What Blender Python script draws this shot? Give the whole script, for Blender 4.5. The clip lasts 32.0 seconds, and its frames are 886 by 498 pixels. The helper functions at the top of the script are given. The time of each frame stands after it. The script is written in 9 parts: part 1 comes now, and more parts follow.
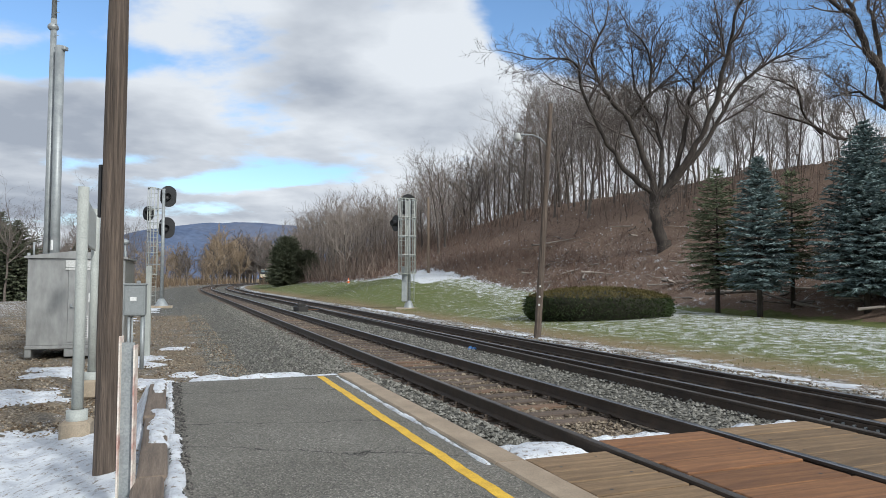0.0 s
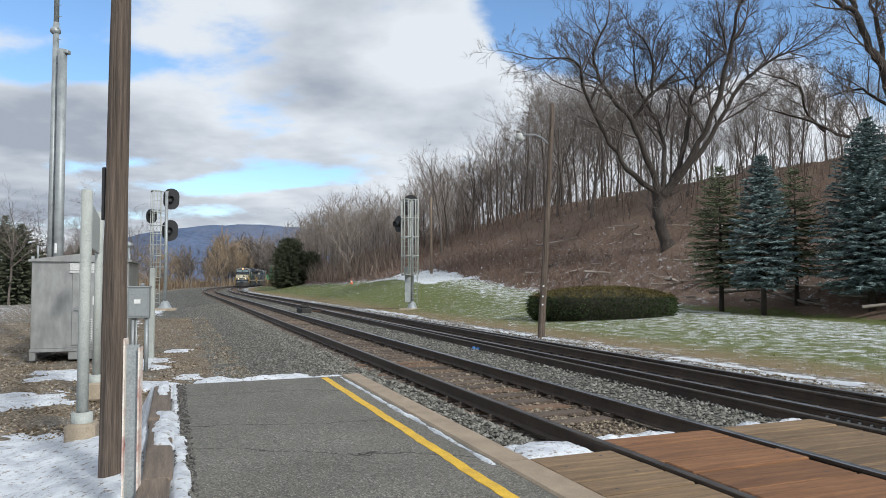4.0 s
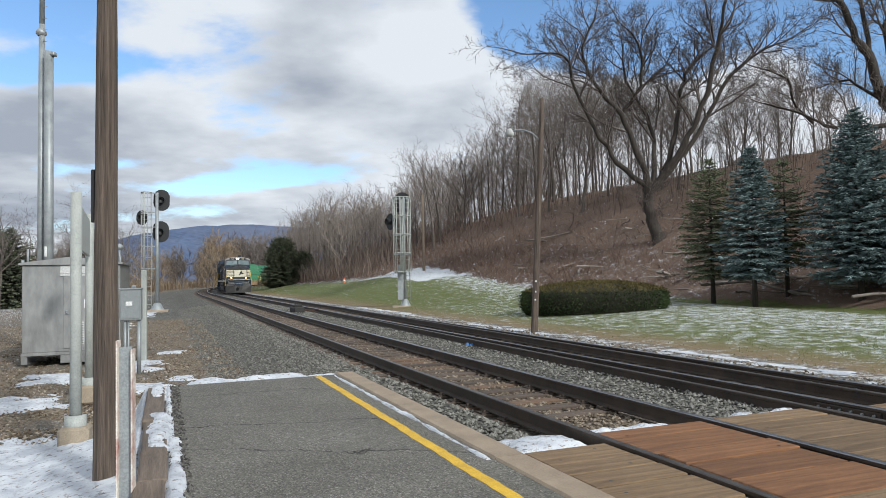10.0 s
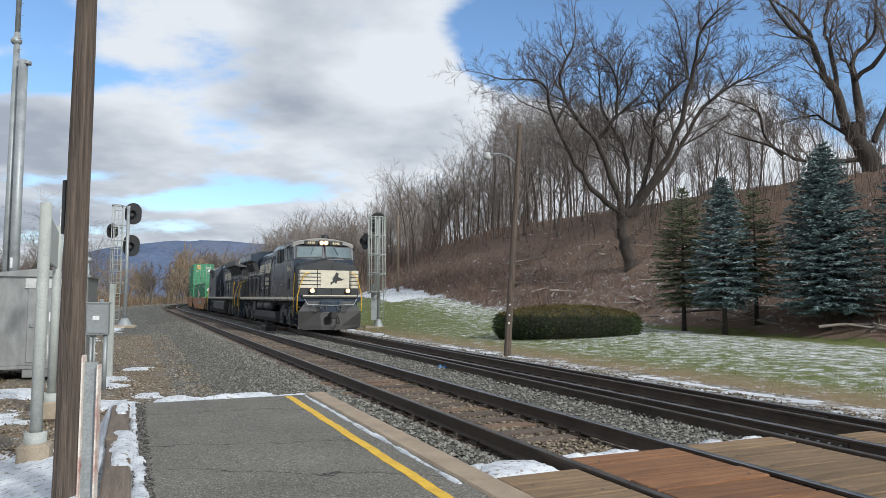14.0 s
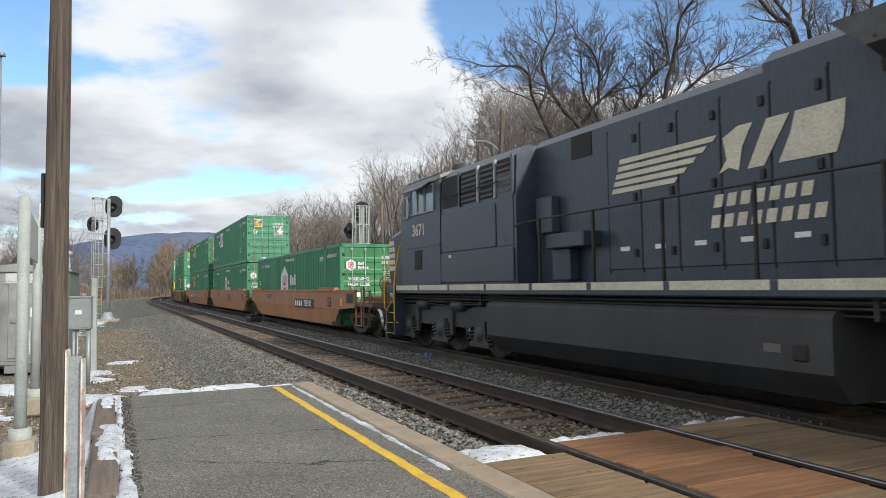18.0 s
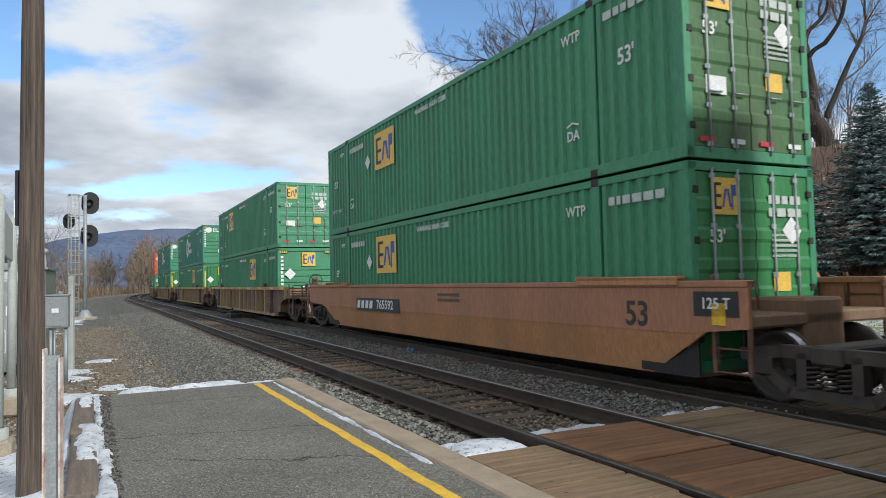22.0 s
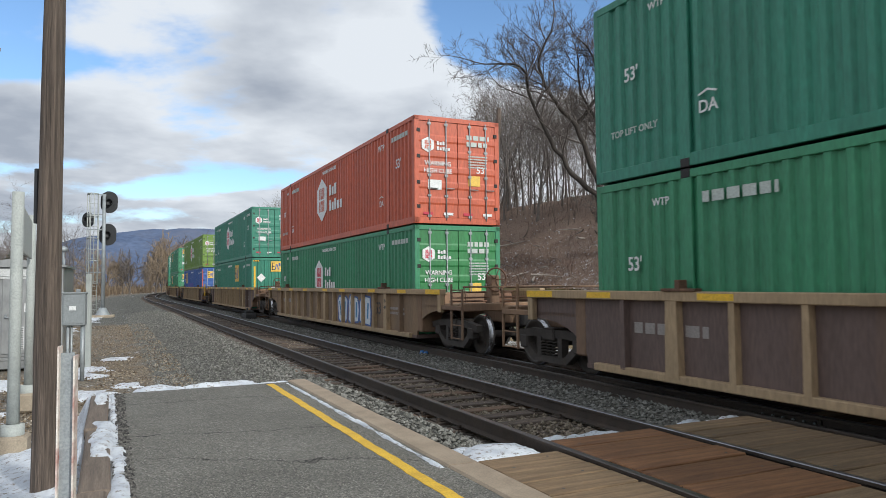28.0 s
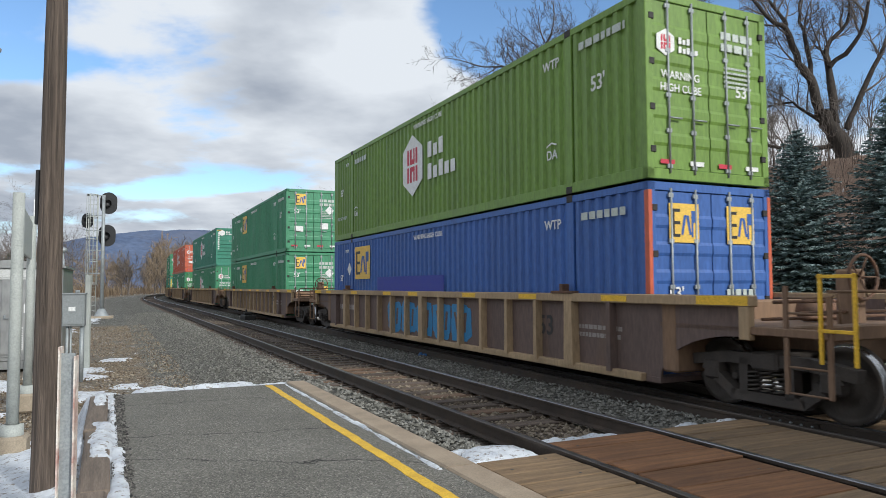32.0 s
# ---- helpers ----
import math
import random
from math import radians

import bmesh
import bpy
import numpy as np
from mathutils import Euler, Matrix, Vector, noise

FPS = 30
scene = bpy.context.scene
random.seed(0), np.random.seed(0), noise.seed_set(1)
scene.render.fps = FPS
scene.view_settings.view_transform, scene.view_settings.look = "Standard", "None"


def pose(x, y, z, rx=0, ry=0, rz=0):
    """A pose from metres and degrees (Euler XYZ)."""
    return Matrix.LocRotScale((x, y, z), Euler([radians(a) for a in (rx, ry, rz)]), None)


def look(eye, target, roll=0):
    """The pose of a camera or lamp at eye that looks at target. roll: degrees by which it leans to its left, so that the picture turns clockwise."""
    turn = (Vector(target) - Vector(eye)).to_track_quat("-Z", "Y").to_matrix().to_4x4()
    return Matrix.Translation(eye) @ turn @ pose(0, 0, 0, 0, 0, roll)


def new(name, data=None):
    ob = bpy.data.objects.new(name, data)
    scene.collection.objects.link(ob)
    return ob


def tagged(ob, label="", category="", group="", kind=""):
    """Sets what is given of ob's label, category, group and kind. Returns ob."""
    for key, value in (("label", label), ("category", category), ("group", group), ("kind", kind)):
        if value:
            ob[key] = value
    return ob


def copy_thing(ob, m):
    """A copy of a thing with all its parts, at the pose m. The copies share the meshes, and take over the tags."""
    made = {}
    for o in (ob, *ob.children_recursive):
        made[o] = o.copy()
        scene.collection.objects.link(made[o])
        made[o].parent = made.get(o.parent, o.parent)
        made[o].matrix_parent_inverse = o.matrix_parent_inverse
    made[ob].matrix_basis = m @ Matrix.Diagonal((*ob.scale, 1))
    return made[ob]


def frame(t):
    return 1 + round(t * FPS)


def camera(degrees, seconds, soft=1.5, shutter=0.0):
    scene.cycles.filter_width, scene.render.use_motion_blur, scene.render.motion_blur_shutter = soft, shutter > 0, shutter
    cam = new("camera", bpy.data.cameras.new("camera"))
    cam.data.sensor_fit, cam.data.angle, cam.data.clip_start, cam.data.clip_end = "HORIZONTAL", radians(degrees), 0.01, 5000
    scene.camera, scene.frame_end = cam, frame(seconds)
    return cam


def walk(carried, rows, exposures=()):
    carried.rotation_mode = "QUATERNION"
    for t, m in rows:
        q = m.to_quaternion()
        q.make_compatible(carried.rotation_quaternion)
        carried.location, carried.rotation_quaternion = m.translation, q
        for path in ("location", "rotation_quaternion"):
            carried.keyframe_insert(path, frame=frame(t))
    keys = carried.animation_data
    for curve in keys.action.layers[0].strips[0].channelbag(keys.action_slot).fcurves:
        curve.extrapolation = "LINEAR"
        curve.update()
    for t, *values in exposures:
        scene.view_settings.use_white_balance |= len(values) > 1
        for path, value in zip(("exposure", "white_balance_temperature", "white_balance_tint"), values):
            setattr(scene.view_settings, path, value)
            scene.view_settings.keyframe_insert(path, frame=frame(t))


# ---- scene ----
EYE = 1.608          # height of the lens over the near rails


def view(pitch, roll, yaw, dx, dy, dz):
    """Camera pose from degrees of pitch (up), roll and yaw (to the right) and a small shift of the hand."""
    e = Vector((dx, dy, EYE + dz))
    p, w = radians(pitch), radians(yaw)
    return look(e, e + Vector((math.sin(w) * math.cos(p), math.cos(w) * math.cos(p), math.sin(p))) * 10, roll)


cam = camera(64.78, 32.0, soft=0.7, shutter=0.06)
walk(cam, [
    (0.0, view(2.45, 0.25, -2.20, 0.000, -0.000, -0.000)),
    (0.5, view(2.37, 0.14, -2.01, -0.005, 0.001, -0.004)),
    (1.0, view(2.02, 0.03, -2.06, -0.008, -0.011, -0.005)),
    (1.5, view(1.89, -0.05, -2.06, -0.011, 0.001, -0.005)),
    (2.0, view(1.88, 0.09, -1.64, -0.004, -0.004, -0.004)),
    (2.5, view(2.04, -0.13, -1.66, -0.001, 0.004, -0.007)),
    (3.0, view(2.08, -0.18, -1.92, -0.004, 0.001, -0.006)),
    (3.5, view(2.32, -0.03, -2.19, -0.006, -0.001, -0.004)),
    (5.5, view(2.71, -0.69, -3.13, -0.001, 0.013, -0.005)),
    (6.0, view(2.85, -0.37, -3.26, -0.005, -0.005, -0.005)),
    (6.5, view(2.90, -0.62, -3.39, 0.005, -0.020, -0.002)),
    (7.0, view(2.87, -0.76, -3.37, -0.008, -0.012, -0.003)),
    (7.5, view(2.85, -0.90, -3.45, -0.012, -0.009, -0.004)),
    (8.0, view(2.74, -1.15, -3.58, -0.009, -0.011, -0.001)),
    (8.5, view(2.71, -1.33, -3.60, -0.003, -0.012, -0.002)),
    (9.0, view(2.63, -1.12, -3.25, -0.005, -0.012, -0.005)),
    (9.5, view(2.35, -1.08, -2.49, -0.000, -0.017, -0.004)),
    (10.0, view(2.24, -1.12, -1.81, 0.005, -0.014, -0.006)),
    (10.5, view(2.22, -1.30, -1.35, 0.000, -0.036, -0.003)),
    (11.0, view(2.13, -1.03, -0.99, 0.000, 0.014, -0.008)),
    (11.5, view(2.27, -0.80, -0.59, -0.001, 0.005, -0.005)),
    (12.0, view(2.86, -0.65, -0.43, 0.001, -0.011, -0.004)),
    (12.5, view(2.77, -0.24, -0.47, -0.006, 0.010, -0.009)),
    (13.0, view(2.82, -0.44, -0.38, -0.009, 0.018, -0.009)),
    (13.5, view(3.14, 0.09, -0.02, -0.012, 0.030, -0.009)),
    (14.0, view(3.99, 0.20, 0.30, -0.017, 0.004, -0.010)),
    (14.5, view(3.86, -0.23, 0.43, -0.017, -0.006, -0.010)),
    (16.5, view(3.31, -0.42, 1.00, -0.027, 0.013, -0.009)),
    (17.0, view(3.20, -0.73, 1.43, -0.024, 0.022, -0.015)),
    (17.5, view(3.07, -0.87, 1.61, -0.020, 0.020, -0.014)),
    (18.0, view(3.00, -0.81, 1.56, -0.018, -0.002, -0.013)),
    (18.5, view(2.93, -0.95, 1.60, -0.017, 0.008, -0.007)),
    (19.0, view(2.88, -0.79, 1.61, -0.017, 0.017, -0.010)),
    (19.5, view(2.88, -0.61, 1.61, -0.010, 0.004, -0.008)),
    (20.0, view(2.96, -0.88, 1.85, -0.008, 0.005, -0.009)),
    (20.5, view(2.85, -0.89, 2.30, -0.010, 0.003, -0.003)),
    (21.0, view(2.80, -1.42, 2.67, -0.014, 0.006, -0.007)),
    (21.5, view(2.68, -1.43, 2.95, -0.020, -0.007, -0.001)),
    (22.0, view(2.51, -1.34, 3.08, -0.010, -0.017, -0.009)),
    (22.5, view(2.40, -1.29, 2.99, -0.006, -0.001, -0.009)),
    (23.0, view(2.45, -1.06, 2.93, -0.009, 0.014, -0.015)),
    (23.5, view(2.51, -0.70, 2.75, -0.004, 0.006, -0.018)),
    (24.0, view(2.48, -0.49, 2.42, -0.006, -0.008, -0.012)),
    (24.5, view(2.51, -0.42, 2.36, -0.010, 0.001, -0.012)),
    (25.0, view(2.47, -0.67, 2.30, -0.010, -0.005, -0.011)),
    (25.5, view(2.48, -0.77, 2.23, -0.003, -0.006, -0.011)),
    (27.5, view(2.77, -0.27, 1.87, -0.001, 0.007, -0.015)),
    (28.0, view(2.80, -0.51, 1.86, -0.004, 0.006, -0.009)),
    (28.5, view(2.88, -0.81, 2.02, -0.003, -0.012, -0.009)),
    (29.0, view(2.87, -0.82, 2.00, -0.006, -0.007, -0.010)),
    (29.5, view(2.86, -0.57, 2.03, -0.003, -0.008, -0.009)),
    (30.0, view(2.84, -0.59, 2.02, 0.003, -0.022, -0.012)),
    (30.5, view(2.92, -0.56, 2.02, 0.001, -0.016, -0.007)),
    (31.0, view(2.97, -0.63, 2.09, -0.004, -0.026, -0.007)),
    (31.5, view(2.97, -0.32, 2.01, -0.005, -0.016, -0.007)),
    (32.0, view(2.99, -0.28, 1.93, -0.006, -0.023, -0.009)),
], exposures=[(0.0, 0.06, 6050, 8), (17.05, 0.06, 6050, 8), (17.4, 0.25, 6300, 8), (19.3, 0.25, 6300, 8), (19.8, 0.06, 6050, 8), (32.0, 0.06, 6050, 8)])

# ---- light ----
world = bpy.data.worlds.new("sky")
scene.world = world
world.use_nodes = True
SUN_EL, SUN_AZ = radians(30), radians(138)     # the sun stands low behind the viewer's right shoulder


def build_sky():
    nt = world.node_tree
    N, L = nt.nodes, nt.links
    N.clear()
    out = N.new("ShaderNodeOutputWorld")
    bg = N.new("ShaderNodeBackground")
    sky = N.new("ShaderNodeTexSky")
    sky.sky_type = "NISHITA"
    sky.sun_disc = False
    sky.sun_elevation, sky.sun_rotation = SUN_EL, SUN_AZ
    sky.altitude, sky.air_density, sky.dust_density, sky.ozone_density = 100, 1.0, 0.4, 2.0
    tc = N.new("ShaderNodeTexCoord")
    sep = N.new("ShaderNodeSeparateXYZ")
    L.new(tc.outputs["Generated"], sep.inputs[0])

    def m(op, a, b=None, c=None, clamp=False):
        n = N.new("ShaderNodeMath")
        n.operation, n.use_clamp = op, clamp
        for i, v in enumerate((a, b, c)):
            if v is None:
                continue
            if isinstance(v, (int, float)):
                n.inputs[i].default_value = v
            else:
                L.new(v, n.inputs[i])
        return n.outputs[0]

    # the cloud deck: directions met with a flat layer
    zz = m("MAXIMUM", sep.outputs["Z"], 0.0)
    den = m("ADD", zz, 0.16)
    u, v = m("DIVIDE", sep.outputs["X"], den), m("DIVIDE", sep.outputs["Y"], den)
    com = N.new("ShaderNodeCombineXYZ")
    L.new(u, com.inputs[0])
    L.new(v, com.inputs[1])

    def noise_of(scale, detail, rough, off, dist=0.0):
        mp = N.new("ShaderNodeMapping")
        mp.inputs["Location"].default_value = off
        L.new(com.outputs[0], mp.inputs["Vector"])
        n = N.new("ShaderNodeTexNoise")
        n.inputs["Scale"].default_value = scale
        n.inputs["Detail"].default_value = detail
        n.inputs["Roughness"].default_value = rough
        n.inputs["Distortion"].default_value = dist
        L.new(mp.outputs[0], n.inputs["Vector"])
        return n.outputs["Fac"]

    def blob(x, y, rx, ry, amp):
        a = m("POWER", m("DIVIDE", m("SUBTRACT", u, x), rx), 2.0)
        b = m("POWER", m("DIVIDE", m("SUBTRACT", v, y), ry), 2.0)
        return m("MULTIPLY", m("POWER", 2.718, m("MULTIPLY", m("ADD", a, b), -1.0)), amp)

    n1 = noise_of(0.9, 7.0, 0.56, (3.1, 1.7, 0.0), 0.25)
    n2 = noise_of(3.2, 5.0, 0.55, (7.3, 2.2, 1.0))
    d = m("ADD", m("ADD", m("MULTIPLY", n1, 0.85), m("MULTIPLY", n2, 0.3)), 0.14)
    for b in SKY_BLOBS:
        d = m("ADD", d, blob(*b))
    cover = N.new("ShaderNodeMapRange")
    cover.interpolation_type = "SMOOTHSTEP"
    cover.inputs["From Min"].default_value, cover.inputs["From Max"].default_value = 0.55, 0.68
    L.new(d, cover.inputs["Value"])
    # thick middles are greyer than the bright rims
    n3 = noise_of(1.5, 5.0, 0.5, (1.3, 4.4, 2.0), 0.1)
    ramp = N.new("ShaderNodeValToRGB")
    ramp.color_ramp.elements[0].position, ramp.color_ramp.elements[0].color = 0.36, (0.96, 0.965, 0.975, 1)
    ramp.color_ramp.elements[1].position, ramp.color_ramp.elements[1].color = 0.62, (0.47, 0.50, 0.56, 1)
    shade = m("ADD", m("ADD", m("MULTIPLY", n3, 0.62), m("MULTIPLY", m("SUBTRACT", n2, 0.5), 0.22)), m("ADD", m("MULTIPLY", m("SUBTRACT", d, 0.75), 0.25), 0.10))
    for b in SHADE_BLOBS:
        shade = m("ADD", shade, blob(*b))
    L.new(shade, ramp.inputs[0])
    mul = N.new("ShaderNodeVectorMath")
    mul.operation = "SCALE"
    L.new(ramp.outputs[0], mul.inputs[0])
    mul.inputs["Scale"].default_value = CLOUD_GAIN
    sc = N.new("ShaderNodeVectorMath")
    sc.operation = "MULTIPLY"
    L.new(sky.outputs[0], sc.inputs[0])
    sc.inputs[1].default_value = SKY_TINT
    mix = N.new("ShaderNodeMix")
    mix.data_type = "RGBA"
    L.new(cover.outputs[0], mix.inputs["Factor"])
    L.new(sc.outputs[0], mix.inputs[6])
    L.new(mul.outputs[0], mix.inputs[7])
    L.new(mix.outputs[2], bg.inputs["Color"])
    bg.inputs["Strength"].default_value = SKY_STRENGTH
    L.new(bg.outputs[0], out.inputs[0])


SKY_STRENGTH, CLOUD_GAIN, SKY_TINT = 0.10, 8.2, (1.42, 1.52, 1.60)
SKY_BLOBS = ((-1.15, 1.62, 0.28, 0.2, -0.34), (-1.2, 1.95, 0.26, 0.12, -0.36), (0.19, 1.84, 0.15, 0.3, -0.44), (0.48, 1.92, 0.26, 0.26, -0.42), (0.95, 1.8, 0.34, 0.3, -0.4), (1.3, 2.0, 0.3, 0.3, -0.2), (0.8, 2.7, 0.5, 0.4, 0.16),
             (-1.02, 3.2, 0.42, 0.16, -0.42), (-1.45, 2.82, 0.22, 0.1, -0.22), (-0.2, 2.25, 0.42, 0.5, 0.25), (-2.2, 2.0, 0.5, 0.4, -0.2))
# where the thick grey middles and the bright lobes of the cloud lie
SHADE_BLOBS = ((-0.12, 2.05, 0.16, 0.3, -0.10), (-0.55, 2.15, 0.2, 0.28, 0.14), (-0.98, 2.15, 0.22, 0.25, -0.12), (-0.75, 3.0, 0.5, 0.35, 0.08), (-0.35, 3.4, 0.25, 0.3, -0.15), (0.6, 2.6, 0.4, 0.5, -0.2), (-1.5, 2.25, 0.45, 0.4, 0.26), (-0.9, 3.9, 0.6, 0.4, 0.12), (-2.3, 3.4, 0.9, 0.7, 0.22))
build_sky()
sun_data = bpy.data.lights.new("sun", "SUN")
sun_data.energy, sun_data.angle, sun_data.color = 3.3, radians(5), (1.0, 0.945, 0.855)
sun = new("sun", sun_data)
sun.matrix_world = look(Vector((math.sin(SUN_AZ) * math.cos(SUN_EL), math.cos(SUN_AZ) * math.cos(SUN_EL), math.sin(SUN_EL))) * 100, (0, 0, 0))


# ---- materials ----
def nodes_of(name, rough=0.8, metal=0.0, spec=0.5):
    m = bpy.data.materials.new(name)
    m.use_nodes = True
    nt = m.node_tree
    b = nt.nodes["Principled BSDF"]
    b.inputs["Roughness"].default_value, b.inputs["Metallic"].default_value = rough, metal
    b.inputs["Specular IOR Level"].default_value = spec
    return m, nt, b


def tex(nt, kind, scale, coord="Object", detail=4.0, rough=0.55, stretch=(1, 1, 1), off=(0, 0, 0)):
    c = nt.nodes.new("ShaderNodeTexCoord")
    mp = nt.nodes.new("ShaderNodeMapping")
    mp.inputs["Scale"].default_value, mp.inputs["Location"].default_value = stretch, off
    nt.links.new(c.outputs[coord], mp.inputs["Vector"])
    t = nt.nodes.new("ShaderNodeTexNoise" if kind == "noise" else "ShaderNodeTexVoronoi")
    t.inputs["Scale"].default_value = scale
    if kind == "noise":
        t.inputs["Detail"].default_value, t.inputs["Roughness"].default_value = detail, rough
    nt.links.new(mp.outputs[0], t.inputs["Vector"])
    return t


def ramp_of(nt, src, stops):
    r = nt.nodes.new("ShaderNodeValToRGB")
    e = r.color_ramp.elements
    while len(e) < len(stops):
        e.new(0.5)
    for el, (p, c) in zip(e, stops):
        el.position, el.color = p, (*c, 1)
    nt.links.new(src, r.inputs[0])
    return r.outputs[0]


def mixed(nt, fac, a, b, mode="MIX"):
    n = nt.nodes.new("ShaderNodeMix")
    n.data_type, n.blend_type = "RGBA", mode
    for sock, v in ((n.inputs["Factor"], fac), (n.inputs[6], a), (n.inputs[7], b)):
        if isinstance(v, (int, float)):
            sock.default_value = v
        elif isinstance(v, tuple):
            sock.default_value = (*v, 1)
        else:
            nt.links.new(v, sock)
    return n.outputs[2]


def bump(nt, b, src, strength=0.3, dist=0.02):
    n = nt.nodes.new("ShaderNodeBump")
    n.inputs["Strength"].default_value, n.inputs["Distance"].default_value = strength, dist
    nt.links.new(src, n.inputs["Height"])
    nt.links.new(n.outputs[0], b.inputs["Normal"])


def surface(name, dark, light, scale=6.0, rough=0.8, metal=0.0, dirt=None, dirt_amount=0.45, fine=60.0, relief=0.15, depth=0.01, stretch=(1, 1, 1), coord="Object", spec=0.5, per_piece=0.0):
    """A worn surface: two colours in a broad pattern, a fine grain, patches of dirt, and relief."""
    m, nt, b = nodes_of(name, rough, metal, spec)
    t1 = tex(nt, "noise", scale, coord, 5, 0.6, stretch)
    t2 = tex(nt, "noise", fine, coord, 3, 0.6, stretch)
    col = ramp_of(nt, t1.outputs["Fac"], ((0.3, dark), (0.7, light)))
    grain = ramp_of(nt, t2.outputs["Fac"], ((0.3, (0.78,) * 3), (0.7, (1.15,) * 3)))
    col = mixed(nt, 1.0, col, grain, "MULTIPLY")
    if dirt:
        t3 = tex(nt, "noise", scale * 0.45, coord, 6, 0.65, stretch, (4.2, 1.3, 7.7))
        f = ramp_of(nt, t3.outputs["Fac"], ((1 - dirt_amount - 0.12, (0, 0, 0)), (1 - dirt_amount + 0.14, (1, 1, 1))))
        col = mixed(nt, f, col, dirt)
    if per_piece:
        oi = nt.nodes.new("ShaderNodeObjectInfo")
        v = ramp_of(nt, oi.outputs["Random"], ((0.0, (1 - per_piece,) * 3), (1.0, (1 + per_piece,) * 3)))
        col = mixed(nt, 1.0, col, v, "MULTIPLY")
    nt.links.new(col, b.inputs["Base Color"])
    if relief:
        bump(nt, b, t2.outputs["Fac"], relief, depth)
    rv = nt.nodes.new("ShaderNodeMapRange")
    rv.inputs["To Min"].default_value, rv.inputs["To Max"].default_value = max(0.05, rough - 0.1), min(1.0, rough + 0.12)
    nt.links.new(t1.outputs["Fac"], rv.inputs["Value"])
    nt.links.new(rv.outputs[0], b.inputs["Roughness"])
    return m


def paint(name, colour, rough=0.5, dirt=(0.10, 0.085, 0.07), amount=0.3, metal=0.0, streak=True):
    """Weathered paint: vertical streaks of grime, fading, fine grain."""
    c = colour
    return surface(name, tuple(v * 0.82 for v in c), tuple(min(1, v * 1.12) for v in c), 1.1, rough, metal, dirt, amount, 25.0, 0.04, 0.004,
                   (1, 1, 0.22) if streak else (1, 1, 1))


def flat_paint(name, colour, rough=0.55):
    return surface(name, tuple(v * 0.9 for v in colour), tuple(min(1, v * 1.05) for v in colour), 5.0, rough, 0.0, None, 0.3, 40.0, 0.03, 0.002)


def glow(name, colour, strength):
    m, nt, b = nodes_of(name, 0.4)
    b.inputs["Base Color"].default_value = (*colour, 1)
    b.inputs["Emission Color"].default_value, b.inputs["Emission Strength"].default_value = (*colour, 1), strength
    return m


def wood(name, dark, light, along="y", rough=0.85, per_piece=0.0):
    st = {"x": (0.6, 9, 9), "y": (9, 0.6, 9), "z": (9, 9, 0.6)}[along]
    return surface(name, dark, light, 1.6, rough, 0.0, tuple(v * 0.45 for v in dark), 0.33, 14.0, 0.5, 0.01, st, per_piece=per_piece)


M_RAIL = surface("rail steel", (0.045, 0.036, 0.030), (0.085, 0.062, 0.046), 3.0, 0.65, 0.3, (0.03, 0.022, 0.017), 0.4)
M_RAILHEAD = surface("worn rail head", (0.20, 0.205, 0.22), (0.31, 0.315, 0.335), 4.0, 0.33, 0.9, None, 0.3, 80, 0.02)
M_RAILHEAD_OLD = surface("dull rail head", (0.075, 0.066, 0.06), (0.14, 0.125, 0.112), 4.0, 0.42, 0.7, None, 0.3, 80, 0.02)
M_TIE = wood("creosoted tie", (0.055, 0.042, 0.034), (0.13, 0.095, 0.072), "x", per_piece=0.25)
M_TIE_FRESH = wood("reddish tie", (0.085, 0.054, 0.036), (0.175, 0.108, 0.068), "x", per_piece=0.2)
M_BOARD = wood("crossing board", (0.105, 0.068, 0.037), (0.27, 0.18, 0.10), "x", per_piece=0.22)
M_BOARD_RED = wood("reddish crossing board", (0.11, 0.048, 0.021), (0.28, 0.135, 0.058), "x", per_piece=0.18)
M_POLE = surface("weathered pole", (0.045, 0.034, 0.027), (0.185, 0.142, 0.112), 4.0, 0.88, 0.0, (0.04, 0.030, 0.024), 0.34, 11.0, 1.0, 0.03, (9, 9, 0.28))
M_TIMBER = wood("grey timber", (0.09, 0.068, 0.052), (0.23, 0.18, 0.14), "y", per_piece=0.15)
M_GALV = surface("galvanised steel", (0.25, 0.275, 0.285), (0.37, 0.395, 0.405), 4.0, 0.5, 0.35, (0.35, 0.34, 0.32), 0.25, 60, 0.05)
M_SHED = surface("brushed steel cladding", (0.33, 0.335, 0.33), (0.39, 0.395, 0.385), 0.8, 0.34, 0.6, None, 0.2, 5, 0.02, 0.004, (1, 1, 0.4))
M_GREYBOX = flat_paint("grey enamel", (0.24, 0.26, 0.265))
M_POST = surface("grey painted pipe", (0.31, 0.33, 0.31), (0.42, 0.44, 0.415), 3, 0.62, 0.0, (0.3, 0.29, 0.26), 0.25)
M_CONCRETE = surface("concrete", (0.25, 0.205, 0.15), (0.38, 0.32, 0.24), 5, 0.9, 0, (0.22, 0.18, 0.14), 0.35, 60, 0.4)
M_KERB = surface("tan concrete kerb", (0.25, 0.195, 0.14), (0.37, 0.295, 0.215), 3, 0.9, 0, (0.2, 0.16, 0.12), 0.3, 70, 0.4)
M_BLACK = flat_paint("black enamel", (0.02, 0.021, 0.023))
M_DARKSTEEL = surface("grimy black steel", (0.018, 0.017, 0.017), (0.045, 0.042, 0.04), 3, 0.65, 0.3, (0.075, 0.06, 0.045), 0.3)
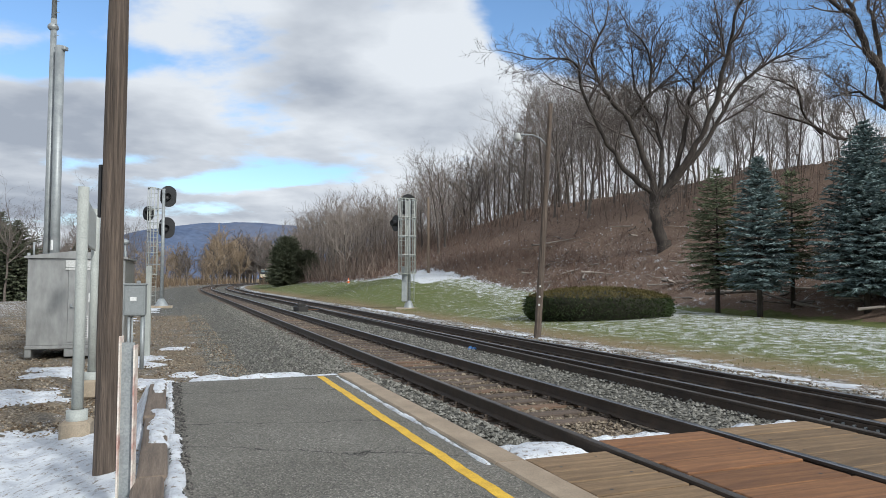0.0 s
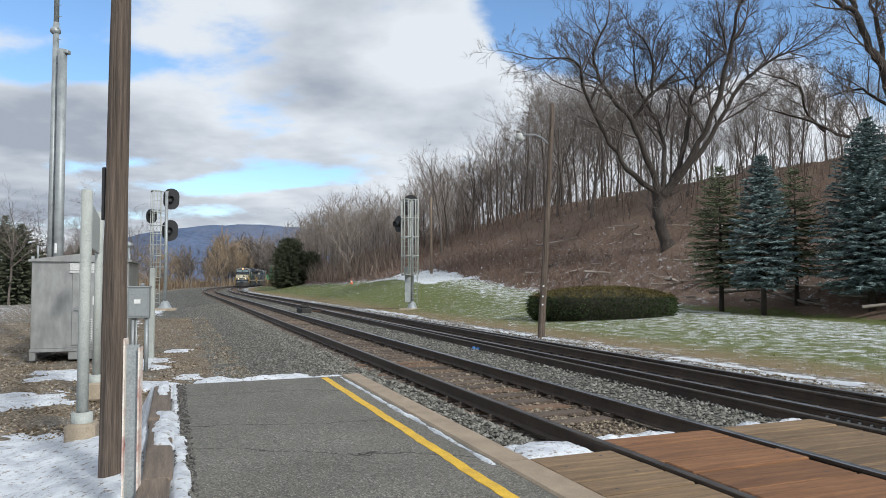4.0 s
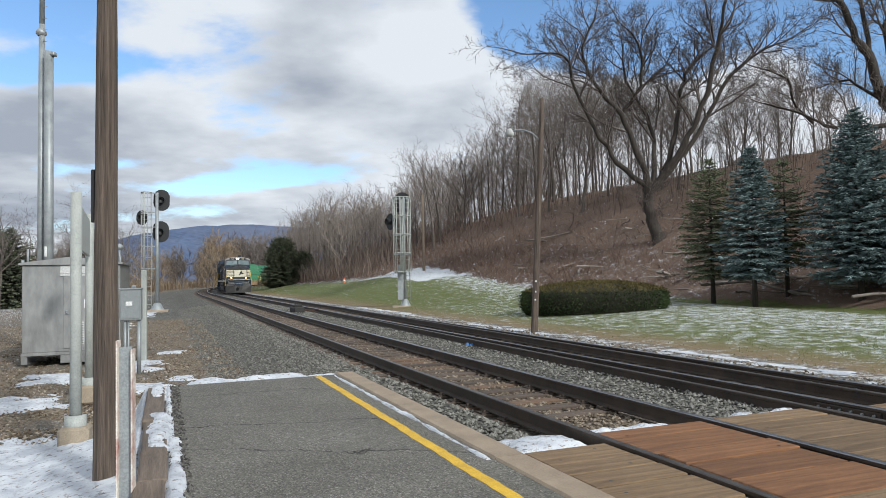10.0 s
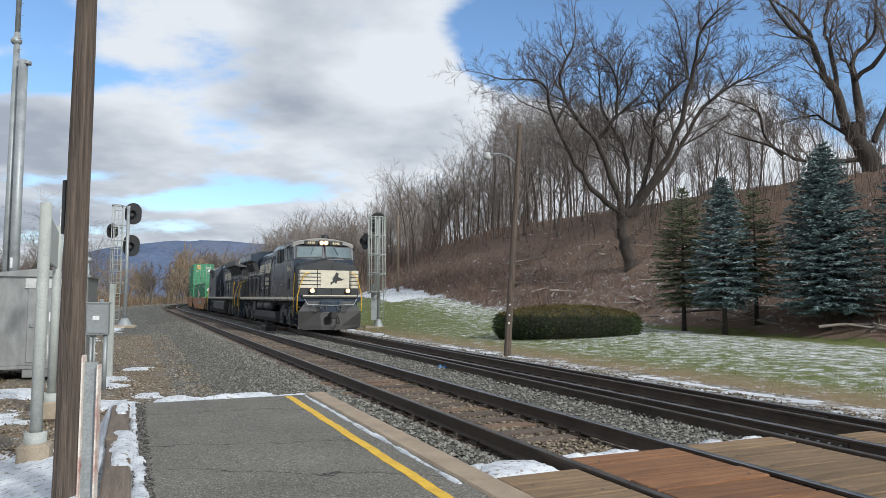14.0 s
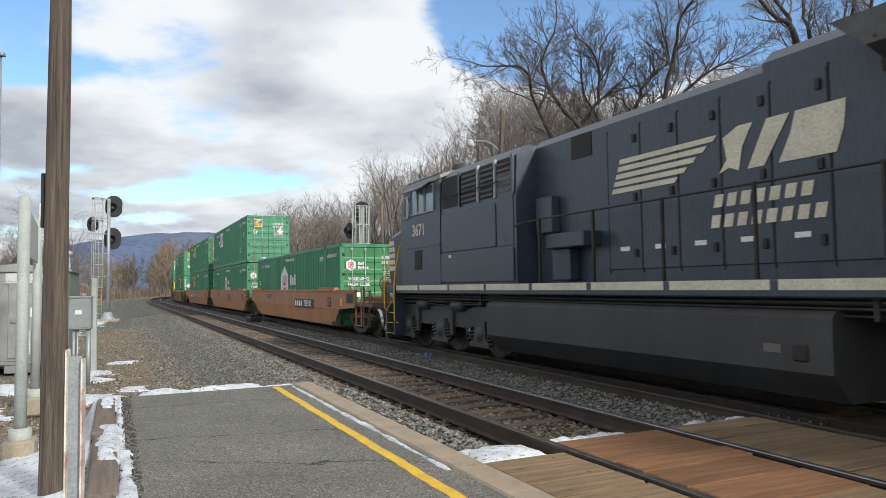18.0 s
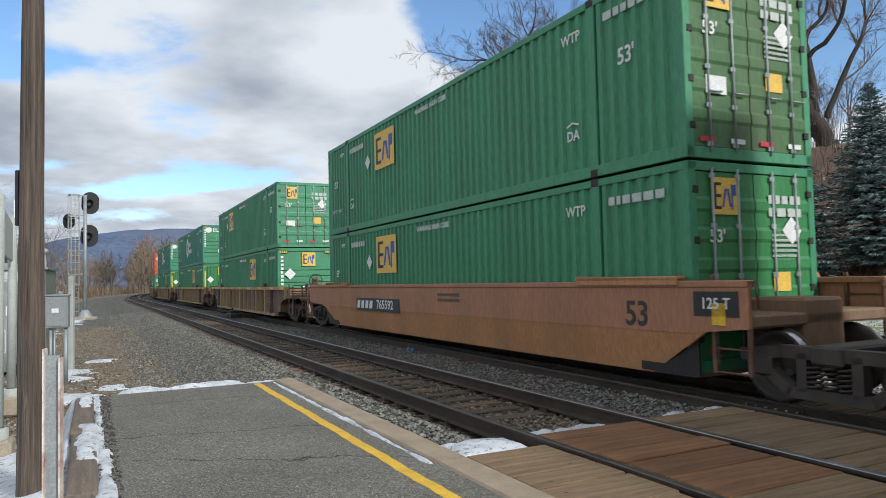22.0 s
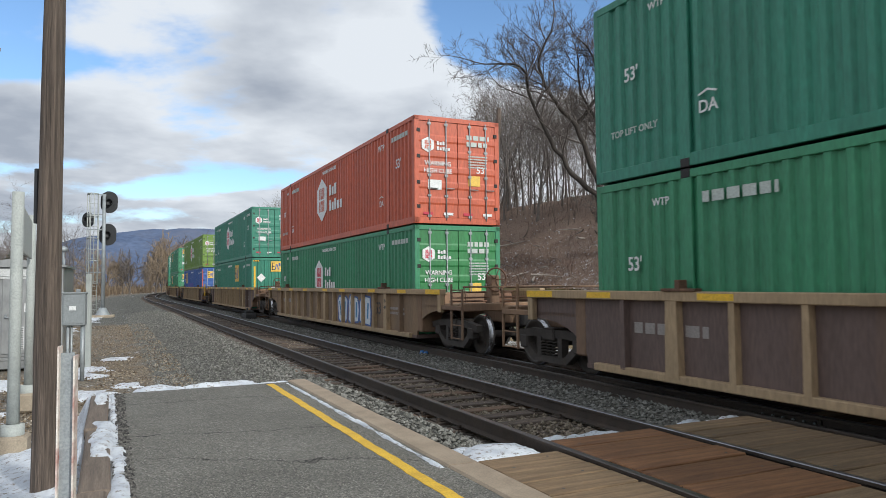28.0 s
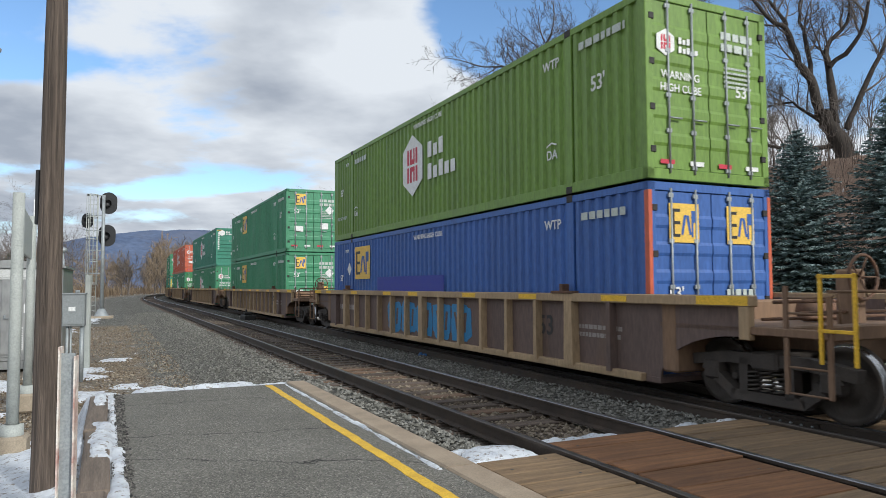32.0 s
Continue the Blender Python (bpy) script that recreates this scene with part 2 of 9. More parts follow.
M_WHITE = flat_paint("white marking", (0.72, 0.73, 0.72))
M_YELLOW = flat_paint("safety yellow", (0.75, 0.46, 0.03))
M_ORANGE = flat_paint("orange plastic", (0.8, 0.16, 0.04))
M_RUSTSTEEL = surface("rusty steel", (0.10, 0.055, 0.035), (0.22, 0.12, 0.075), 4, 0.8, 0.2, (0.06, 0.045, 0.035), 0.4)


# ---- lettering, made before anything else is in the scene ----
LETTERS = {}
for words, size in (("53'", 0.26), ("53'", 0.28), ("53'", 0.3), ("53'", 0.36), ("WARNING", 0.17), ("HIGH CUBE", 0.17), ("WARNING HIGH CUBE", 0.1), ("WARNING HIGH CUBE", 0.17), ("24,000 lbs", 0.1),
                    ("WTP", 0.16), ("WTP", 0.24), ("DA", 0.24), ("TOP LIFT ONLY", 0.15), ("765592", 0.34), ("53", 0.42), ("53", 0.5), ("20", 0.13), ("40", 0.13), ("765592", 0.26), ("125 T", 0.2), ("4546", 0.3), ("4546", 0.42), ("4546", 0.19), ("3671", 0.3), ("3671", 0.42), ("3671", 0.19)):
    curve = bpy.data.curves.new("lettering", "FONT")
    curve.body, curve.size, curve.extrude, curve.align_x, curve.align_y, curve.offset = words, size, 0.002, "CENTER", "CENTER", size * 0.016
    curve.resolution_u = 3
    holder = new("lettering", curve)
    bpy.context.view_layer.update()
    LETTERS[words, size] = bpy.data.meshes.new_from_object(holder.evaluated_get(bpy.context.evaluated_depsgraph_get()))
    bpy.data.objects.remove(holder)


# ---- building helpers ----
class Shape:
    """Collects faces of one mesh; each face has a material slot."""

    def __init__(self):
        self.v, self.f, self.k, self.s = [], [], [], []

    def face(self, pts, k=0, smooth=False):
        i = len(self.v)
        self.v += [tuple(p) for p in pts]
        self.f.append(tuple(range(i, i + len(pts))))
        self.k.append(k)
        self.s.append(smooth)

    def grid(self, rows, k=0, smooth=False, close=False):
        i = len(self.v)
        n = len(rows[0])
        for r in rows:
            self.v += [tuple(p) for p in r]
        for a in range(len(rows) - 1):
            for b in range(n if close else n - 1):
                c = (b + 1) % n
                self.f.append((i + a * n + b, i + a * n + c, i + (a + 1) * n + c, i + (a + 1) * n + b))
                self.k.append(k)
                self.s.append(smooth)
        return i

    def box(self, x0, x1, y0, y1, z0, z1, k=0, ch=0.0, m=None):
        """A box, its edges chamfered by ch."""
        if ch <= 0:
            c = [Vector((x, y, z)) for z in (z0, z1) for y in (y0, y1) for x in (x0, x1)]
            fs = ((0, 2, 3, 1), (4, 5, 7, 6), (0, 1, 5, 4), (2, 6, 7, 3), (0, 4, 6, 2), (1, 3, 7, 5))
        else:
            c, fs = [], []
            idx = {}
            lo, hi = (x0, y0, z0), (x1, y1, z1)
            for s in ((a, b, d) for a in (0, 1) for b in (0, 1) for d in (0, 1)):
                for ax in range(3):
                    p = []
                    for q in range(3):
                        e = hi[q] if s[q] else lo[q]
                        p.append(e if q == ax else e - ch * (1 if s[q] else -1))
                    idx[s, ax] = len(c)
                    c.append(Vector(p))
            for ax in range(3):
                o = [q for q in range(3) if q != ax]
                for sd in (0, 1):
                    ring = []
                    for a, b in ((0, 0), (1, 0), (1, 1), (0, 1)):
                        s = [0, 0, 0]
                        s[ax], s[o[0]], s[o[1]] = sd, a, b
                        ring.append(idx[tuple(s), ax])
                    fs.append(tuple(ring if (sd == 1) ^ (ax == 1) else ring[::-1]))
            for ax in range(3):
                o = [q for q in range(3) if q != ax]
                for a in (0, 1):
                    for b in (0, 1):
                        s0, s1 = [0, 0, 0], [0, 0, 0]
                        s1[ax] = 1
                        for s in (s0, s1):
                            s[o[0]], s[o[1]] = a, b
                        fs.append((idx[tuple(s0), o[0]], idx[tuple(s1), o[0]], idx[tuple(s1), o[1]], idx[tuple(s0), o[1]]))
            for s in ((a, b, d) for a in (0, 1) for b in (0, 1) for d in (0, 1)):
                fs.append((idx[s, 0], idx[s, 1], idx[s, 2]))
        i = len(self.v)
        self.v += [tuple(m @ p) if m else tuple(p) for p in c]
        for f in fs:
            self.f.append(tuple(i + q for q in f))
            self.k.append(k)
            self.s.append(False)

    def tube(self, p0, p1, r0, r1=None, n=8, k=0, caps=True, smooth=True):
        p0, p1 = Vector(p0), Vector(p1)
        r1 = r0 if r1 is None else r1
        d = (p1 - p0).normalized()
        a = d.orthogonal().normalized()
        b = d.cross(a)
        rings = [[p + (a * math.cos(6.28318 * j / n) + b * math.sin(6.28318 * j / n)) * r for j in range(n)] for p, r in ((p0, r0), (p1, r1))]
        self.grid(rings, k, smooth, True)
        if caps:
            self.face(rings[0][::-1], k)
            self.face(rings[1], k)

    def path(self, pts, r, n=6, k=0):
        """A bent round bar through the points."""
        pts = [Vector(p) for p in pts]
        rings, ref = [], None
        for i, p in enumerate(pts):
            d = (pts[min(i + 1, len(pts) - 1)] - pts[max(i - 1, 0)]).normalized()
            a = d.orthogonal().normalized() if ref is None else (ref - d * ref.dot(d)).normalized()
            ref = a
            b = d.cross(a)
            rings.append([p + (a * math.cos(6.28318 * j / n) + b * math.sin(6.28318 * j / n)) * r for j in range(n)])
        self.grid(rings, k, True, True)
        self.face(rings[0][::-1], k)
        self.face(rings[-1], k)

    def lathe(self, profile, axis="z", centre=(0, 0, 0), n=16, k=0, smooth=True):
        """profile: (radius, height) pairs turned about an axis."""
        rows = []
        c = Vector(centre)
        for r, h in profile:
            row = []
            for j in range(n):
                a = 6.28318 * j / n
                p = (r * math.cos(a), r * math.sin(a), h)
                row.append(c + Vector({"z": p, "x": (p[2], p[0], p[1]), "y": (p[1], p[2], p[0])}[axis]))
            rows.append(row)
        self.grid(rows, k, smooth, True)

    def prism(self, poly, axis, a, b, k=0):
        """A flat outline (2D points) drawn out along an axis from a to b."""
        def at(p, h):
            return {"x": (h, p[0], p[1]), "y": (p[0], h, p[1]), "z": (p[0], p[1], h)}[axis]
        r0, r1 = [at(p, a) for p in poly], [at(p, b) for p in poly]
        self.grid([r0, r1], k, False, True)
        self.face(r0[::-1], k)
        self.face(r1, k)

    def mesh(self, name, *mats):
        me = bpy.data.meshes.new(name)
        me.from_pydata(self.v, [], self.f)
        for m in mats:
            me.materials.append(m)
        me.polygons.foreach_set("material_index", self.k)
        me.polygons.foreach_set("use_smooth", self.s)
        me.validate()
        bm = bmesh.new()
        bm.from_mesh(me)
        bmesh.ops.remove_doubles(bm, verts=bm.verts, dist=0.0004) if len(self.v) < 30000 else None
        bmesh.ops.recalc_face_normals(bm, faces=bm.faces) if len(self.f) < 30000 else None
        bm.to_mesh(me)
        bm.free()
        return me


def part(name, shape, mats, parent=None, label="", m=None):
    """Links a Shape (or a ready mesh) as one mesh object under its thing."""
    if isinstance(shape, Shape):
        shape = shape.mesh(name, *(mats if isinstance(mats, (list, tuple)) else [mats]))
    ob = new(name, shape)
    if parent is not None:
        ob.parent = parent
    if m is not None:
        ob.matrix_basis = m
    if label:
        ob["label"] = label
    return ob


def thing(name, m, label, category, group="", kind=""):
    ob = new(name)
    ob.empty_display_size = 0.2
    ob.matrix_basis = m
    return tagged(ob, label, category, group, kind)


# ---- the plan: the centre line of the near track, by its bends ----
STEP = 0.5
S = np.arange(-400, 900, STEP)
BEND = np.interp(S, (-60, 0, 30, 60, 90, 120, 150, 190, 260, 300, 700, 740), (0, -0.00016, 0.00023, -0.00058, 0.00164, 0.00196, 0.00204, 0.00217, 0.00217, 0.0022, 0.0022, 0))
HEAD = np.cumsum(BEND) * STEP
I0 = int(np.searchsorted(S, 0))
HEAD += -0.41061 - HEAD[I0]
LX, LY = np.cumsum(np.sin(HEAD)) * STEP, np.cumsum(np.cos(HEAD)) * STEP
LX += 2.55986 - LX[I0]
LY += 6.0 - LY[I0]
GAP = 3.777                 # from the near to the far track
FAR_Z = -0.043              # the far rails lie a little lower
GAUGE = 0.7525              # track centre to the middle of a rail head


LXL, LYL, HEADL = LX.tolist(), LY.tolist(), HEAD.tolist()


def line(s, n=0.0):
    """The plan position at s metres along the near track and n metres to its right, and the heading."""
    q = (s + 400.0) / STEP
    i = min(max(int(q), 0), len(LXL) - 2)
    f = q - i
    h = HEADL[i] + (HEADL[i + 1] - HEADL[i]) * f
    return LXL[i] + (LXL[i + 1] - LXL[i]) * f + n * math.cos(h), LYL[i] + (LYL[i + 1] - LYL[i]) * f - n * math.sin(h), h


def on_line(s, n, z, turn=0.0):
    x, y, h = line(s, n)
    return Matrix.Translation((x, y, z)) @ Matrix.Rotation(-h + turn, 4, "Z")


MOUND = ((-100, 10, 25, 35, 41, 46, 52, 58, 66, 80, 100, 140, 200), (0.0, 0.05, 0.3, 0.75, 1.35, 1.9, 2.25, 1.95, 1.5, 1.25, 1.1, 0.6, 0.3))
CREST = ((-100, 60, 75, 100, 130, 170, 260), (9.0, 9.0, 7.6, 5.6, 4.4, 3.4, 3.0))
FOOT = ((-100, 8, 22, 32, 60, 75, 100, 140, 200), (20, 19.4, 18.6, 16.8, 15.0, 13.4, 13.2, 12.5, 12.5))


def sm(a, b, x):
    t = np.clip((np.asarray(x, float) - a) / (b - a), 0, 1)
    return t * t * (3 - 2 * t)


def height(s, n):
    """Ground height over the near rails."""
    s, n = np.asarray(s, float), np.asarray(n, float)
    z = np.full(np.broadcast(s, n).shape, -0.20)
    z = z - 0.22 * sm(-1.9, -4.2, n)                                   # shoulder to the yard
    z = z - 0.3 * sm(-9, -30, n)
    z = z + 0.06 * sm(5.6, 8.0, n)
    z = z - 0.035 * (sm(-1.25, -1.05, n) - sm(1.05, 1.25, n)) - 0.075 * (sm(GAP - 1.25, GAP - 1.05, n) - sm(GAP + 1.05, GAP + 1.25, n))
    z = z + 0.11 * (sm(-1.85, -1.6, n) - sm(-1.3, -1.0, n)) * sm(8.0, 6.5, s)
    rise = sm(6.3, 15.5, n)
    z = z + rise * (np.interp(s, *MOUND) + 0.1)
    f = np.interp(s, *FOOT)
    d = np.clip((n - f) / 15.5, 0, 1)
    z = z + (np.interp(s, *CREST) - np.interp(s, *MOUND)) * (0.7 * d + 0.3 * d * d * (3 - 2 * d)) + np.clip(n - f - 15.5, 0, 60) * 0.06
    return z


TABLE = height(np.arange(-60, 330, 0.5)[:, None], np.arange(-48, 72, 0.1)[None, :]).tolist()


def ground_at(s, n):
    """Ground height from a table, between its four nearest entries."""
    a, b = (s + 60) * 2, (n + 48) * 10
    i, j = min(max(int(a), 0), len(TABLE) - 2), min(max(int(b), 0), len(TABLE[0]) - 2)
    f, g = a - i, b - j
    return (TABLE[i][j] * (1 - g) + TABLE[i][j + 1] * g) * (1 - f) + (TABLE[i + 1][j] * (1 - g) + TABLE[i + 1][j + 1] * g) * f


# ---- ground ----
def ground_material():
    m, nt, b = nodes_of("ground", 0.95, 0, 0.2)

    def attr(name):
        a = nt.nodes.new("ShaderNodeAttribute")
        a.attribute_name = name
        return a.outputs["Fac"]

    big = tex(nt, "noise", 0.55, "Object", 6, 0.62)
    mid = tex(nt, "noise", 4.0, "Object", 6, 0.65)
    fine = tex(nt, "noise", 38.0, "Object", 4, 0.7)
    stones = tex(nt, "voronoi", 22.0)
    stones2 = tex(nt, "voronoi", 34.0)
    # yard gravel: brown and grey chips
    gravel = ramp_of(nt, stones2.outputs["Color"], ((0.05, (0.05, 0.038, 0.027)), (0.5, (0.145, 0.116, 0.082)), (0.95, (0.32, 0.27, 0.205))))
    gravel = mixed(nt, ramp_of(nt, big.outputs["Fac"], ((0.45, (0, 0, 0)), (0.62, (1, 1, 1)))), gravel, mixed(nt, 0.6, gravel, (0.115, 0.115, 0.11)))
    # ballast: grey broken stone
    ballast = ramp_of(nt, stones.outputs["Color"], ((0.05, (0.052, 0.050, 0.043)), (0.5, (0.148, 0.143, 0.126)), (0.95, (0.27, 0.262, 0.232))))
    brown = ramp_of(nt, stones.outputs["Color"], ((0.05, (0.085, 0.063, 0.048)), (0.5, (0.19, 0.147, 0.113)), (0.95, (0.34, 0.275, 0.22))))
    ballast = mixed(nt, attr("brown"), ballast, brown)
    # shade between the stones is painted in: the colour darkens towards cell edges
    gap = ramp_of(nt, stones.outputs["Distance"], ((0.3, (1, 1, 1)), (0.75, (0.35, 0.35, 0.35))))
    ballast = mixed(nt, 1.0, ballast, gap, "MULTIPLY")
    # lawn
    grass = ramp_of(nt, mid.outputs["Fac"], ((0.3, (0.085, 0.095, 0.03)), (0.55, (0.125, 0.15, 0.05)), (0.75, (0.20, 0.205, 0.10))))
    dead = ramp_of(nt, fine.outputs["Fac"], ((0.3, (0.15, 0.105, 0.062)), (0.7, (0.30, 0.225, 0.14))))
    grass = mixed(nt, attr("dry"), grass, dead)
    grass = mixed(nt, 1.0, grass, ramp_of(nt, fine.outputs["Fac"], ((0.3, (0.6,) * 3), (0.7, (1.3,) * 3))), "MULTIPLY")
    # leaf litter of the bank
    litter = ramp_of(nt, fine.outputs["Fac"], ((0.28, (0.04, 0.027, 0.020)), (0.5, (0.142, 0.096, 0.073)), (0.72, (0.35, 0.27, 0.215))))
    litter = mixed(nt, ramp_of(nt, mid.outputs["Fac"], ((0.35, (0, 0, 0)), (0.7, (1, 1, 1)))), litter, mixed(nt, 0.5, litter, (0.15, 0.11, 0.085)))
    col = gravel
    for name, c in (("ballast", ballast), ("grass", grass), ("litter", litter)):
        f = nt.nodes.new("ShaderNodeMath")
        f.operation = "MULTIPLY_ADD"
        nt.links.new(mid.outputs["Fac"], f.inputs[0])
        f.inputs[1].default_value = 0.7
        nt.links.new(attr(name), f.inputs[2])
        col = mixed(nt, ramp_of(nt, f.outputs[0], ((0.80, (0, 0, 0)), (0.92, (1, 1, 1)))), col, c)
    # thin snow, more where the attribute says so
    f = nt.nodes.new("ShaderNodeMath")
    f.operation = "MULTIPLY_ADD"
    st = tex(nt, "noise", 2.3, "Object", 10, 0.85, (1, 1, 1))
    nt.links.new(st.outputs["Fac"], f.inputs[0])
    f.inputs[1].default_value = 1.0
    nt.links.new(attr("snow"), f.inputs[2])
    g = nt.nodes.new("ShaderNodeMath")
    g.operation = "MULTIPLY_ADD"
    nt.links.new(fine.outputs["Fac"], g.inputs[0])
    g.inputs[1].default_value = 0.55
    nt.links.new(f.outputs[0], g.inputs[2])
    sn = ramp_of(nt, g.outputs[0], ((0.955, (0, 0, 0)), (1.06, (1, 1, 1))))
    col = mixed(nt, sn, col, mixed(nt, mid.outputs["Fac"], (0.5, 0.53, 0.57), (0.76, 0.78, 0.81)))
    nt.links.new(col, b.inputs["Base Color"])
    h = mixed(nt, 0.5, mixed(nt, attr("ballast"), fine.outputs["Fac"], stones.outputs["Distance"]), mid.outputs["Fac"])
    bump(nt, b, h, 0.55, 0.04)
    return m


def spread(stops):
    out = []
    for a, b, d in stops:
        out += list(np.arange(a, b, d))
    return np.array(out + [stops[-1][1]], float)


def build_ground():
    s = spread(((-390, -60, 30), (-60, -8, 4), (-8, 30, 0.45), (30, 70, 0.8), (70, 140, 2.0), (140, 300, 6), (300, 860, 28)))
    n = spread(((-2600, -400, 550), (-400, -60, 34), (-60, -14, 3), (-14, -1, 0.4), (-1, 7, 0.4), (7, 20, 0.5), (20, 36, 0.8), (36, 70, 4), (70, 330, 26)))
    SS, NN = np.meshgrid(s, n, indexing="ij")
    h = np.interp(SS, S, HEAD)
    X = np.interp(SS, S, LX) + NN * np.cos(h)
    Y = np.interp(SS, S, LY) - NN * np.sin(h)
    Z = height(SS, NN)
    rng = np.random.default_rng(4)
    rough = np.where((NN < -2.2) & (NN > -40), 0.02, 0.0) + np.where(NN > np.interp(SS, *FOOT), 0.09, 0.0) + np.where((NN > 6.5) & (NN < 16), 0.012, 0)
    Z = Z + rng.normal(0, 1, Z.shape) * rough
    # a low ridge of spoil and the drop of the platform bed
    Z = Z - np.where((SS < 7.2) & (NN < -1.9) & (NN > -4.75), 0.25, 0)
    me = bpy.data.meshes.new("ground")
    a, c = SS.shape
    idx = np.arange(a * c).reshape(a, c)
    faces = np.stack([idx[:-1, :-1], idx[:-1, 1:], idx[1:, 1:], idx[1:, :-1]], -1).reshape(-1, 4)[:, ::-1]
    me.from_pydata(np.stack([X, Y, Z], -1).reshape(-1, 3).tolist(), [], faces.tolist())
    foot = np.interp(SS, *FOOT)
    bal = sm(-4.6, -3.2, NN) * (1 - sm(5.4, 6.2, NN))
    bal = np.maximum(bal, 0.75 * sm(20, 45, SS) * sm(-9, -6, NN) * (1 - sm(5.4, 6.2, NN)))
    brown = sm(-1.1, -0.7, NN) * (1 - sm(0.75, 1.15, NN)) * 0.9 + sm(GAP - 1.0, GAP - 0.7, NN) * (1 - sm(GAP + 0.7, GAP + 1.2, NN)) * 0.6
    grass = sm(6.0, 6.9, NN) * (1 - sm(0, 1.2, NN - foot)) + sm(-40, -55, NN) * 0.9
    dry = (1 - sm(6.4, 8.8, NN)) * 0.95
    lit = sm(-0.6, 0.8, NN - foot)
    snow = np.full(NN.shape, -0.9)
    lawn = (NN > 6) & (NN < foot + 0.5)
    snow = np.where(lawn, 0.155 - 0.065 * sm(20, 40, SS) * (1 - sm(12, 15, NN)) - 0.06 * (1 - sm(6.5, 9.5, NN)) + 0.03 * sm(10, 14, NN) - 0.35 * sm(17.2, 18.4, NN) * sm(24, 18, SS), snow)
    snow = np.where((NN > 5.3) & (NN < 6.3), 0.17, snow)
    snow = np.where(NN >= foot + 0.5, 0.10 - 0.12 * sm(4, 13, NN - foot) - 0.08 * sm(60, 40, SS) * sm(36, 48, SS), snow)
    snow = np.where((SS > 44) & (SS < 62) & (NN > 12.5) & (NN < 16.5), 0.5, snow)
    snow = np.where((NN < -3.2) & (NN > -40), 0.07 + 0.08 * sm(-9, -16, NN), snow)
    snow = np.where((NN < -4.75) & (NN > -8.2) & (SS < 5.2), 0.22 - 0.25 * sm(3.6, 5.2, SS) - 0.25 * sm(-6.9, -8.2, NN), snow)
    snow = np.where((NN < -3.0) & (NN > -5.2) & (SS > 7.0) & (SS < 8.0), 0.35, snow)
    for name, v in (("ballast", bal), ("brown", brown), ("grass", grass), ("dry", dry), ("litter", lit), ("snow", snow)):
        at = me.attributes.new(name, "FLOAT", "POINT")
        at.data.foreach_set("value", v.astype(np.float32).ravel())
    me.polygons.foreach_set("use_smooth", [True] * len(me.polygons))
    me.materials.append(ground_material())
    g = new("ground", me)
    return tagged(g, "winter ground of gravel yard, ballast, lawn and leafy bank with thin snow", "ground", "", "structure")


build_ground()
# ---- tracks ----
def rail_mesh(name, s0, s1, n0, z, head_mat, n1=None, step=1.0):
    """A rail with foot, web and head along the line; it may swing from n0 to n1."""
    prof = ((-0.075, -0.178), (-0.075, -0.165), (-0.012, -0.145), (-0.012, -0.045), (-0.036, -0.036), (-0.036, -0.008), (-0.028, 0.0),
            (0.028, 0.0), (0.036, -0.008), (0.036, -0.036), (0.012, -0.045), (0.012, -0.145), (0.075, -0.165), (0.075, -0.178))
    ss = np.arange(s0, s1 + step, step)
    sh = Shape()
    rows = []
    for q in ss:
        n = n0 if n1 is None else n1(q)
        x, y, h = line(q, n)
        c, d = math.cos(h), math.sin(h)
        rows.append([(x + p * c, y - p * d, z + w) for p, w in prof])
    sh.grid(rows, 0, False, True)
    me = sh.mesh(name, M_RAIL, head_mat)
    for p in me.polygons:
        if p.normal.z > 0.3 and p.center.z > z - 0.012:
            p.material_index = 1
    return me


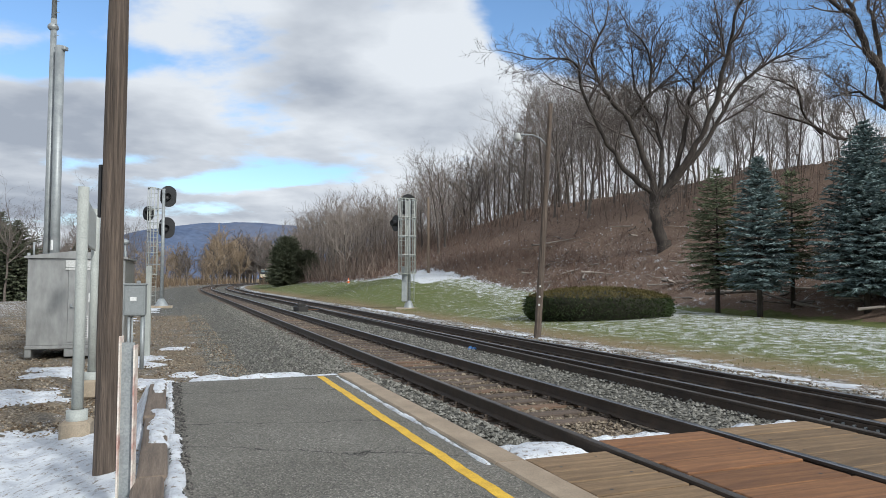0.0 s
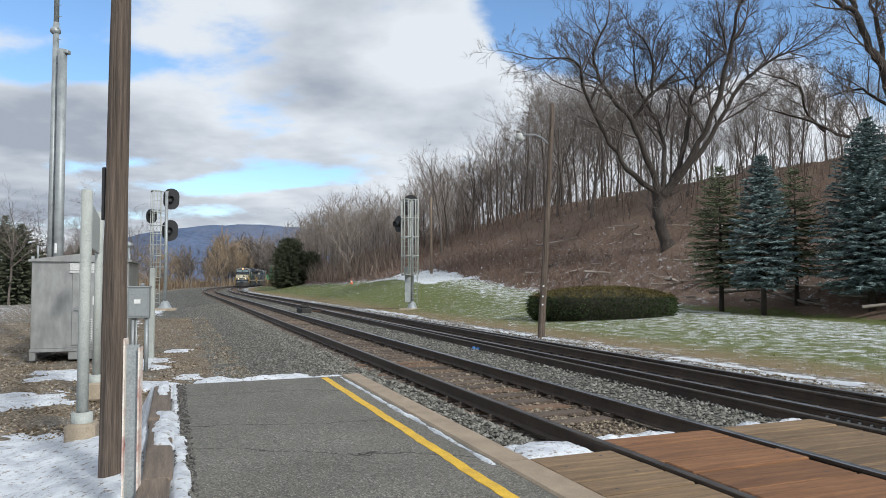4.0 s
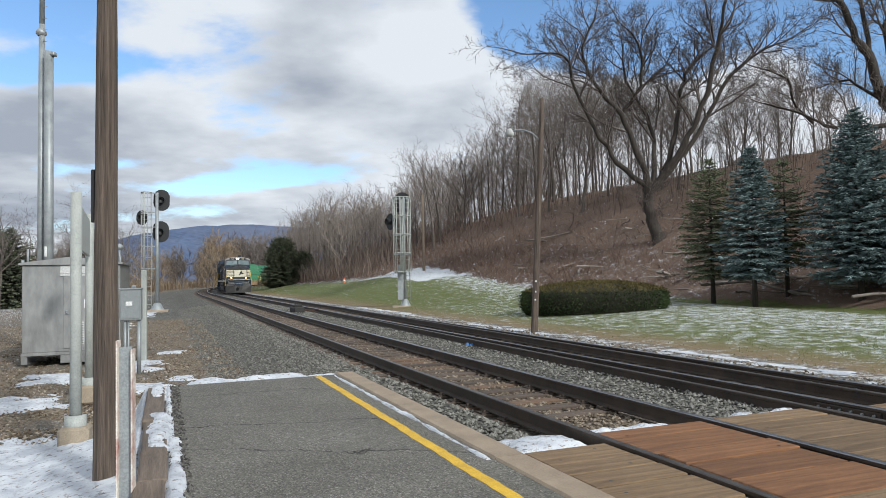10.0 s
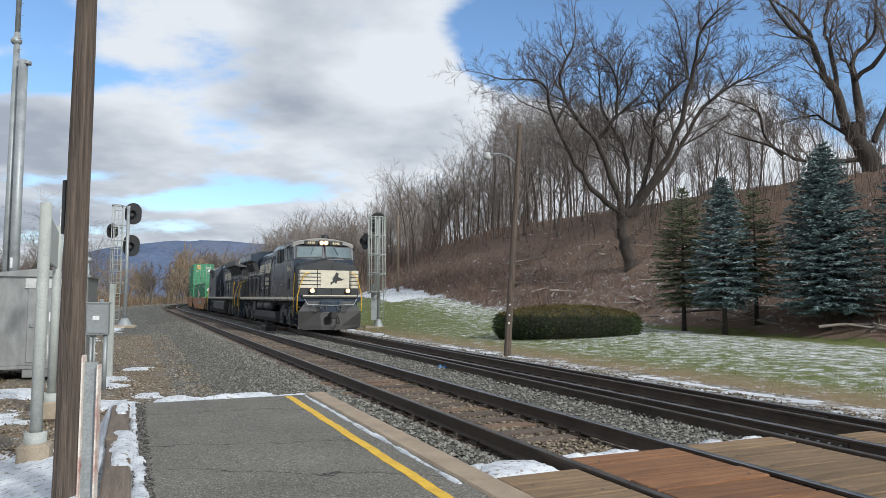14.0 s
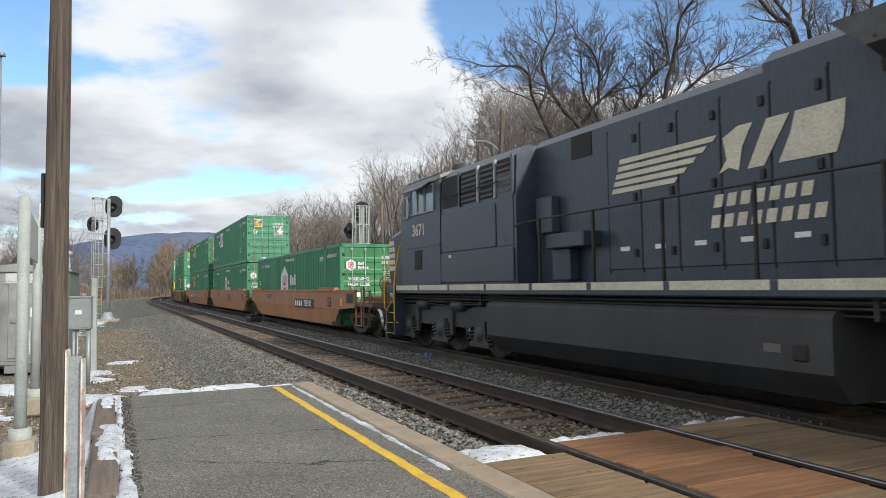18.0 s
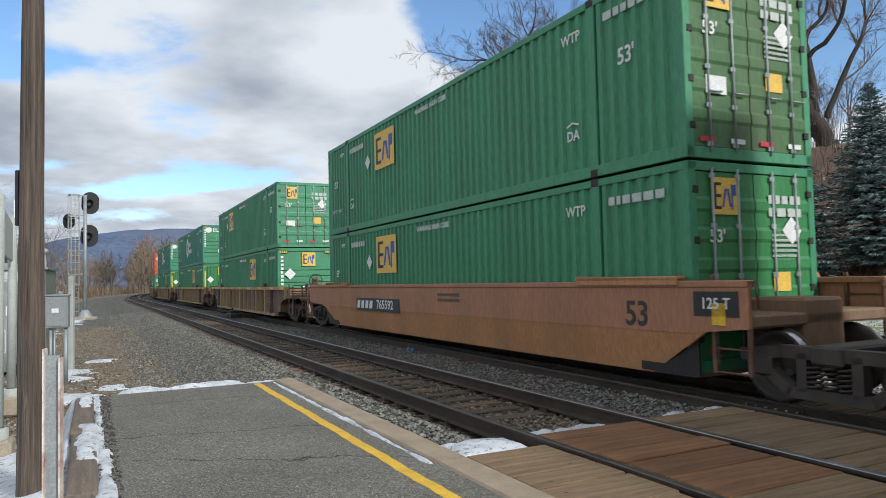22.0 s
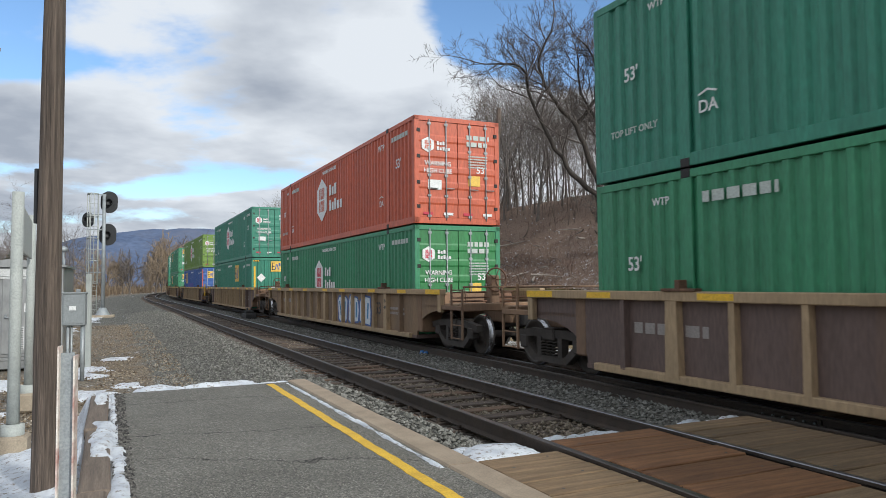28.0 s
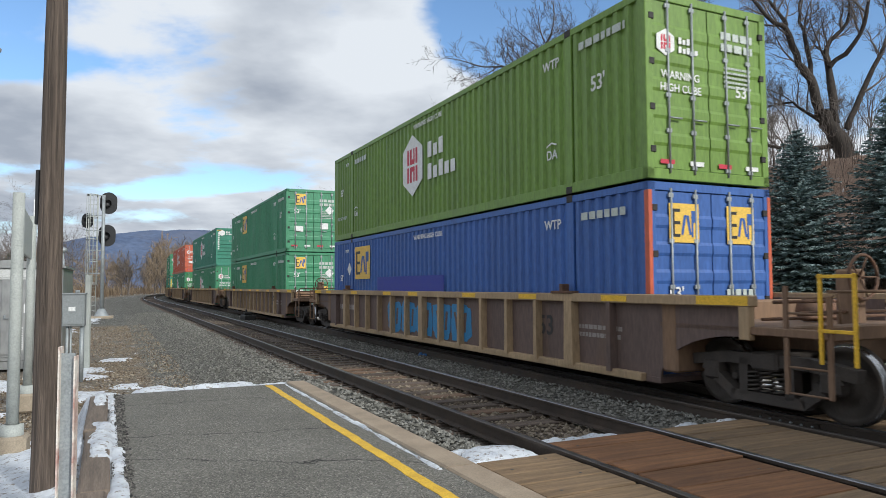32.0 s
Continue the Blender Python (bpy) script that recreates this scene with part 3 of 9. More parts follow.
def build_tracks():
    tie = Shape()
    tie.box(-1.3, 1.3, -0.115, 0.115, -0.18, 0.0, 0, 0.012)
    tie_mesh, tie_mesh2 = tie.mesh("tie", M_TIE), tie.mesh("tie", M_TIE_FRESH)
    plate = Shape()
    for sx in (-1, 1):
        plate.box(sx * GAUGE - 0.17, sx * GAUGE + 0.17, -0.09, 0.09, 0.0, 0.018)
        for a in (-0.11, 0.11):
            plate.box(sx * GAUGE + a - 0.02, sx * GAUGE + a + 0.02, -0.06, -0.02, 0.018, 0.05)
    plate_mesh = plate.mesh("tie_plate", M_RAIL)
    rng = random.Random(5)
    for name, n, z, heads, label in (("near_track", 0.0, 0.0, (M_RAILHEAD_OLD, M_RAILHEAD), "near railway track of worn steel rails on timber ties"),
                                     ("far_track", GAP, FAR_Z, (M_RAILHEAD, M_RAILHEAD), "far railway track of steel rails on timber ties in ballast")):
        t = thing(name, Matrix.Identity(4), label, "track", "", "structure")
        for sx, hm in zip((-1, 1), heads):
            part("rail", rail_mesh("rail", -236, 700, n + sx * GAUGE, z, hm, None, 2.0), hm, t)
        for i in range(240):
            s = -6.0 + i * 0.52 + rng.uniform(-0.03, 0.03)
            if -4.6 < s < 2.9:
                continue
            m = on_line(s, n + rng.uniform(-0.04, 0.04), z - 0.20 + rng.uniform(-0.008, 0.004), rng.uniform(-0.015, 0.015))
            fresh = n == 0 and rng.random() < 0.25 and s < 30
            part("tie", tie_mesh2 if fresh else tie_mesh, None, t, "", m)
            if s < 40:
                part("tie_plate", plate_mesh, None, t, "", m)
        far = Shape()
        for i in range(380):
            s = 119 + i * 0.52
            m = on_line(s, n, z - 0.20)
            far.box(-1.3, 1.3, -0.115, 0.115, -0.18, 0.0, 0, 0, m)
        ob = part("tie_row", far, M_TIE, t)
        ob["kind"] = "stuff"
    # the diverging rails of the crossover, beside the rails of the far track
    t = thing("turnout", Matrix.Identity(4), "diverging rails of a turnout beside the far track rails", "track", "", "structure")

    def swing(base):
        return lambda q: base - 0.08 - 0.0115 * max(0.0, 33.0 - q) - 0.00009 * max(0.0, 33.0 - q) ** 2
    for sx in (-1, 1):
        part("switch_rail", rail_mesh("switch_rail", -30, 33, 0, FAR_Z - 0.004, M_RAILHEAD_OLD, swing(GAP + sx * GAUGE)), None, t)
    # joint bars with bolts
    for s in (2.4, 9.6, 11.0):
        for sx in (-1, 1):
            b = Shape()
            b.box(-0.012, 0.012, -0.45, 0.45, -0.055, 0.03, 0, 0.006)
            for k in range(6):
                b.tube((-0.012, -0.375 + k * 0.15, -0.01), (-0.04, -0.375 + k * 0.15, -0.01), 0.017, None, 6, 1)
            part("joint_bar", b, (M_RAIL, M_GALV), t, "", on_line(s + sx * 0.7, GAP + sx * GAUGE - 0.027, FAR_Z - 0.085))
    # switch machine between the tracks
    sw = thing("switch_machine", on_line(34.0, 1.95, -0.2), "dark steel switch machine between the tracks", "railway equipment")
    b = Shape()
    b.box(-0.28, 0.28, -0.75, 0.75, 0.0, 0.28, 0, 0.04)
    part("housing", b, M_DARKSTEEL, sw)
    b = Shape()
    b.box(-0.22, 0.22, -0.3, 0.25, 0.28, 0.42, 0, 0.03)
    b.tube((0, 0.5, 0.28), (0, 0.5, 0.55), 0.06, 0.05, 8)
    part("motor_cover", b, M_DARKSTEEL, sw)
    b = Shape()
    b.tube((0.28, 0.1, 0.1), (1.35, 0.1, 0.06), 0.025, None, 6)
    part("throw_rod", b, M_RUSTSTEEL, sw)


build_tracks()


# ---- platform ----
KERB_N0, KERB_N1, PLAT_Z, KERB_Z, PLAT_END = -2.10, -1.80, 0.012, 0.03, 7.0


def asphalt_material():
    m, nt, b = nodes_of("platform asphalt", 0.9, 0, 0.35)
    big = tex(nt, "noise", 0.7, "Object", 5, 0.6)
    agg = tex(nt, "voronoi", 85.0)
    fine = tex(nt, "noise", 160.0, "Object", 3, 0.6)
    col = ramp_of(nt, big.outputs["Fac"], ((0.3, (0.142, 0.135, 0.117)), (0.7, (0.203, 0.194, 0.17))))
    col = mixed(nt, 1.0, col, ramp_of(nt, agg.outputs["Color"], ((0.15, (0.45,) * 3), (0.75, (1.1,) * 3), (0.95, (2.0,) * 3))), "MULTIPLY")
    # long fine cracks
    wob = tex(nt, "noise", 1.3, "Object", 5, 0.6)
    sep = nt.nodes.new("ShaderNodeSeparateXYZ")
    c = nt.nodes.new("ShaderNodeTexCoord")
    nt.links.new(c.outputs["Object"], sep.inputs[0])

    def crack(at, slope, width):
        a = nt.nodes.new("ShaderNodeMath")
        a.operation = "MULTIPLY_ADD"
        nt.links.new(sep.outputs["X"], a.inputs[0])
        a.inputs[1].default_value = slope
        nt.links.new(sep.outputs["Y"], a.inputs[2])
        w = nt.nodes.new("ShaderNodeMath")
        w.operation = "MULTIPLY_ADD"
        nt.links.new(wob.outputs["Fac"], w.inputs[0])
        w.inputs[1].default_value = 0.9
        nt.links.new(a.outputs[0], w.inputs[2])
        d = nt.nodes.new("ShaderNodeMath")
        d.operation = "SUBTRACT"
        nt.links.new(w.outputs[0], d.inputs[0])
        d.inputs[1].default_value = at + 0.45
        e = nt.nodes.new("ShaderNodeMath")
        e.operation = "ABSOLUTE"
        nt.links.new(d.outputs[0], e.inputs[0])
        return ramp_of(nt, e.outputs[0], ((0.0, (0.12,) * 3), (width, (1, 1, 1))))
    for at, slope, width in ((5.45, 0.08, 0.02), (2.35, 0.30, 0.022), (0.3, 0.5, 0.018)):
        col = mixed(nt, 1.0, col, crack(at, slope, width), "MULTIPLY")
    nt.links.new(col, b.inputs["Base Color"])
    bump(nt, b, agg.outputs["Distance"], 0.7, 0.01)
    return m


def strip(s0, s1, n0, n1, z0, z1, step=1.0, ch=0.0, wave=None, nw=1):
    """A slab along the line, from n0 to n1."""
    sh = Shape()
    ss = np.linspace(s0, s1, max(2, int((s1 - s0) / step) + 1))
    rows = []
    for q in ss:
        w = wave(q) if wave else 0.0
        ring = []
        for n, z in ((n0, z0), (n0, z1 - ch), (n0 + ch, z1), *[(n0 + (n1 - n0) * k / nw, z1) for k in range(1, nw)], (n1 - ch, z1), (n1, z1 - ch), (n1, z0)):
            x, y, h = line(q, n + w)
            ring.append((x, y, z))
        rows.append(ring)
    sh.grid(rows, 0, False, True)
    sh.face(rows[0], 0)
    sh.face(rows[-1][::-1], 0)
    return sh


def build_platform():
    p = thing("platform", Matrix.Identity(4), "low asphalt station platform with a yellow safety line and tan kerb", "platform", "", "structure")
    # local frame along the platform so that the cracks lie across it
    m = on_line(0, 0, 0)
    inv = m.inverted()

    def local(ob):
        ob.data.transform(inv)
        ob.matrix_basis = m
    ob = part("asphalt", strip(-14, PLAT_END, -4.72, KERB_N0 - 0.004, -0.5, PLAT_Z, 0.5), asphalt_material(), p)
    local(ob)
    ob = part("yellow_line", strip(-14, PLAT_END - 0.1, -2.485, -2.375, PLAT_Z - 0.004, PLAT_Z + 0.004, 0.12, 0, lambda q: 0.005 * math.sin(q * 5.1) + 0.005 * math.sin(q * 17.3)),
              surface("yellow line paint", (0.55, 0.33, 0.03), (0.74, 0.47, 0.04), 6, 0.75, 0, (0.16, 0.13, 0.09), 0.22, 60, 0.2), p, "worn yellow line")
    local(ob)
    for a, b in ((-14, -9.2), (-9.18, -4.2), (-4.18, 1.02), (1.04, PLAT_END + 0.1)):
        ob = part("kerb_stone", strip(a, b, KERB_N0, KERB_N1, -0.6, KERB_Z, 0.5, 0.018), M_KERB, p)
        local(ob)


build_platform()


def build_boards():
    """Timber crossing: planks laid across, between and beside the rails."""
    c = thing("timber_crossing", Matrix.Identity(4), "worn reddish timber crossing planks laid between the rails", "crossing", "", "structure")
    rng = random.Random(11)
    for n0, n1, s_end, mats, zt, w0 in ((KERB_N1 + 0.09, -GAUGE - 0.06, 1.28, (M_BOARD,), -0.028, 0.44), (-GAUGE + 0.10, GAUGE - 0.09, 1.62, (M_BOARD_RED, M_BOARD_RED, M_BOARD_RED, M_BOARD), -0.022, 0.46),
                                        (GAUGE + 0.06, GAP - 1.62, 1.62, (M_BOARD,), -0.018, 0.44), (GAP - GAUGE + 0.08, GAP + GAUGE - 0.75, 1.5, (M_BOARD,), -0.05, 0.4)):
        s = s_end
        while s > -9.5:
            w = w0 * rng.choice((0.72, 0.85, 1.0, 1.12, 1.3)) * rng.uniform(0.96, 1.04)
            sh = Shape()
            L = n1 - n0
            e0, e1 = rng.uniform(-0.035, 0.03), rng.uniform(-0.03, 0.015)
            g0, g1 = rng.uniform(0.004, 0.012), rng.uniform(0.004, 0.012)
            sh.box(-L / 2 + e0, L / 2 + e1, -w / 2 + g0, w / 2 - g1, -0.15, 0.0, 0, 0.01)
            for bx in (-L / 2 + 0.17, L / 2 - 0.2):
                for by in (-w * 0.22, w * 0.2):
                    if rng.random() < 0.3:
                        sh.lathe(((0.017, 0.0008), (0.014, 0.0012), (0.0, 0.0012)), "z", (bx + rng.uniform(-0.04, 0.04), by, 0), 8, 1)
            me = sh.mesh("board", rng.choice(mats), M_BLACK)
            part("board", me, None, c, "", on_line(s - w / 2, (n0 + n1) / 2, zt + rng.uniform(-0.008, 0.006), rng.uniform(-0.006, 0.006)) @ Matrix.Rotation(rng.uniform(-0.004, 0.004), 4, "Y"))
            s -= w


build_boards()


# ---- snow and ballast ----
def snow_material():
    m, nt, b = nodes_of("old snow", 0.65, 0, 0.3)
    t, t2, t3 = tex(nt, "noise", 3.0, "Object", 6, 0.6), tex(nt, "noise", 40.0, "Object", 4, 0.6), tex(nt, "noise", 14.0, "Object", 8, 0.75)
    c = ramp_of(nt, t.outputs["Fac"], ((0.3, (0.44, 0.47, 0.53)), (0.6, (0.72, 0.75, 0.79))))
    c = mixed(nt, ramp_of(nt, t3.outputs["Fac"], ((0.54, (0, 0, 0)), (0.62, (1, 1, 1)))), c, (0.22, 0.185, 0.15))
    nt.links.new(c, b.inputs["Base Color"])
    b.inputs["Subsurface Weight"].default_value = 0.0
    bump(nt, b, t2.outputs["Fac"], 0.9, 0.03)
    return m


M_SNOW = snow_material()


def snow_patch(s0, s1, n0, n1, base, thick, seed, cell=0.05, gaps=0.0):
    """A lumpy, ragged-edged patch of old snow; base: its bed height."""
    ns, nn = max(6, int((s1 - s0) / cell)), max(5, int((n1 - n0) / cell))
    rows = []
    for i in range(ns + 1):
        row = []
        for j in range(nn + 1):
            u, v = i / ns, j / nn
            s, n = s0 + (s1 - s0) * u, n0 + (n1 - n0) * v
            x, y, h = line(s, n)
            edge = min(u, 1 - u) * (s1 - s0), min(v, 1 - v) * (n1 - n0)
            k = noise.noise((x * 1.9, y * 1.9, seed)) * 0.55 + noise.noise((x * 5.3, y * 5.3, seed + 3)) * 0.3 + noise.noise((x * 15, y * 15, seed)) * 0.12
            d = min(edge[0], edge[1]) / (0.35 * min(s1 - s0, n1 - n0)) - 0.35 + k * 1.1 - gaps
            bz = base(s, n) if callable(base) else base
            lift = thick * (1 - math.exp(-2.2 * d)) * (0.8 + 0.5 * k) if d > 0 else 0.35 * max(d, -0.12)
            row.append((x, y, bz + lift))
        rows.append(row)
    sh = Shape()
    sh.grid(rows, 0, True)
    ob = part("snow_patch", sh, M_SNOW)
    return tagged(ob, "patch of old lumpy snow with ragged edges", "snow", "snow patches")


def build_snow():
    g = lambda s, n: ground_at(s, n) + 0.004
    snow_patch(6.98, 8.1, -4.55, -2.2, lambda s, n: max(g(s, n), -0.14), 0.17, 1, 0.05, -0.1)
    snow_patch(7.02, 7.5, -2.9, -1.9, -0.08, 0.09, 2, 0.04, 0.1)
    snow_patch(2.6, 7.1, -4.76, -4.64, PLAT_Z - 0.004, 0.04, 3, 0.025, 0.2)
    snow_patch(0.9, 3.2, -4.77, -4.57, PLAT_Z - 0.004, 0.05, 16, 0.025, 0.1)
    snow_patch(-3.0, 1.4, -4.78, -4.55, PLAT_Z - 0.004, 0.035, 4, 0.04, 0.25)
    snow_patch(2.6, 4.4, -4.96, -4.66, 0.062, 0.045, 5, 0.03, 0.25)
    snow_patch(5.6, 6.9, -4.98, -4.72, 0.062, 0.05, 15, 0.03, 0.3)
    snow_patch(-3.0, 5.2, -6.5, -4.95, lambda s, n: -0.47 + 0.31 * min(1.0, max(0.0, (n + 6.4) / 1.45)), 0.06, 26, 0.05, -0.25)
    snow_patch(-1.0, 7.2, -5.22, -4.93, lambda s, n: -0.40 + 0.36 * sm(-5.2, -4.97, n), 0.09, 6, 0.035, 0.08)
    snow_patch(-3.5, 4.9, -8.6, -5.3, lambda s, n: g(s, n) + 0.012, 0.07, 7, 0.06, 0.16)
    snow_patch(2.6, 6.4, -7.9, -5.15, g, 0.06, 8, 0.06, 0.0)
    snow_patch(1.2, 4.6, -6.2, -5.1, lambda s, n: max(g(s, n), -0.42), 0.05, 17, 0.05, -0.15)
    snow_patch(1.0, 3.4, -2.22, -2.095, PLAT_Z - 0.003, 0.035, 9, 0.018, 0.3)
    snow_patch(3.2, 6.9, -2.24, -2.095, PLAT_Z - 0.003, 0.03, 10, 0.02, 0.42)
    for k, (s0, s1, n0, n1) in enumerate(((27, 38, 5.6, 7.0), (13.5, 20, 5.45, 6.3), (3.5, 9.0, 5.5, 6.5), (-3, 2.5, 5.6, 6.8))):
        snow_patch(s0, s1, n0, n1, g, 0.03, 60 + k, 0.07, 0.72)
    snow_patch(1.15, 2.0, -1.82, -0.85, lambda s, n: -0.06, 0.07, 11, 0.03, 0.0)
    snow_patch(1.55, 2.05, -0.68, 0.62, -0.18, 0.16, 12, 0.03, 0.05)
    snow_patch(1.6, 1.95, 1.2, 2.3, -0.13, 0.12, 13, 0.03, 0.1)
    for k, (s, n, a, b) in enumerate(((14, -5.4, 1.6, 0.9), (12.5, -7.0, 1.2, 0.8), (21, -6.6, 3.0, 1.0), (10.2, -5.2, 0.9, 0.8), (30, -7, 4, 1.2), (9.2, -7.2, 1.2, 1.3), (17, -4.6, 0.7, 0.5), (11.2, -4.4, 0.5, 0.4), (44, -6.5, 5, 1.6), (20, -13, 4, 2.4), (28, -17, 6, 3))):
        snow_patch(s - a, s + a, n - b, n + b, g, 0.045, 30 + k, 0.07 if s < 20 else 0.2, 0.2)


def stones(count, seed, place, rmin, rmax):
    """Broken stones, each an irregular eight-faced lump."""
    rng = random.Random(seed)
    v, f = [], []
    for _ in range(count):
        x, y, z = place(rng)
        r = rng.uniform(rmin, rmax)
        a = rng.uniform(0, 6.28)
        i = len(v)
        c, d = math.cos(a), math.sin(a)
        for px, py, pz in ((1, 0, 0.1), (0, 0.8, -0.1), (-1, 0.1, 0), (0.1, -0.8, 0.15), (0.15, 0.1, 0.75), (0, 0, -0.6)):
            q = rng.uniform(0.7, 1.25) * r
            v.append((x + (px * c - py * d) * q, y + (px * d + py * c) * q, z + pz * q))
        f += [(i, i + 1, i + 4), (i + 1, i + 2, i + 4), (i + 2, i + 3, i + 4), (i + 3, i, i + 4), (i + 1, i, i + 5), (i + 2, i + 1, i + 5), (i + 3, i + 2, i + 5), (i, i + 3, i + 5)]
    return v, f


def chip_material(name, stops):
    m, nt, b = nodes_of(name, 0.92, 0, 0.25)
    g = nt.nodes.new("ShaderNodeNewGeometry")
    t = tex(nt, "noise", 45.0)
    c = ramp_of(nt, g.outputs["Random Per Island"], stops)
    c = mixed(nt, 1.0, c, ramp_of(nt, t.outputs["Fac"], ((0.3, (0.75,) * 3), (0.7, (1.2,) * 3))), "MULTIPLY")
    nt.links.new(c, b.inputs["Base Color"])
    return m


def build_stones():
    grey = chip_material("grey ballast stone", ((0.0, (0.075, 0.073, 0.063)), (0.5, (0.17, 0.166, 0.148)), (0.85, (0.225, 0.22, 0.198)), (1.0, (0.28, 0.272, 0.245))))
    brown = chip_material("brown ballast stone", ((0.0, (0.085, 0.066, 0.048)), (0.5, (0.175, 0.142, 0.104)), (1.0, (0.30, 0.255, 0.195))))
    leaf = chip_material("brown yard chips and leaves", ((0.0, (0.06, 0.042, 0.027)), (0.5, (0.185, 0.138, 0.09)), (0.8, (0.30, 0.25, 0.18)), (1.0, (0.44, 0.39, 0.32))))

    def bed(lo, hi, s0=1.5, s1=40.0):
        def place(rng):
            s = s0 + (s1 - s0) * rng.random() ** 1.7
            n = rng.uniform(lo, hi)
            x, y, _ = line(s, n)
            return x, y, ground_at(s, n) + 0.012
        return place

    for name, lo, hi, cnt, mat, what in (("ballast", -1.8, -0.9, 5200, grey, "grey"), ("ballast", 0.9, 2.75, 8000, grey, "grey"), ("ballast", -3.9, -1.7, 9500, grey, "grey"), ("ballast", -0.7, 0.7, 6500, brown, "brown"), ("ballast", GAP - 0.7, GAP + 2.0, 4500, brown, "brown")):
        pl = bed(lo, hi, 7.0 if lo == -3.9 else 1.6, 46)
        if lo == -3.9:
            pl = bed(lo, hi, 7.15, 50)
        v, f = stones(cnt, int(lo * 10) + 50, pl, 0.014 if lo == -3.9 else 0.018, 0.034 if lo == -3.9 else 0.043)
        me = bpy.data.meshes.new("ballast")
        me.from_pydata(v, [], f)
        me.materials.append(mat)
        tagged(new("ballast", me), "loose " + what + " broken stone ballast along the tracks", "ballast", "", "stuff")
    def yard_spot(r):
        s = 3.0 + 32 * r.random() ** 1.4
        n = -3.2 - 10 * r.random() ** 1.3
        return s, n if s > 7.3 or n < -5.0 else n - 2.0

    v, f = stones(26000, 91, lambda r: (lambda s, n: (*line(s, n)[:2], ground_at(s, n) + 0.008))(*yard_spot(r)), 0.012, 0.032)
    me = bpy.data.meshes.new("gravel")
    me.from_pydata(v, [], f)
    me.materials.append(leaf)
    tagged(new("gravel", me), "brown gravel and leaf litter of the yard", "gravel", "", "stuff")


def build_margin():
    dark = chip_material("crumbled asphalt", ((0.0, (0.03, 0.03, 0.03)), (0.6, (0.085, 0.08, 0.075)), (1.0, (0.2, 0.19, 0.175))))
    v, f = stones(2600, 77, lambda r: (lambda s, n: (*line(s, n)[:2], PLAT_Z + 0.004))(-3 + 10 * r.random(), -4.71 + 0.16 * r.random() ** 1.8), 0.006, 0.02)
    me = bpy.data.meshes.new("asphalt_crumbs")
    me.from_pydata(v, [], f)
    me.materials.append(dark)
    tagged(new("asphalt_crumbs", me), "dark crumbled asphalt along the platform edge", "gravel", "", "stuff")


build_snow()
build_stones()
build_margin()
# ---- things beside the line ----
def at(x, y, z=None, rz=0.0):
    if z is None:
        d = (LX - x) ** 2 + (LY - y) ** 2
        i = int(np.argmin(d))
        n = (x - LX[i]) * math.cos(HEAD[i]) - (y - LY[i]) * math.sin(HEAD[i])
        z = ground_at(S[i], n)
    return pose(x, y, z, 0, 0, rz)


def build_utility_pole():
    p = thing("utility_pole", at(-3.36, 6.42, -0.45), "weathered brown wooden utility pole beside the platform", "pole")
    sh = Shape()
    rng = random.Random(2)
    rows = []
    for i in range(25):
        z = i * 0.46 - 0.3
        r = 0.114 - 0.0022 * i + rng.uniform(-0.003, 0.003)
        rows.append([((r + 0.004 * math.sin(5 * a + z)) * math.cos(a) + 0.003 * z, (r + 0.004 * math.sin(7 * a)) * math.sin(a), z) for a in (6.28318 * k / 20 for k in range(20))])
    sh.grid(rows, 0, True, True)
    part("shaft", sh, M_POLE, p)
    b = Shape()
    b.box(-0.135, -0.095, -0.02, 0.05, 2.62, 3.12, 0, 0.008)
    part("cable_guard", b, M_BLACK, p, "black cable guard")


def build_guard_post():
    p = thing("guard_post", at(-2.56, 5.18, -0.4, 12), "short steel post with chipped red and white paint", "post")
    b = Shape()
    b.box(-0.058, -0.046, -0.05, 0.05, 0, 1.57, 0, 0.002)
    b.box(0.046, 0.058, -0.05, 0.05, 0, 1.5, 0, 0.002)
    b.box(-0.046, 0.046, -0.006, 0.006, 0, 1.52, 1)
    part("beam", b, (surface("chipped red and white paint", (0.62, 0.55, 0.48), (0.80, 0.76, 0.7), 7, 0.7, 0, (0.30, 0.07, 0.05), 0.42), M_GALV), p)


def build_edging():
    for k, (a, b) in enumerate(((-8.6, -6.1), (-6.06, -3.55), (-3.5, -1.05), (-1.0, 1.45), (1.5, 4.0), (4.05, 6.6))):
        sh = Shape()
        sh.box(-0.115, 0.115, -(b - a) / 2, (b - a) / 2, -0.34, 0.055 + 0.012 * (k % 2), 0, 0.02)
        ob = part("edging_timber", sh, M_TIMBER, None, "", on_line((a + b) / 2, -4.86 + 0.012 * (-1) ** k, 0, 0.004 * (-1) ** k))
        tagged(ob, "grey weathered timber sleeper edging the platform", "timber", "platform edging timbers")


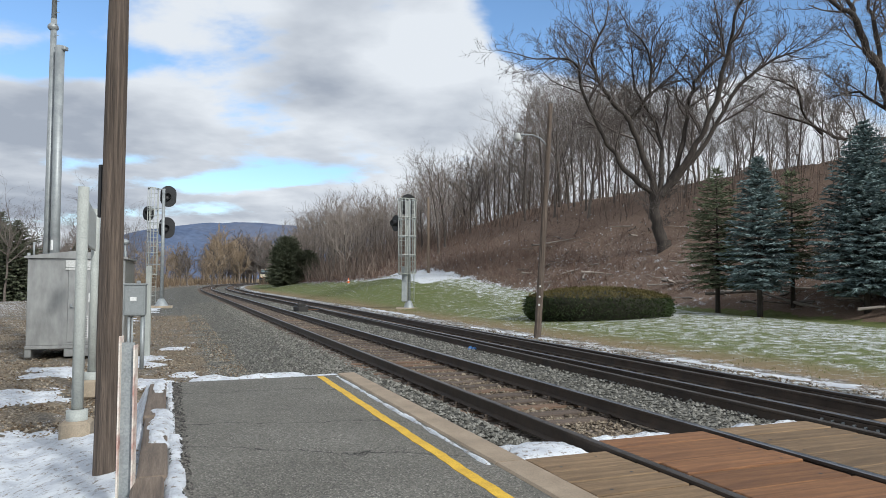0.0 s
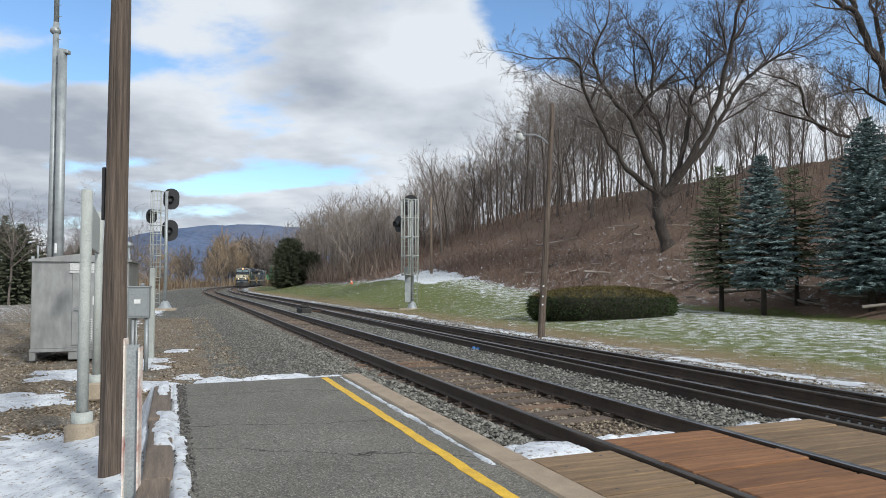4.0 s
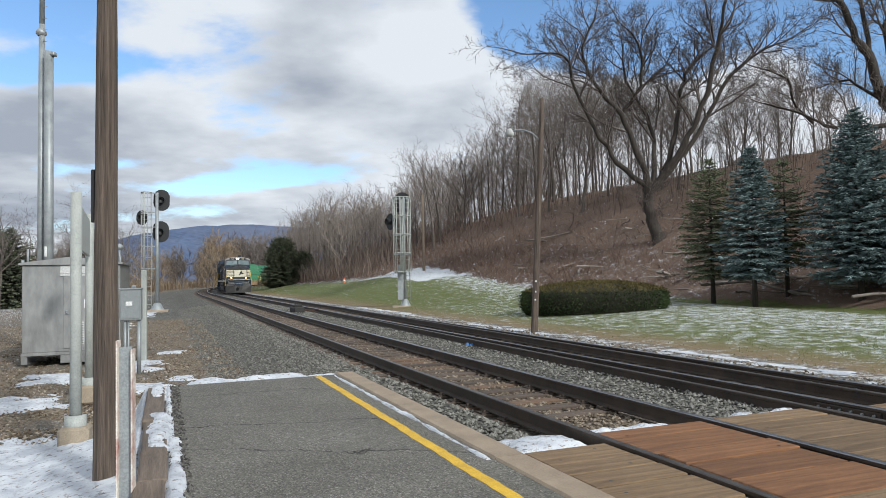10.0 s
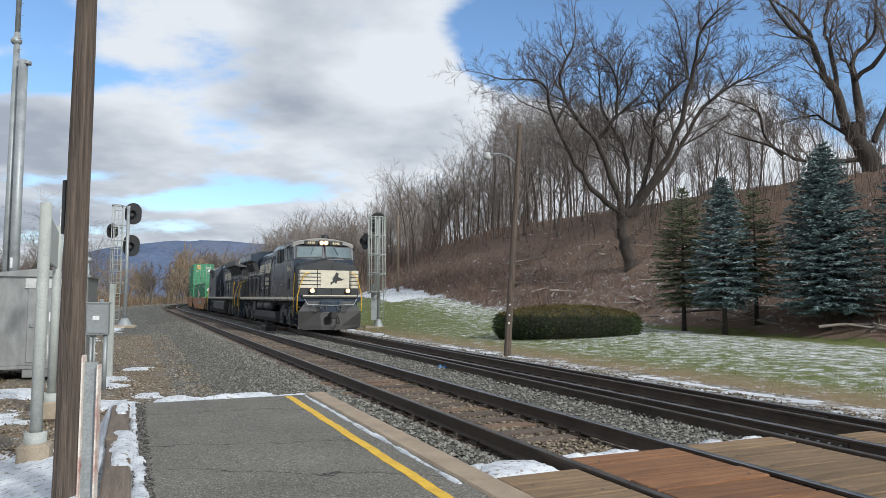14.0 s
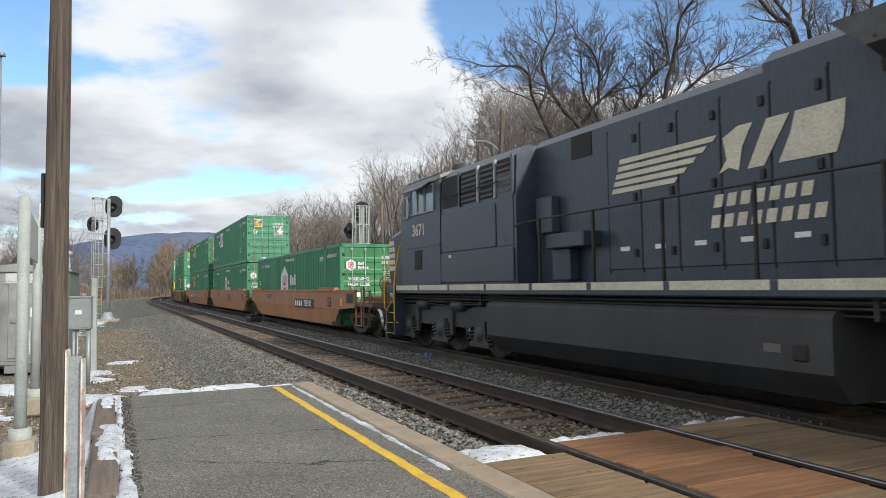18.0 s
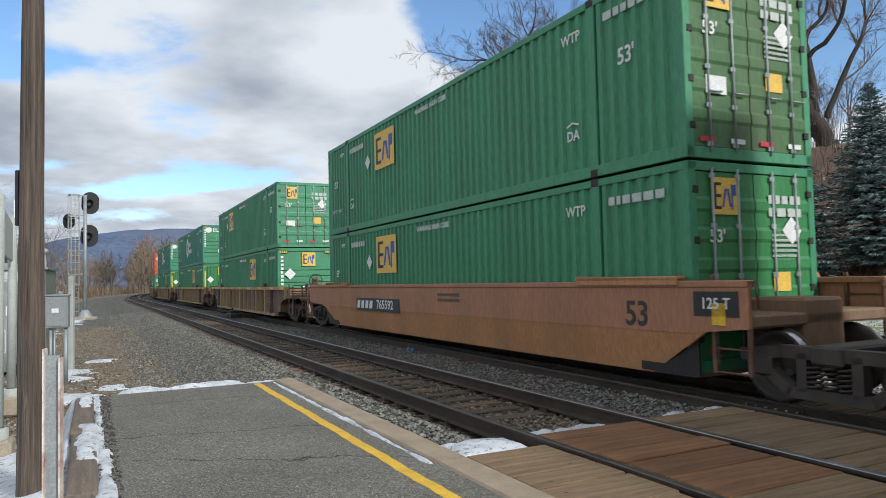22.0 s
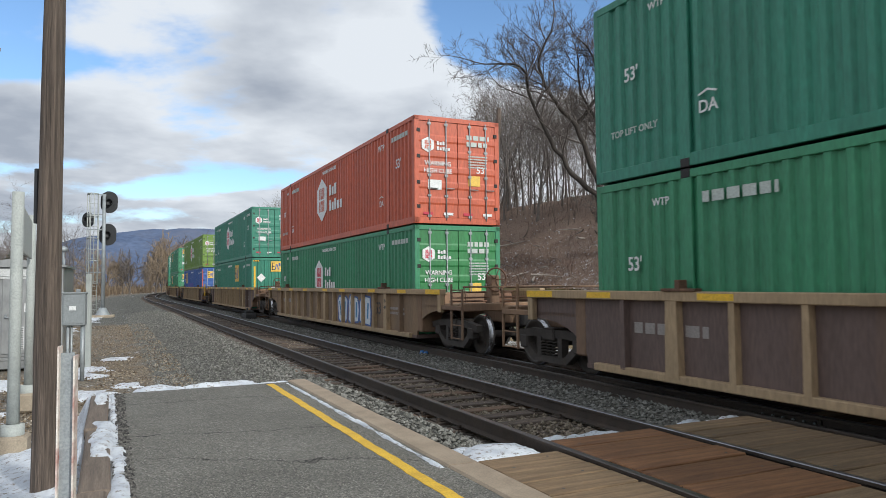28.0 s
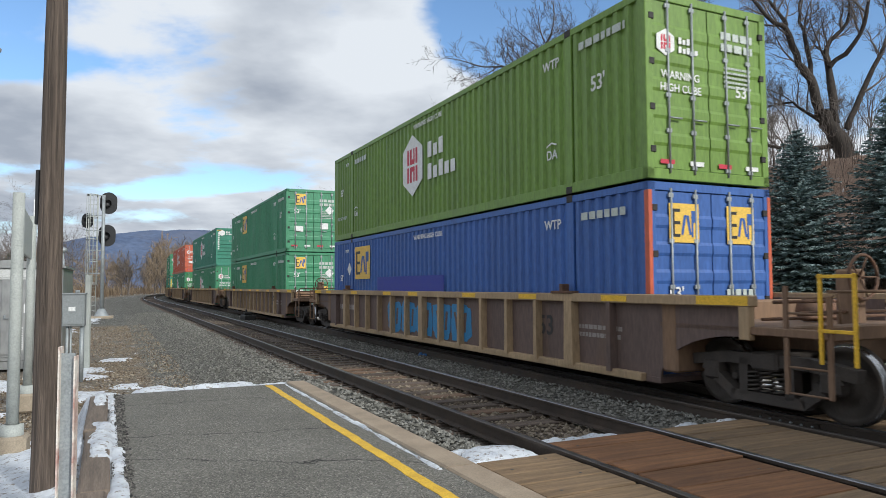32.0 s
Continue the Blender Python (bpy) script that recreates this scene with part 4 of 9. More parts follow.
def build_sign_posts():
    for (x, y, top, r) in ((-4.76, 8.38, 2.72, 0.067), (-6.41, 11.7, 2.78, 0.067)):
        p = thing("sign_post", at(x, y, -0.32), "grey steel pipe post on a tan concrete footing", "post", "sign posts")
        b = Shape()
        b.tube((0, 0, 0.2), (0.01, 0, top + 0.32), r, r * 0.96, 16)
        part("pipe", b, M_POST, p)
        b = Shape()
        b.box(-0.17, 0.17, -0.17, 0.17, -0.1, 0.2, 0, 0.03)
        part("footing", b, M_CONCRETE, p, "tan concrete footing", pose(0, 0, 0, 0, 0, 20))
        b = Shape()
        b.lathe(((r + 0.055, 0.2), (r + 0.055, 0.32), (r + 0.01, 0.33)), n=16)
        part("collar", b, M_POST, p)
    # the station board hangs between the two pipes
    d = Vector((-1.65, 3.32, 0))
    s = thing("station_sign", Matrix.Translation((-4.76, 8.38, 0)) @ Matrix.Rotation(math.atan2(d.y, d.x), 4, "Z"), "blue and grey station sign board between two pipe posts", "sign")
    b = Shape()
    b.box(0.12, 3.55, -0.02, 0.02, 2.05, 2.66, 0, 0.008)
    part("board", b, flat_paint("grey sign back", (0.42, 0.44, 0.42)), s)
    b = Shape()
    b.box(0.16, 3.5, 0.0205, 0.026, 2.35, 2.62, 0)
    part("blue_band", b, flat_paint("sign blue", (0.05, 0.16, 0.32)), s, "blue band")


def build_flag():
    f = thing("flagpole", at(-8.0, 14.7, -0.42), "thin white flagpole with a hanging striped flag", "flagpole")
    b = Shape()
    b.tube((0, 0, 0), (0, 0, 3.85), 0.018, 0.014, 8)
    part("staff", b, M_WHITE, f)
    red, blue = flat_paint("flag red", (0.45, 0.03, 0.04)), flat_paint("flag blue", (0.03, 0.05, 0.16))
    sh = Shape()
    for k in range(9):
        rows = []
        for j in range(9):
            u = j / 8
            row = []
            for e in (k / 9, (k + 1) / 9):
                row.append((-0.03 - 0.36 * u - 0.04 * math.sin(u * 7), 0.07 * math.sin(u * 9 + e), 3.5 - 0.42 * e - 0.3 * u))
            rows.append(row)
        sh.grid(rows, 2 if False else (k + 1) % 2, True)
    part("cloth", sh, (red, M_WHITE), f, "red and white striped flag cloth")
    sh = Shape()
    rows = [[(-0.028 - 0.18 * u - 0.04 * math.sin(u * 3.5), 0.07 * math.sin(u * 4.5 + e) - 0.008, 3.502 - 0.22 * e - 0.15 * u) for e in (0, 0.5, 1.0)] for u in (0, 0.25, 0.5, 0.75, 1.0)]
    sh.grid(rows, 0, True)
    part("canton", sh, blue, f, "dark blue corner of the flag")


def build_shed():
    a = math.degrees(math.atan2(0.9, 2.3))
    p = thing("equipment_shed", pose(-10.78, 16.6, -0.35, 0, 0, a), "grey steel railway equipment shed on a skid base", "shed")
    W, D = 2.22, 2.6
    b = Shape()
    b.box(0.02, W - 0.02, 0.02, D, 0.28, 2.42, 0, 0.015)
    part("body", b, M_SHED, p)
    b = Shape()
    for x0, x1 in ((0.0, 0.14), (0.85, 1.4), (2.04, 2.2)):
        b.box(x0, x1, 0.02, D, 0.0, 0.2, 0, 0.01)
    b.box(0, W, 0.0, D, 0.2, 0.28, 0, 0.01)
    part("skid_base", b, M_SHED, p)
    b = Shape()
    b.prism(((-0.04, 2.42), (-0.04, 2.47), (W / 2, 2.62), (W + 0.04, 2.47), (W + 0.04, 2.42)), "y", -0.06, D + 0.06)
    part("roof", b, M_SHED, p)
    d = Shape()
    d.box(0.92, 1.98, -0.018, 0.02, 0.36, 2.14, 0, 0.006)
    door = part("door", d, M_SHED, p)
    d = Shape()
    d.box(0.97, 1.02, -0.06, -0.02, 1.2, 1.3, 0, 0.01)
    d.tube((0.995, -0.06, 1.22), (1.08, -0.06, 1.22), 0.012)
    part("handle", d, M_GALV, door)
    d = Shape()
    d.box(1.38, 1.44, -0.026, -0.019, 1.34, 1.56)
    part("label_plate", d, M_WHITE, door, "small white plate")
    for x in (1.2, 1.32, 1.66, 1.72):
        v = Shape()
        v.box(x, x + 0.06, -0.026, -0.019, 0.46, 1.0, 0, 0.002)
        for k in range(12):
            v.box(x + 0.008, x + 0.052, -0.032, -0.026, 0.48 + k * 0.042, 0.5 + k * 0.042, 1)
        part("vent", v, (M_WHITE, M_BLACK), door, "white louvred vent strip")
    t = Shape()
    t.box(0.85, 2.1, -0.015, 0.02, 2.2, 2.38, 0, 0.004)
    t.box(0.85, 2.1, -0.03, 0.02, 2.14, 2.19, 0, 0.004)
    part("trim_panel", t, flat_paint("pale grey trim", (0.52, 0.53, 0.52)), p)
    # small fittings on the roof
    for x, y, h, r in ((0.12, 0.15, 0.42, 0.025), (0.02, 0.1, 0.15, 0.04), (2.0, 0.6, 0.62, 0.03), (2.12, 0.7, 0.42, 0.025), (2.16, 0.4, 0.25, 0.03)):
        v = Shape()
        v.tube((x, y, 2.4), (x, y, 2.4 + h), r, None, 8)
        if r == 0.025 and x > 1:
            v.lathe(((0.0, 2.98), (0.09, 2.93), (0.1, 2.86), (0.02, 2.82)), "z", (x, y, 0), 12)
        part("roof_fitting", v, M_GALV, p)


def build_masts():
    p = thing("antenna_mast", at(-12.58, 20.3, -0.5), "tall tapering grey steel antenna mast behind the shed", "mast", "masts")
    b = Shape()
    b.tube((0, 0, 0), (0.02, 0, 9.9), 0.115, 0.085, 12)
    b.lathe(((0.1, 9.55), (0.15, 9.6), (0.15, 9.68), (0.1, 9.75)), n=12)
    b.tube((0.02, 0, 9.9), (0.03, 0, 16), 0.075, 0.05, 10)
    part("shaft", b, M_GALV, p)
    b = Shape()
    for k in range(40):
        b.tube((0.1, -0.08, 0.6 + k * 0.35), (0.24, -0.1, 0.6 + k * 0.35), 0.01, None, 5)
    part("climbing_peg", b, M_GALV, p)["kind"] = "stuff"
    p = thing("antenna_mast", at(-12.22, 20.1, -0.5), "stout grey steel mast with a flat cap", "mast", "masts")
    b = Shape()
    b.tube((0, 0, 0), (0.0, 0, 9.0), 0.135, 0.125, 14)
    b.box(-0.06, 0.2, -0.1, 0.1, 8.86, 8.98, 0, 0.02)
    part("shaft", b, M_GALV, p)
    b = Shape()
    b.box(-0.035, 0.035, -0.16, -0.13, 2.9, 3.2, 0, 0.01)
    part("tag", b, M_WHITE, p, "white tag")


def build_boxes():
    p = thing("junction_box", pose(-7.29, 15.0, -0.42, 0, 0, 14), "grey metal junction box on two posts", "electrical box")
    b = Shape()
    b.box(-0.22, 0.22, -0.1, 0.1, 1.2, 1.86, 0, 0.015)
    b.box(-0.235, 0.235, -0.115, 0.115, 1.86, 1.9, 0, 0.01)
    part("cabinet", b, M_GREYBOX, p)
    b = Shape()
    b.box(-0.19, 0.19, -0.115, -0.101, 1.24, 1.82, 0, 0.004)
    door = part("door", b, M_GREYBOX, p)
    b = Shape()
    b.box(-0.08, 0.05, -0.122, -0.116, 1.52, 1.61)
    part("label_plate", b, M_WHITE, door, "white label plate")
    for x, w in ((-0.12, 0.03), (-0.05, 0.02), (0.16, 0.045)):
        b = Shape()
        b.tube((x, 0, 0), (x, 0, 1.2), w, None, 8)
        part("support_post", b, M_GALV, p)
    b = Shape()
    b.box(0.02, 0.1, -0.02, 0.06, 1.9, 1.96, 0, 0.01)
    part("conduit_hub", b, M_GALV, p)
    p = thing("marker_post", at(-8.25, 17.68, -0.42), "slim grey steel post by the junction box", "post")
    b = Shape()
    b.box(-0.06, 0.06, -0.05, 0.05, 0, 2.33, 0, 0.012)
    part("shaft", b, M_POST, p)


def signal_head(parent, m, w, h):
    b = Shape()
    pts = []
    for k in range(24):
        a = 6.28318 * k / 24
        x, z = math.cos(a) * w / 2, math.sin(a) * w / 2
        pts.append((x, z + (h - w) / 2 * (1 if z > 0 else -1)))
    b.prism(pts, "y", -0.02, 0.02)
    head = part("signal_head", b, M_BLACK, parent, "black oval signal backboard", m)
    n = max(1, round(h / w * 1.6) - 1)
    for k in range(n):
        z = (k - (n - 1) / 2) * w * 0.55
        c = Shape()
        c.box(-w * 0.22, w * 0.22, -0.3, -0.02, z - w * 0.24, z + w * 0.24, 0, 0.03)
        part("lamp_housing", c, M_BLACK, head)
        c = Shape()
        c.lathe(((w * 0.2, 0.02), (w * 0.22, 0.3), (w * 0.2, 0.3), (w * 0.17, 0.03), (0.0, 0.03)), "y", (0, 0, z), 14)
        part("visor", c, M_BLACK, head)


def caged_ladder(parent, x, y, z0, z1, w=0.45, cage_from=2.4, side=1.0):
    """A ladder with a safety cage of hoops and uprights."""
    b = Shape()
    for sx in (-w / 2, w / 2):
        b.tube((x + sx, y, z0), (x + sx, y, z1), 0.025, None, 6)
    k = z0 + 0.2
    while k < z1:
        b.tube((x - w / 2, y, k), (x + w / 2, y, k), 0.014, None, 5)
        k += 0.3
    part("ladder", b, M_POST, parent)
    for z in np.arange(cage_from, z1 + 0.01, (z1 - cage_from) / 4):
        b = Shape()
        b.path([(x - w / 2, y, z), (x - w / 2 - 0.08, y - 0.35 * side, z), (x - 0.1, y - 0.72 * side, z), (x + 0.1, y - 0.72 * side, z), (x + w / 2 + 0.08, y - 0.35 * side, z), (x + w / 2, y, z)], 0.032, 5)
        part("cage_hoop", b, M_POST, parent)
    for dx, dy in ((-w / 2 - 0.08, -0.35), (-0.1, -0.72), (0.1, -0.72), (w / 2 + 0.08, -0.35)):
        b = Shape()
        b.tube((x + dx, y + dy * side, cage_from), (x + dx, y + dy * side, z1), 0.026, None, 5)
        part("cage_upright", b, M_POST, parent)


def build_signals():
    p = thing("signal_mast", pose(-20.75, 46.4, -0.4, 0, 0, 20), "tall grey railway signal mast with caged ladder and three black heads", "railway signal", "signals")
    b = Shape()
    b.tube((0, 0, 0.5), (0, 0, 8.0), 0.12, 0.105, 14)
    part("mast", b, M_GALV, p)
    b = Shape()
    b.lathe(((0.5, 0.0), (0.46, 0.1), (0.22, 0.55), (0.14, 0.6)), n=12)
    part("base", b, M_GALV, p)
    b = Shape()
    b.box(-0.7, 0.7, -0.7, 0.7, -0.3, 0.12, 0, 0.03)
    part("footing", b, M_CONCRETE, p, "concrete footing")
    caged_ladder(p, -0.62, 0.0, 0.3, 8.0, 0.5, 2.2)
    for z in (2.9, 4.4, 5.7, 6.7, 8.0):
        b = Shape()
        b.box(-0.95, 0.12, -0.03, 0.03, z - 0.035, z + 0.035, 0, 0.008)
        b.box(-0.95, -0.9, -0.6, 0.1, z - 0.03, z + 0.03)
        part("platform_bracket", b, M_GALV, p)
    signal_head(p, pose(0.28, 0.25, 7.55, 0, 0, 175), 1.05, 1.45)
    signal_head(p, pose(-0.95, 0.25, 6.35, 0, 0, 150), 0.85, 1.0)
    signal_head(p, pose(0.22, 0.25, 5.4, 0, 0, 175), 1.05, 1.45)
    p = thing("signal_mast", pose(-3.5, 40.2, -0.2, 0, 0, 5), "grey lattice signal mast with caged ladder on the lawn", "railway signal", "signals")
    b = Shape()
    b.tube((0.0, 0, 0.4), (0.0, 0, 6.3), 0.10, 0.09, 14)
    part("mast", b, M_GALV, p)
    b = Shape()
    b.lathe(((0.36, 0.0), (0.32, 0.1), (0.17, 0.5), (0.11, 0.55)), "z", (0.0, 0, 0), 12)
    part("base", b, M_GALV, p)
    b = Shape()
    b.box(-0.75, 1.1, -0.7, 0.7, -0.4, 0.16, 0, 0.04)
    part("footing", b, M_CONCRETE, p, "low concrete footing")
    b = Shape()
    b.box(-0.42, -0.1, -0.2, 0.2, 0.5, 2.5, 0, 0.02)
    part("cabinet", b, M_GALV, p)
    caged_ladder(p, -0.32, -0.3, 2.0, 6.35, 0.42, 2.1)
    caged_ladder(p, 0.1, -0.15, 0.5, 6.35, 0.38, 2.1)
    for z in (2.1, 3.1, 4.2, 5.2, 6.3):
        b = Shape()
        b.box(-0.64, 0.40, -0.34, -0.28, z - 0.03, z + 0.03, 0, 0.008)
        b.box(-0.62, -0.56, -0.95, 0.1, z - 0.03, z + 0.03)
        part("platform_bracket", b, M_GALV, p)
    signal_head(p, pose(-0.08, 0.5, 6.12, 0, 0, 175), 0.9, 1.3)
    signal_head(p, pose(-0.78, 0.45, 5.05, 0, 0, 125), 0.85, 0.95)


def build_lamp_pole():
    p = thing("street_lamp", at(2.09, 21.75, -0.25), "brown wooden pole with a curved lamp arm on the lawn", "street lamp")
    b = Shape()
    rows = []
    for i in range(16):
        z = i * 0.49
        r = 0.112 - 0.0027 * i
        rows.append([(0.058 * z + r * math.cos(a), r * math.sin(a), z) for a in (6.28318 * k / 12 for k in range(12))])
    b.grid(rows, 0, True, True)
    b.face(rows[-1], 0)
    part("pole", b, M_POLE, p)
    b = Shape()
    b.path([(0.3, -0.02, 6.05), (0.1, -0.04, 6.25), (-0.15, -0.06, 6.36), (-0.4, -0.08, 6.36), (-0.52, -0.09, 6.33)], 0.022, 8)
    part("arm", b, M_GALV, p)
    b = Shape()
    b.lathe(((0.0, 0.14), (0.07, 0.12), (0.1, 0.05), (0.14, -0.04), (0.1, -0.12), (0.0, -0.13)), "z", (-0.62, -0.1, 6.28), 14)
    part("lamp_head", b, flat_paint("pale lamp shade", (0.42, 0.43, 0.42)), p)
    for z in (1.05, 1.3, 1.62):
        b = Shape()
        b.box(-0.035 + 0.058 * z, 0.01 + 0.058 * z, -0.116, -0.108, z, z + 0.05)
        part("tag", b, M_WHITE, p, "small white tag")


def build_small():
    p = thing("utility_pole", at(-3.44, 58.0, 1.75), "slim grey-brown wooden pole on the grassy mound", "pole")
    b = Shape()
    b.tube((0, 0, 0), (-0.03, 0, 6.7), 0.13, 0.09, 10)
    part("shaft", b, surface("bleached pole", (0.15, 0.11, 0.08), (0.29, 0.225, 0.17), 4.0, 0.85, 0, None, 0.3, 9.0, 0.6, 0.02, (7, 7, 0.35)), p)
    c = thing("traffic_cone", at(-12.9, 74.0), "small orange traffic cone on the lawn", "traffic cone")
    b = Shape()
    b.lathe(((0.14, 0.03), (0.04, 0.46), (0.03, 0.5), (0.0, 0.5)), n=14)
    part("body", b, M_ORANGE, c)
    b = Shape()
    b.lathe(((0.115, 0.2), (0.08, 0.32), (0.075, 0.32), (0.11, 0.2)), n=14)
    part("collar", b, M_WHITE, c, "white reflective collar")
    b = Shape()
    b.box(-0.17, 0.17, -0.17, 0.17, 0, 0.03, 0, 0.008)
    part("foot", b, M_ORANGE, c)
    # blue painted stones at the far track
    for k, (s, n) in enumerate(((12.2, 2.55), (12.35, 2.62), (12.05, 2.6))):
        b = Shape()
        b.lathe(((0.0, 0.06), (0.05, 0.045), (0.07, 0.0), (0.05, -0.03)), n=6)
        x, y, h = line(s, n)
        ob = part("blue_stone", b, flat_paint("blue marking paint", (0.05, 0.17, 0.42)), None, "", pose(x, y, -0.2, 0, 0, 40 * k))
        tagged(ob, "ballast stone sprayed with blue marking paint", "stone", "blue stones")


def build_house():
    h = thing("house", at(46.0, 104.0, 12.0, 20), "pale house with a low roof behind the wooded bank", "house")
    b = Shape()
    b.box(-6, 6, -4, 4, 0, 4.2)
    part("wall", b, flat_paint("cream siding", (0.55, 0.49, 0.4)), h)
    b = Shape()
    b.prism(((-4.6, 4.2), (0, 6.0), (4.6, 4.2)), "x", -6.5, 6.5)
    part("roof", b, surface("grey shingle", (0.16, 0.15, 0.14), (0.26, 0.24, 0.22), 6, 0.9), h)
    for x in (-4, -1, 2.2):
        w = Shape()
        w.box(x, x + 1.3, -4.06, -3.98, 1.2, 2.8, 0, 0.02)
        part("window", w, M_BLACK, h)


def build_backdrop():
    """Wooded mountain ridge, far away."""
    rng = np.random.default_rng(9)
    az = np.radians(np.linspace(-75, 60, 150))
    prof_a = np.radians(np.array([-75, -40, -33, -29.5, -26, -22, -17.5, -14, -10, 0, 20, 60]))
    prof_e = np.array([0.6, 1.0, 1.8, 2.6, 3.8, 4.55, 4.75, 4.5, 4.2, 3.9, 3.4, 3.0])
    D = 2300
    rows = []
    for k, f in enumerate((0.0, 0.25, 0.5, 0.75, 0.92, 1.0)):
        r = []
        for a in az:
            e = math.tan(radians(float(np.interp(a, prof_a, prof_e)))) * D * (f ** 0.9) + (0 if k in (0,) else rng.normal(0, 1.2))
            d = D - 500 + 500 * f + rng.normal(0, 20) * (0 < k < 5)
            r.append((math.sin(a) * d, math.cos(a) * d, e - 12))
        rows.append(r)
    sh = Shape()
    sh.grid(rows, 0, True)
    # the blue of distance haze is put into the ridge's own colour
    ob = part("backdrop", sh, surface("winter woods with painted haze", (0.085, 0.118, 0.20), (0.125, 0.16, 0.245), 0.006, 1.0, 0, (0.145, 0.155, 0.20), 0.35, 0.05, 0.0, 0.01, (1, 1, 2.5), spec=0.0))
    tagged(ob, "distant wooded mountain ridge painted in bluish winter haze", "mountain", "", "structure")


build_utility_pole()
build_guard_post()
build_edging()
build_sign_posts()
build_flag()
build_shed()
build_masts()
build_boxes()
build_signals()
build_lamp_pole()
build_small()
build_house()
build_backdrop()
# ---- trees and plants ----
M_BARK = surface("grey-brown bark", (0.062, 0.052, 0.045), (0.165, 0.14, 0.122), 3, 0.95, 0, None, 0.3, 20, 0.5, 0.02, (3, 3, 0.6), per_piece=0.3)
M_BARK_DARK = surface("dark bark", (0.022, 0.018, 0.016), (0.066, 0.054, 0.045), 3, 0.95, 0, None, 0.3, 20, 0.5, 0.02, (3, 3, 0.6), per_piece=0.15)
M_TWIG = surface("bare twigs", (0.105, 0.088, 0.078), (0.205, 0.175, 0.156), 0.6, 0.95, 0, None, 0.3, 5, 0.0, per_piece=0.3)
M_TWIG_TAN = surface("tan bare twigs", (0.20, 0.15, 0.10), (0.31, 0.24, 0.165), 0.6, 0.95, 0, None, 0.3, 5, 0.0, per_piece=0.2)
M_TWIG_GREY = surface("grey bare twigs", (0.11, 0.096, 0.09), (0.21, 0.19, 0.178), 0.6, 0.95, 0, None, 0.3, 5, 0.0, per_piece=0.25)
# far twigs, coloured paler to make up for the shade within their crowns
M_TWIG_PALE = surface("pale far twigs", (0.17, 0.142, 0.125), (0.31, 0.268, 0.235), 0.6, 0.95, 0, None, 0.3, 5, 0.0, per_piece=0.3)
M_DEADWOOD = surface("bleached dead wood", (0.16, 0.135, 0.115), (0.40, 0.36, 0.32), 2.0, 0.95, 0, (0.08, 0.06, 0.05), 0.4, 14, 0.3, 0.01, (0.6, 4, 4), per_piece=0.35)


def needle_material(name, dark, light):
    m, nt, b = nodes_of(name, 0.9, 0, 0.12)
    g = nt.nodes.new("ShaderNodeNewGeometry")
    t = tex(nt, "noise", 1.2)
    c = ramp_of(nt, g.outputs["Random Per Island"], ((0.0, dark), (1.0, light)))
    c = mixed(nt, 1.0, c, ramp_of(nt, t.outputs["Fac"], ((0.3, (0.65,) * 3), (0.7, (1.25,) * 3))), "MULTIPLY")
    nt.links.new(c, b.inputs["Base Color"])
    return m


M_SPRUCE_BLUE = needle_material("blue spruce needles", (0.10, 0.145, 0.148), (0.23, 0.295, 0.29))
M_SPRUCE_GREEN = needle_material("green spruce needles", (0.045, 0.06, 0.038), (0.11, 0.13, 0.085))
M_SPRUCE_THIN = needle_material("thin brownish spruce needles", (0.10, 0.125, 0.075), (0.20, 0.225, 0.14))
M_CEDAR = needle_material("dark cedar foliage", (0.075, 0.09, 0.06), (0.165, 0.18, 0.12))
M_HEDGE = needle_material("yew hedge foliage", (0.018, 0.03, 0.012), (0.055, 0.075, 0.03))
M_HEDGE_TOP = needle_material("bronzed hedge top", (0.06, 0.05, 0.018), (0.145, 0.122, 0.05))


def limb(sh, p, d, length, r, segs, sides, rng, up=0.1, wob=0.18, taper=0.55, k=0):
    """One tapering, crooked limb; returns its points and directions."""
    pts, rings = [], []
    p, d = p.copy(), d.normalized()
    ref = d.orthogonal().normalized()
    for i in range(segs + 1):
        t = i / segs
        rr = r * (1 - (1 - taper) * t)
        ref = (ref - d * ref.dot(d)).normalized()
        b = d.cross(ref)
        rings.append([p + (ref * math.cos(6.28318 * j / sides) + b * math.sin(6.28318 * j / sides)) * rr for j in range(sides)])
        pts.append((p.copy(), d.copy(), rr))
        p = p + d * (length / segs)
        d = (d + Vector((rng.gauss(0, wob), rng.gauss(0, wob), rng.gauss(0, wob * 0.6) + up))).normalized()
    sh.grid(rings, k, True, True)
    return pts


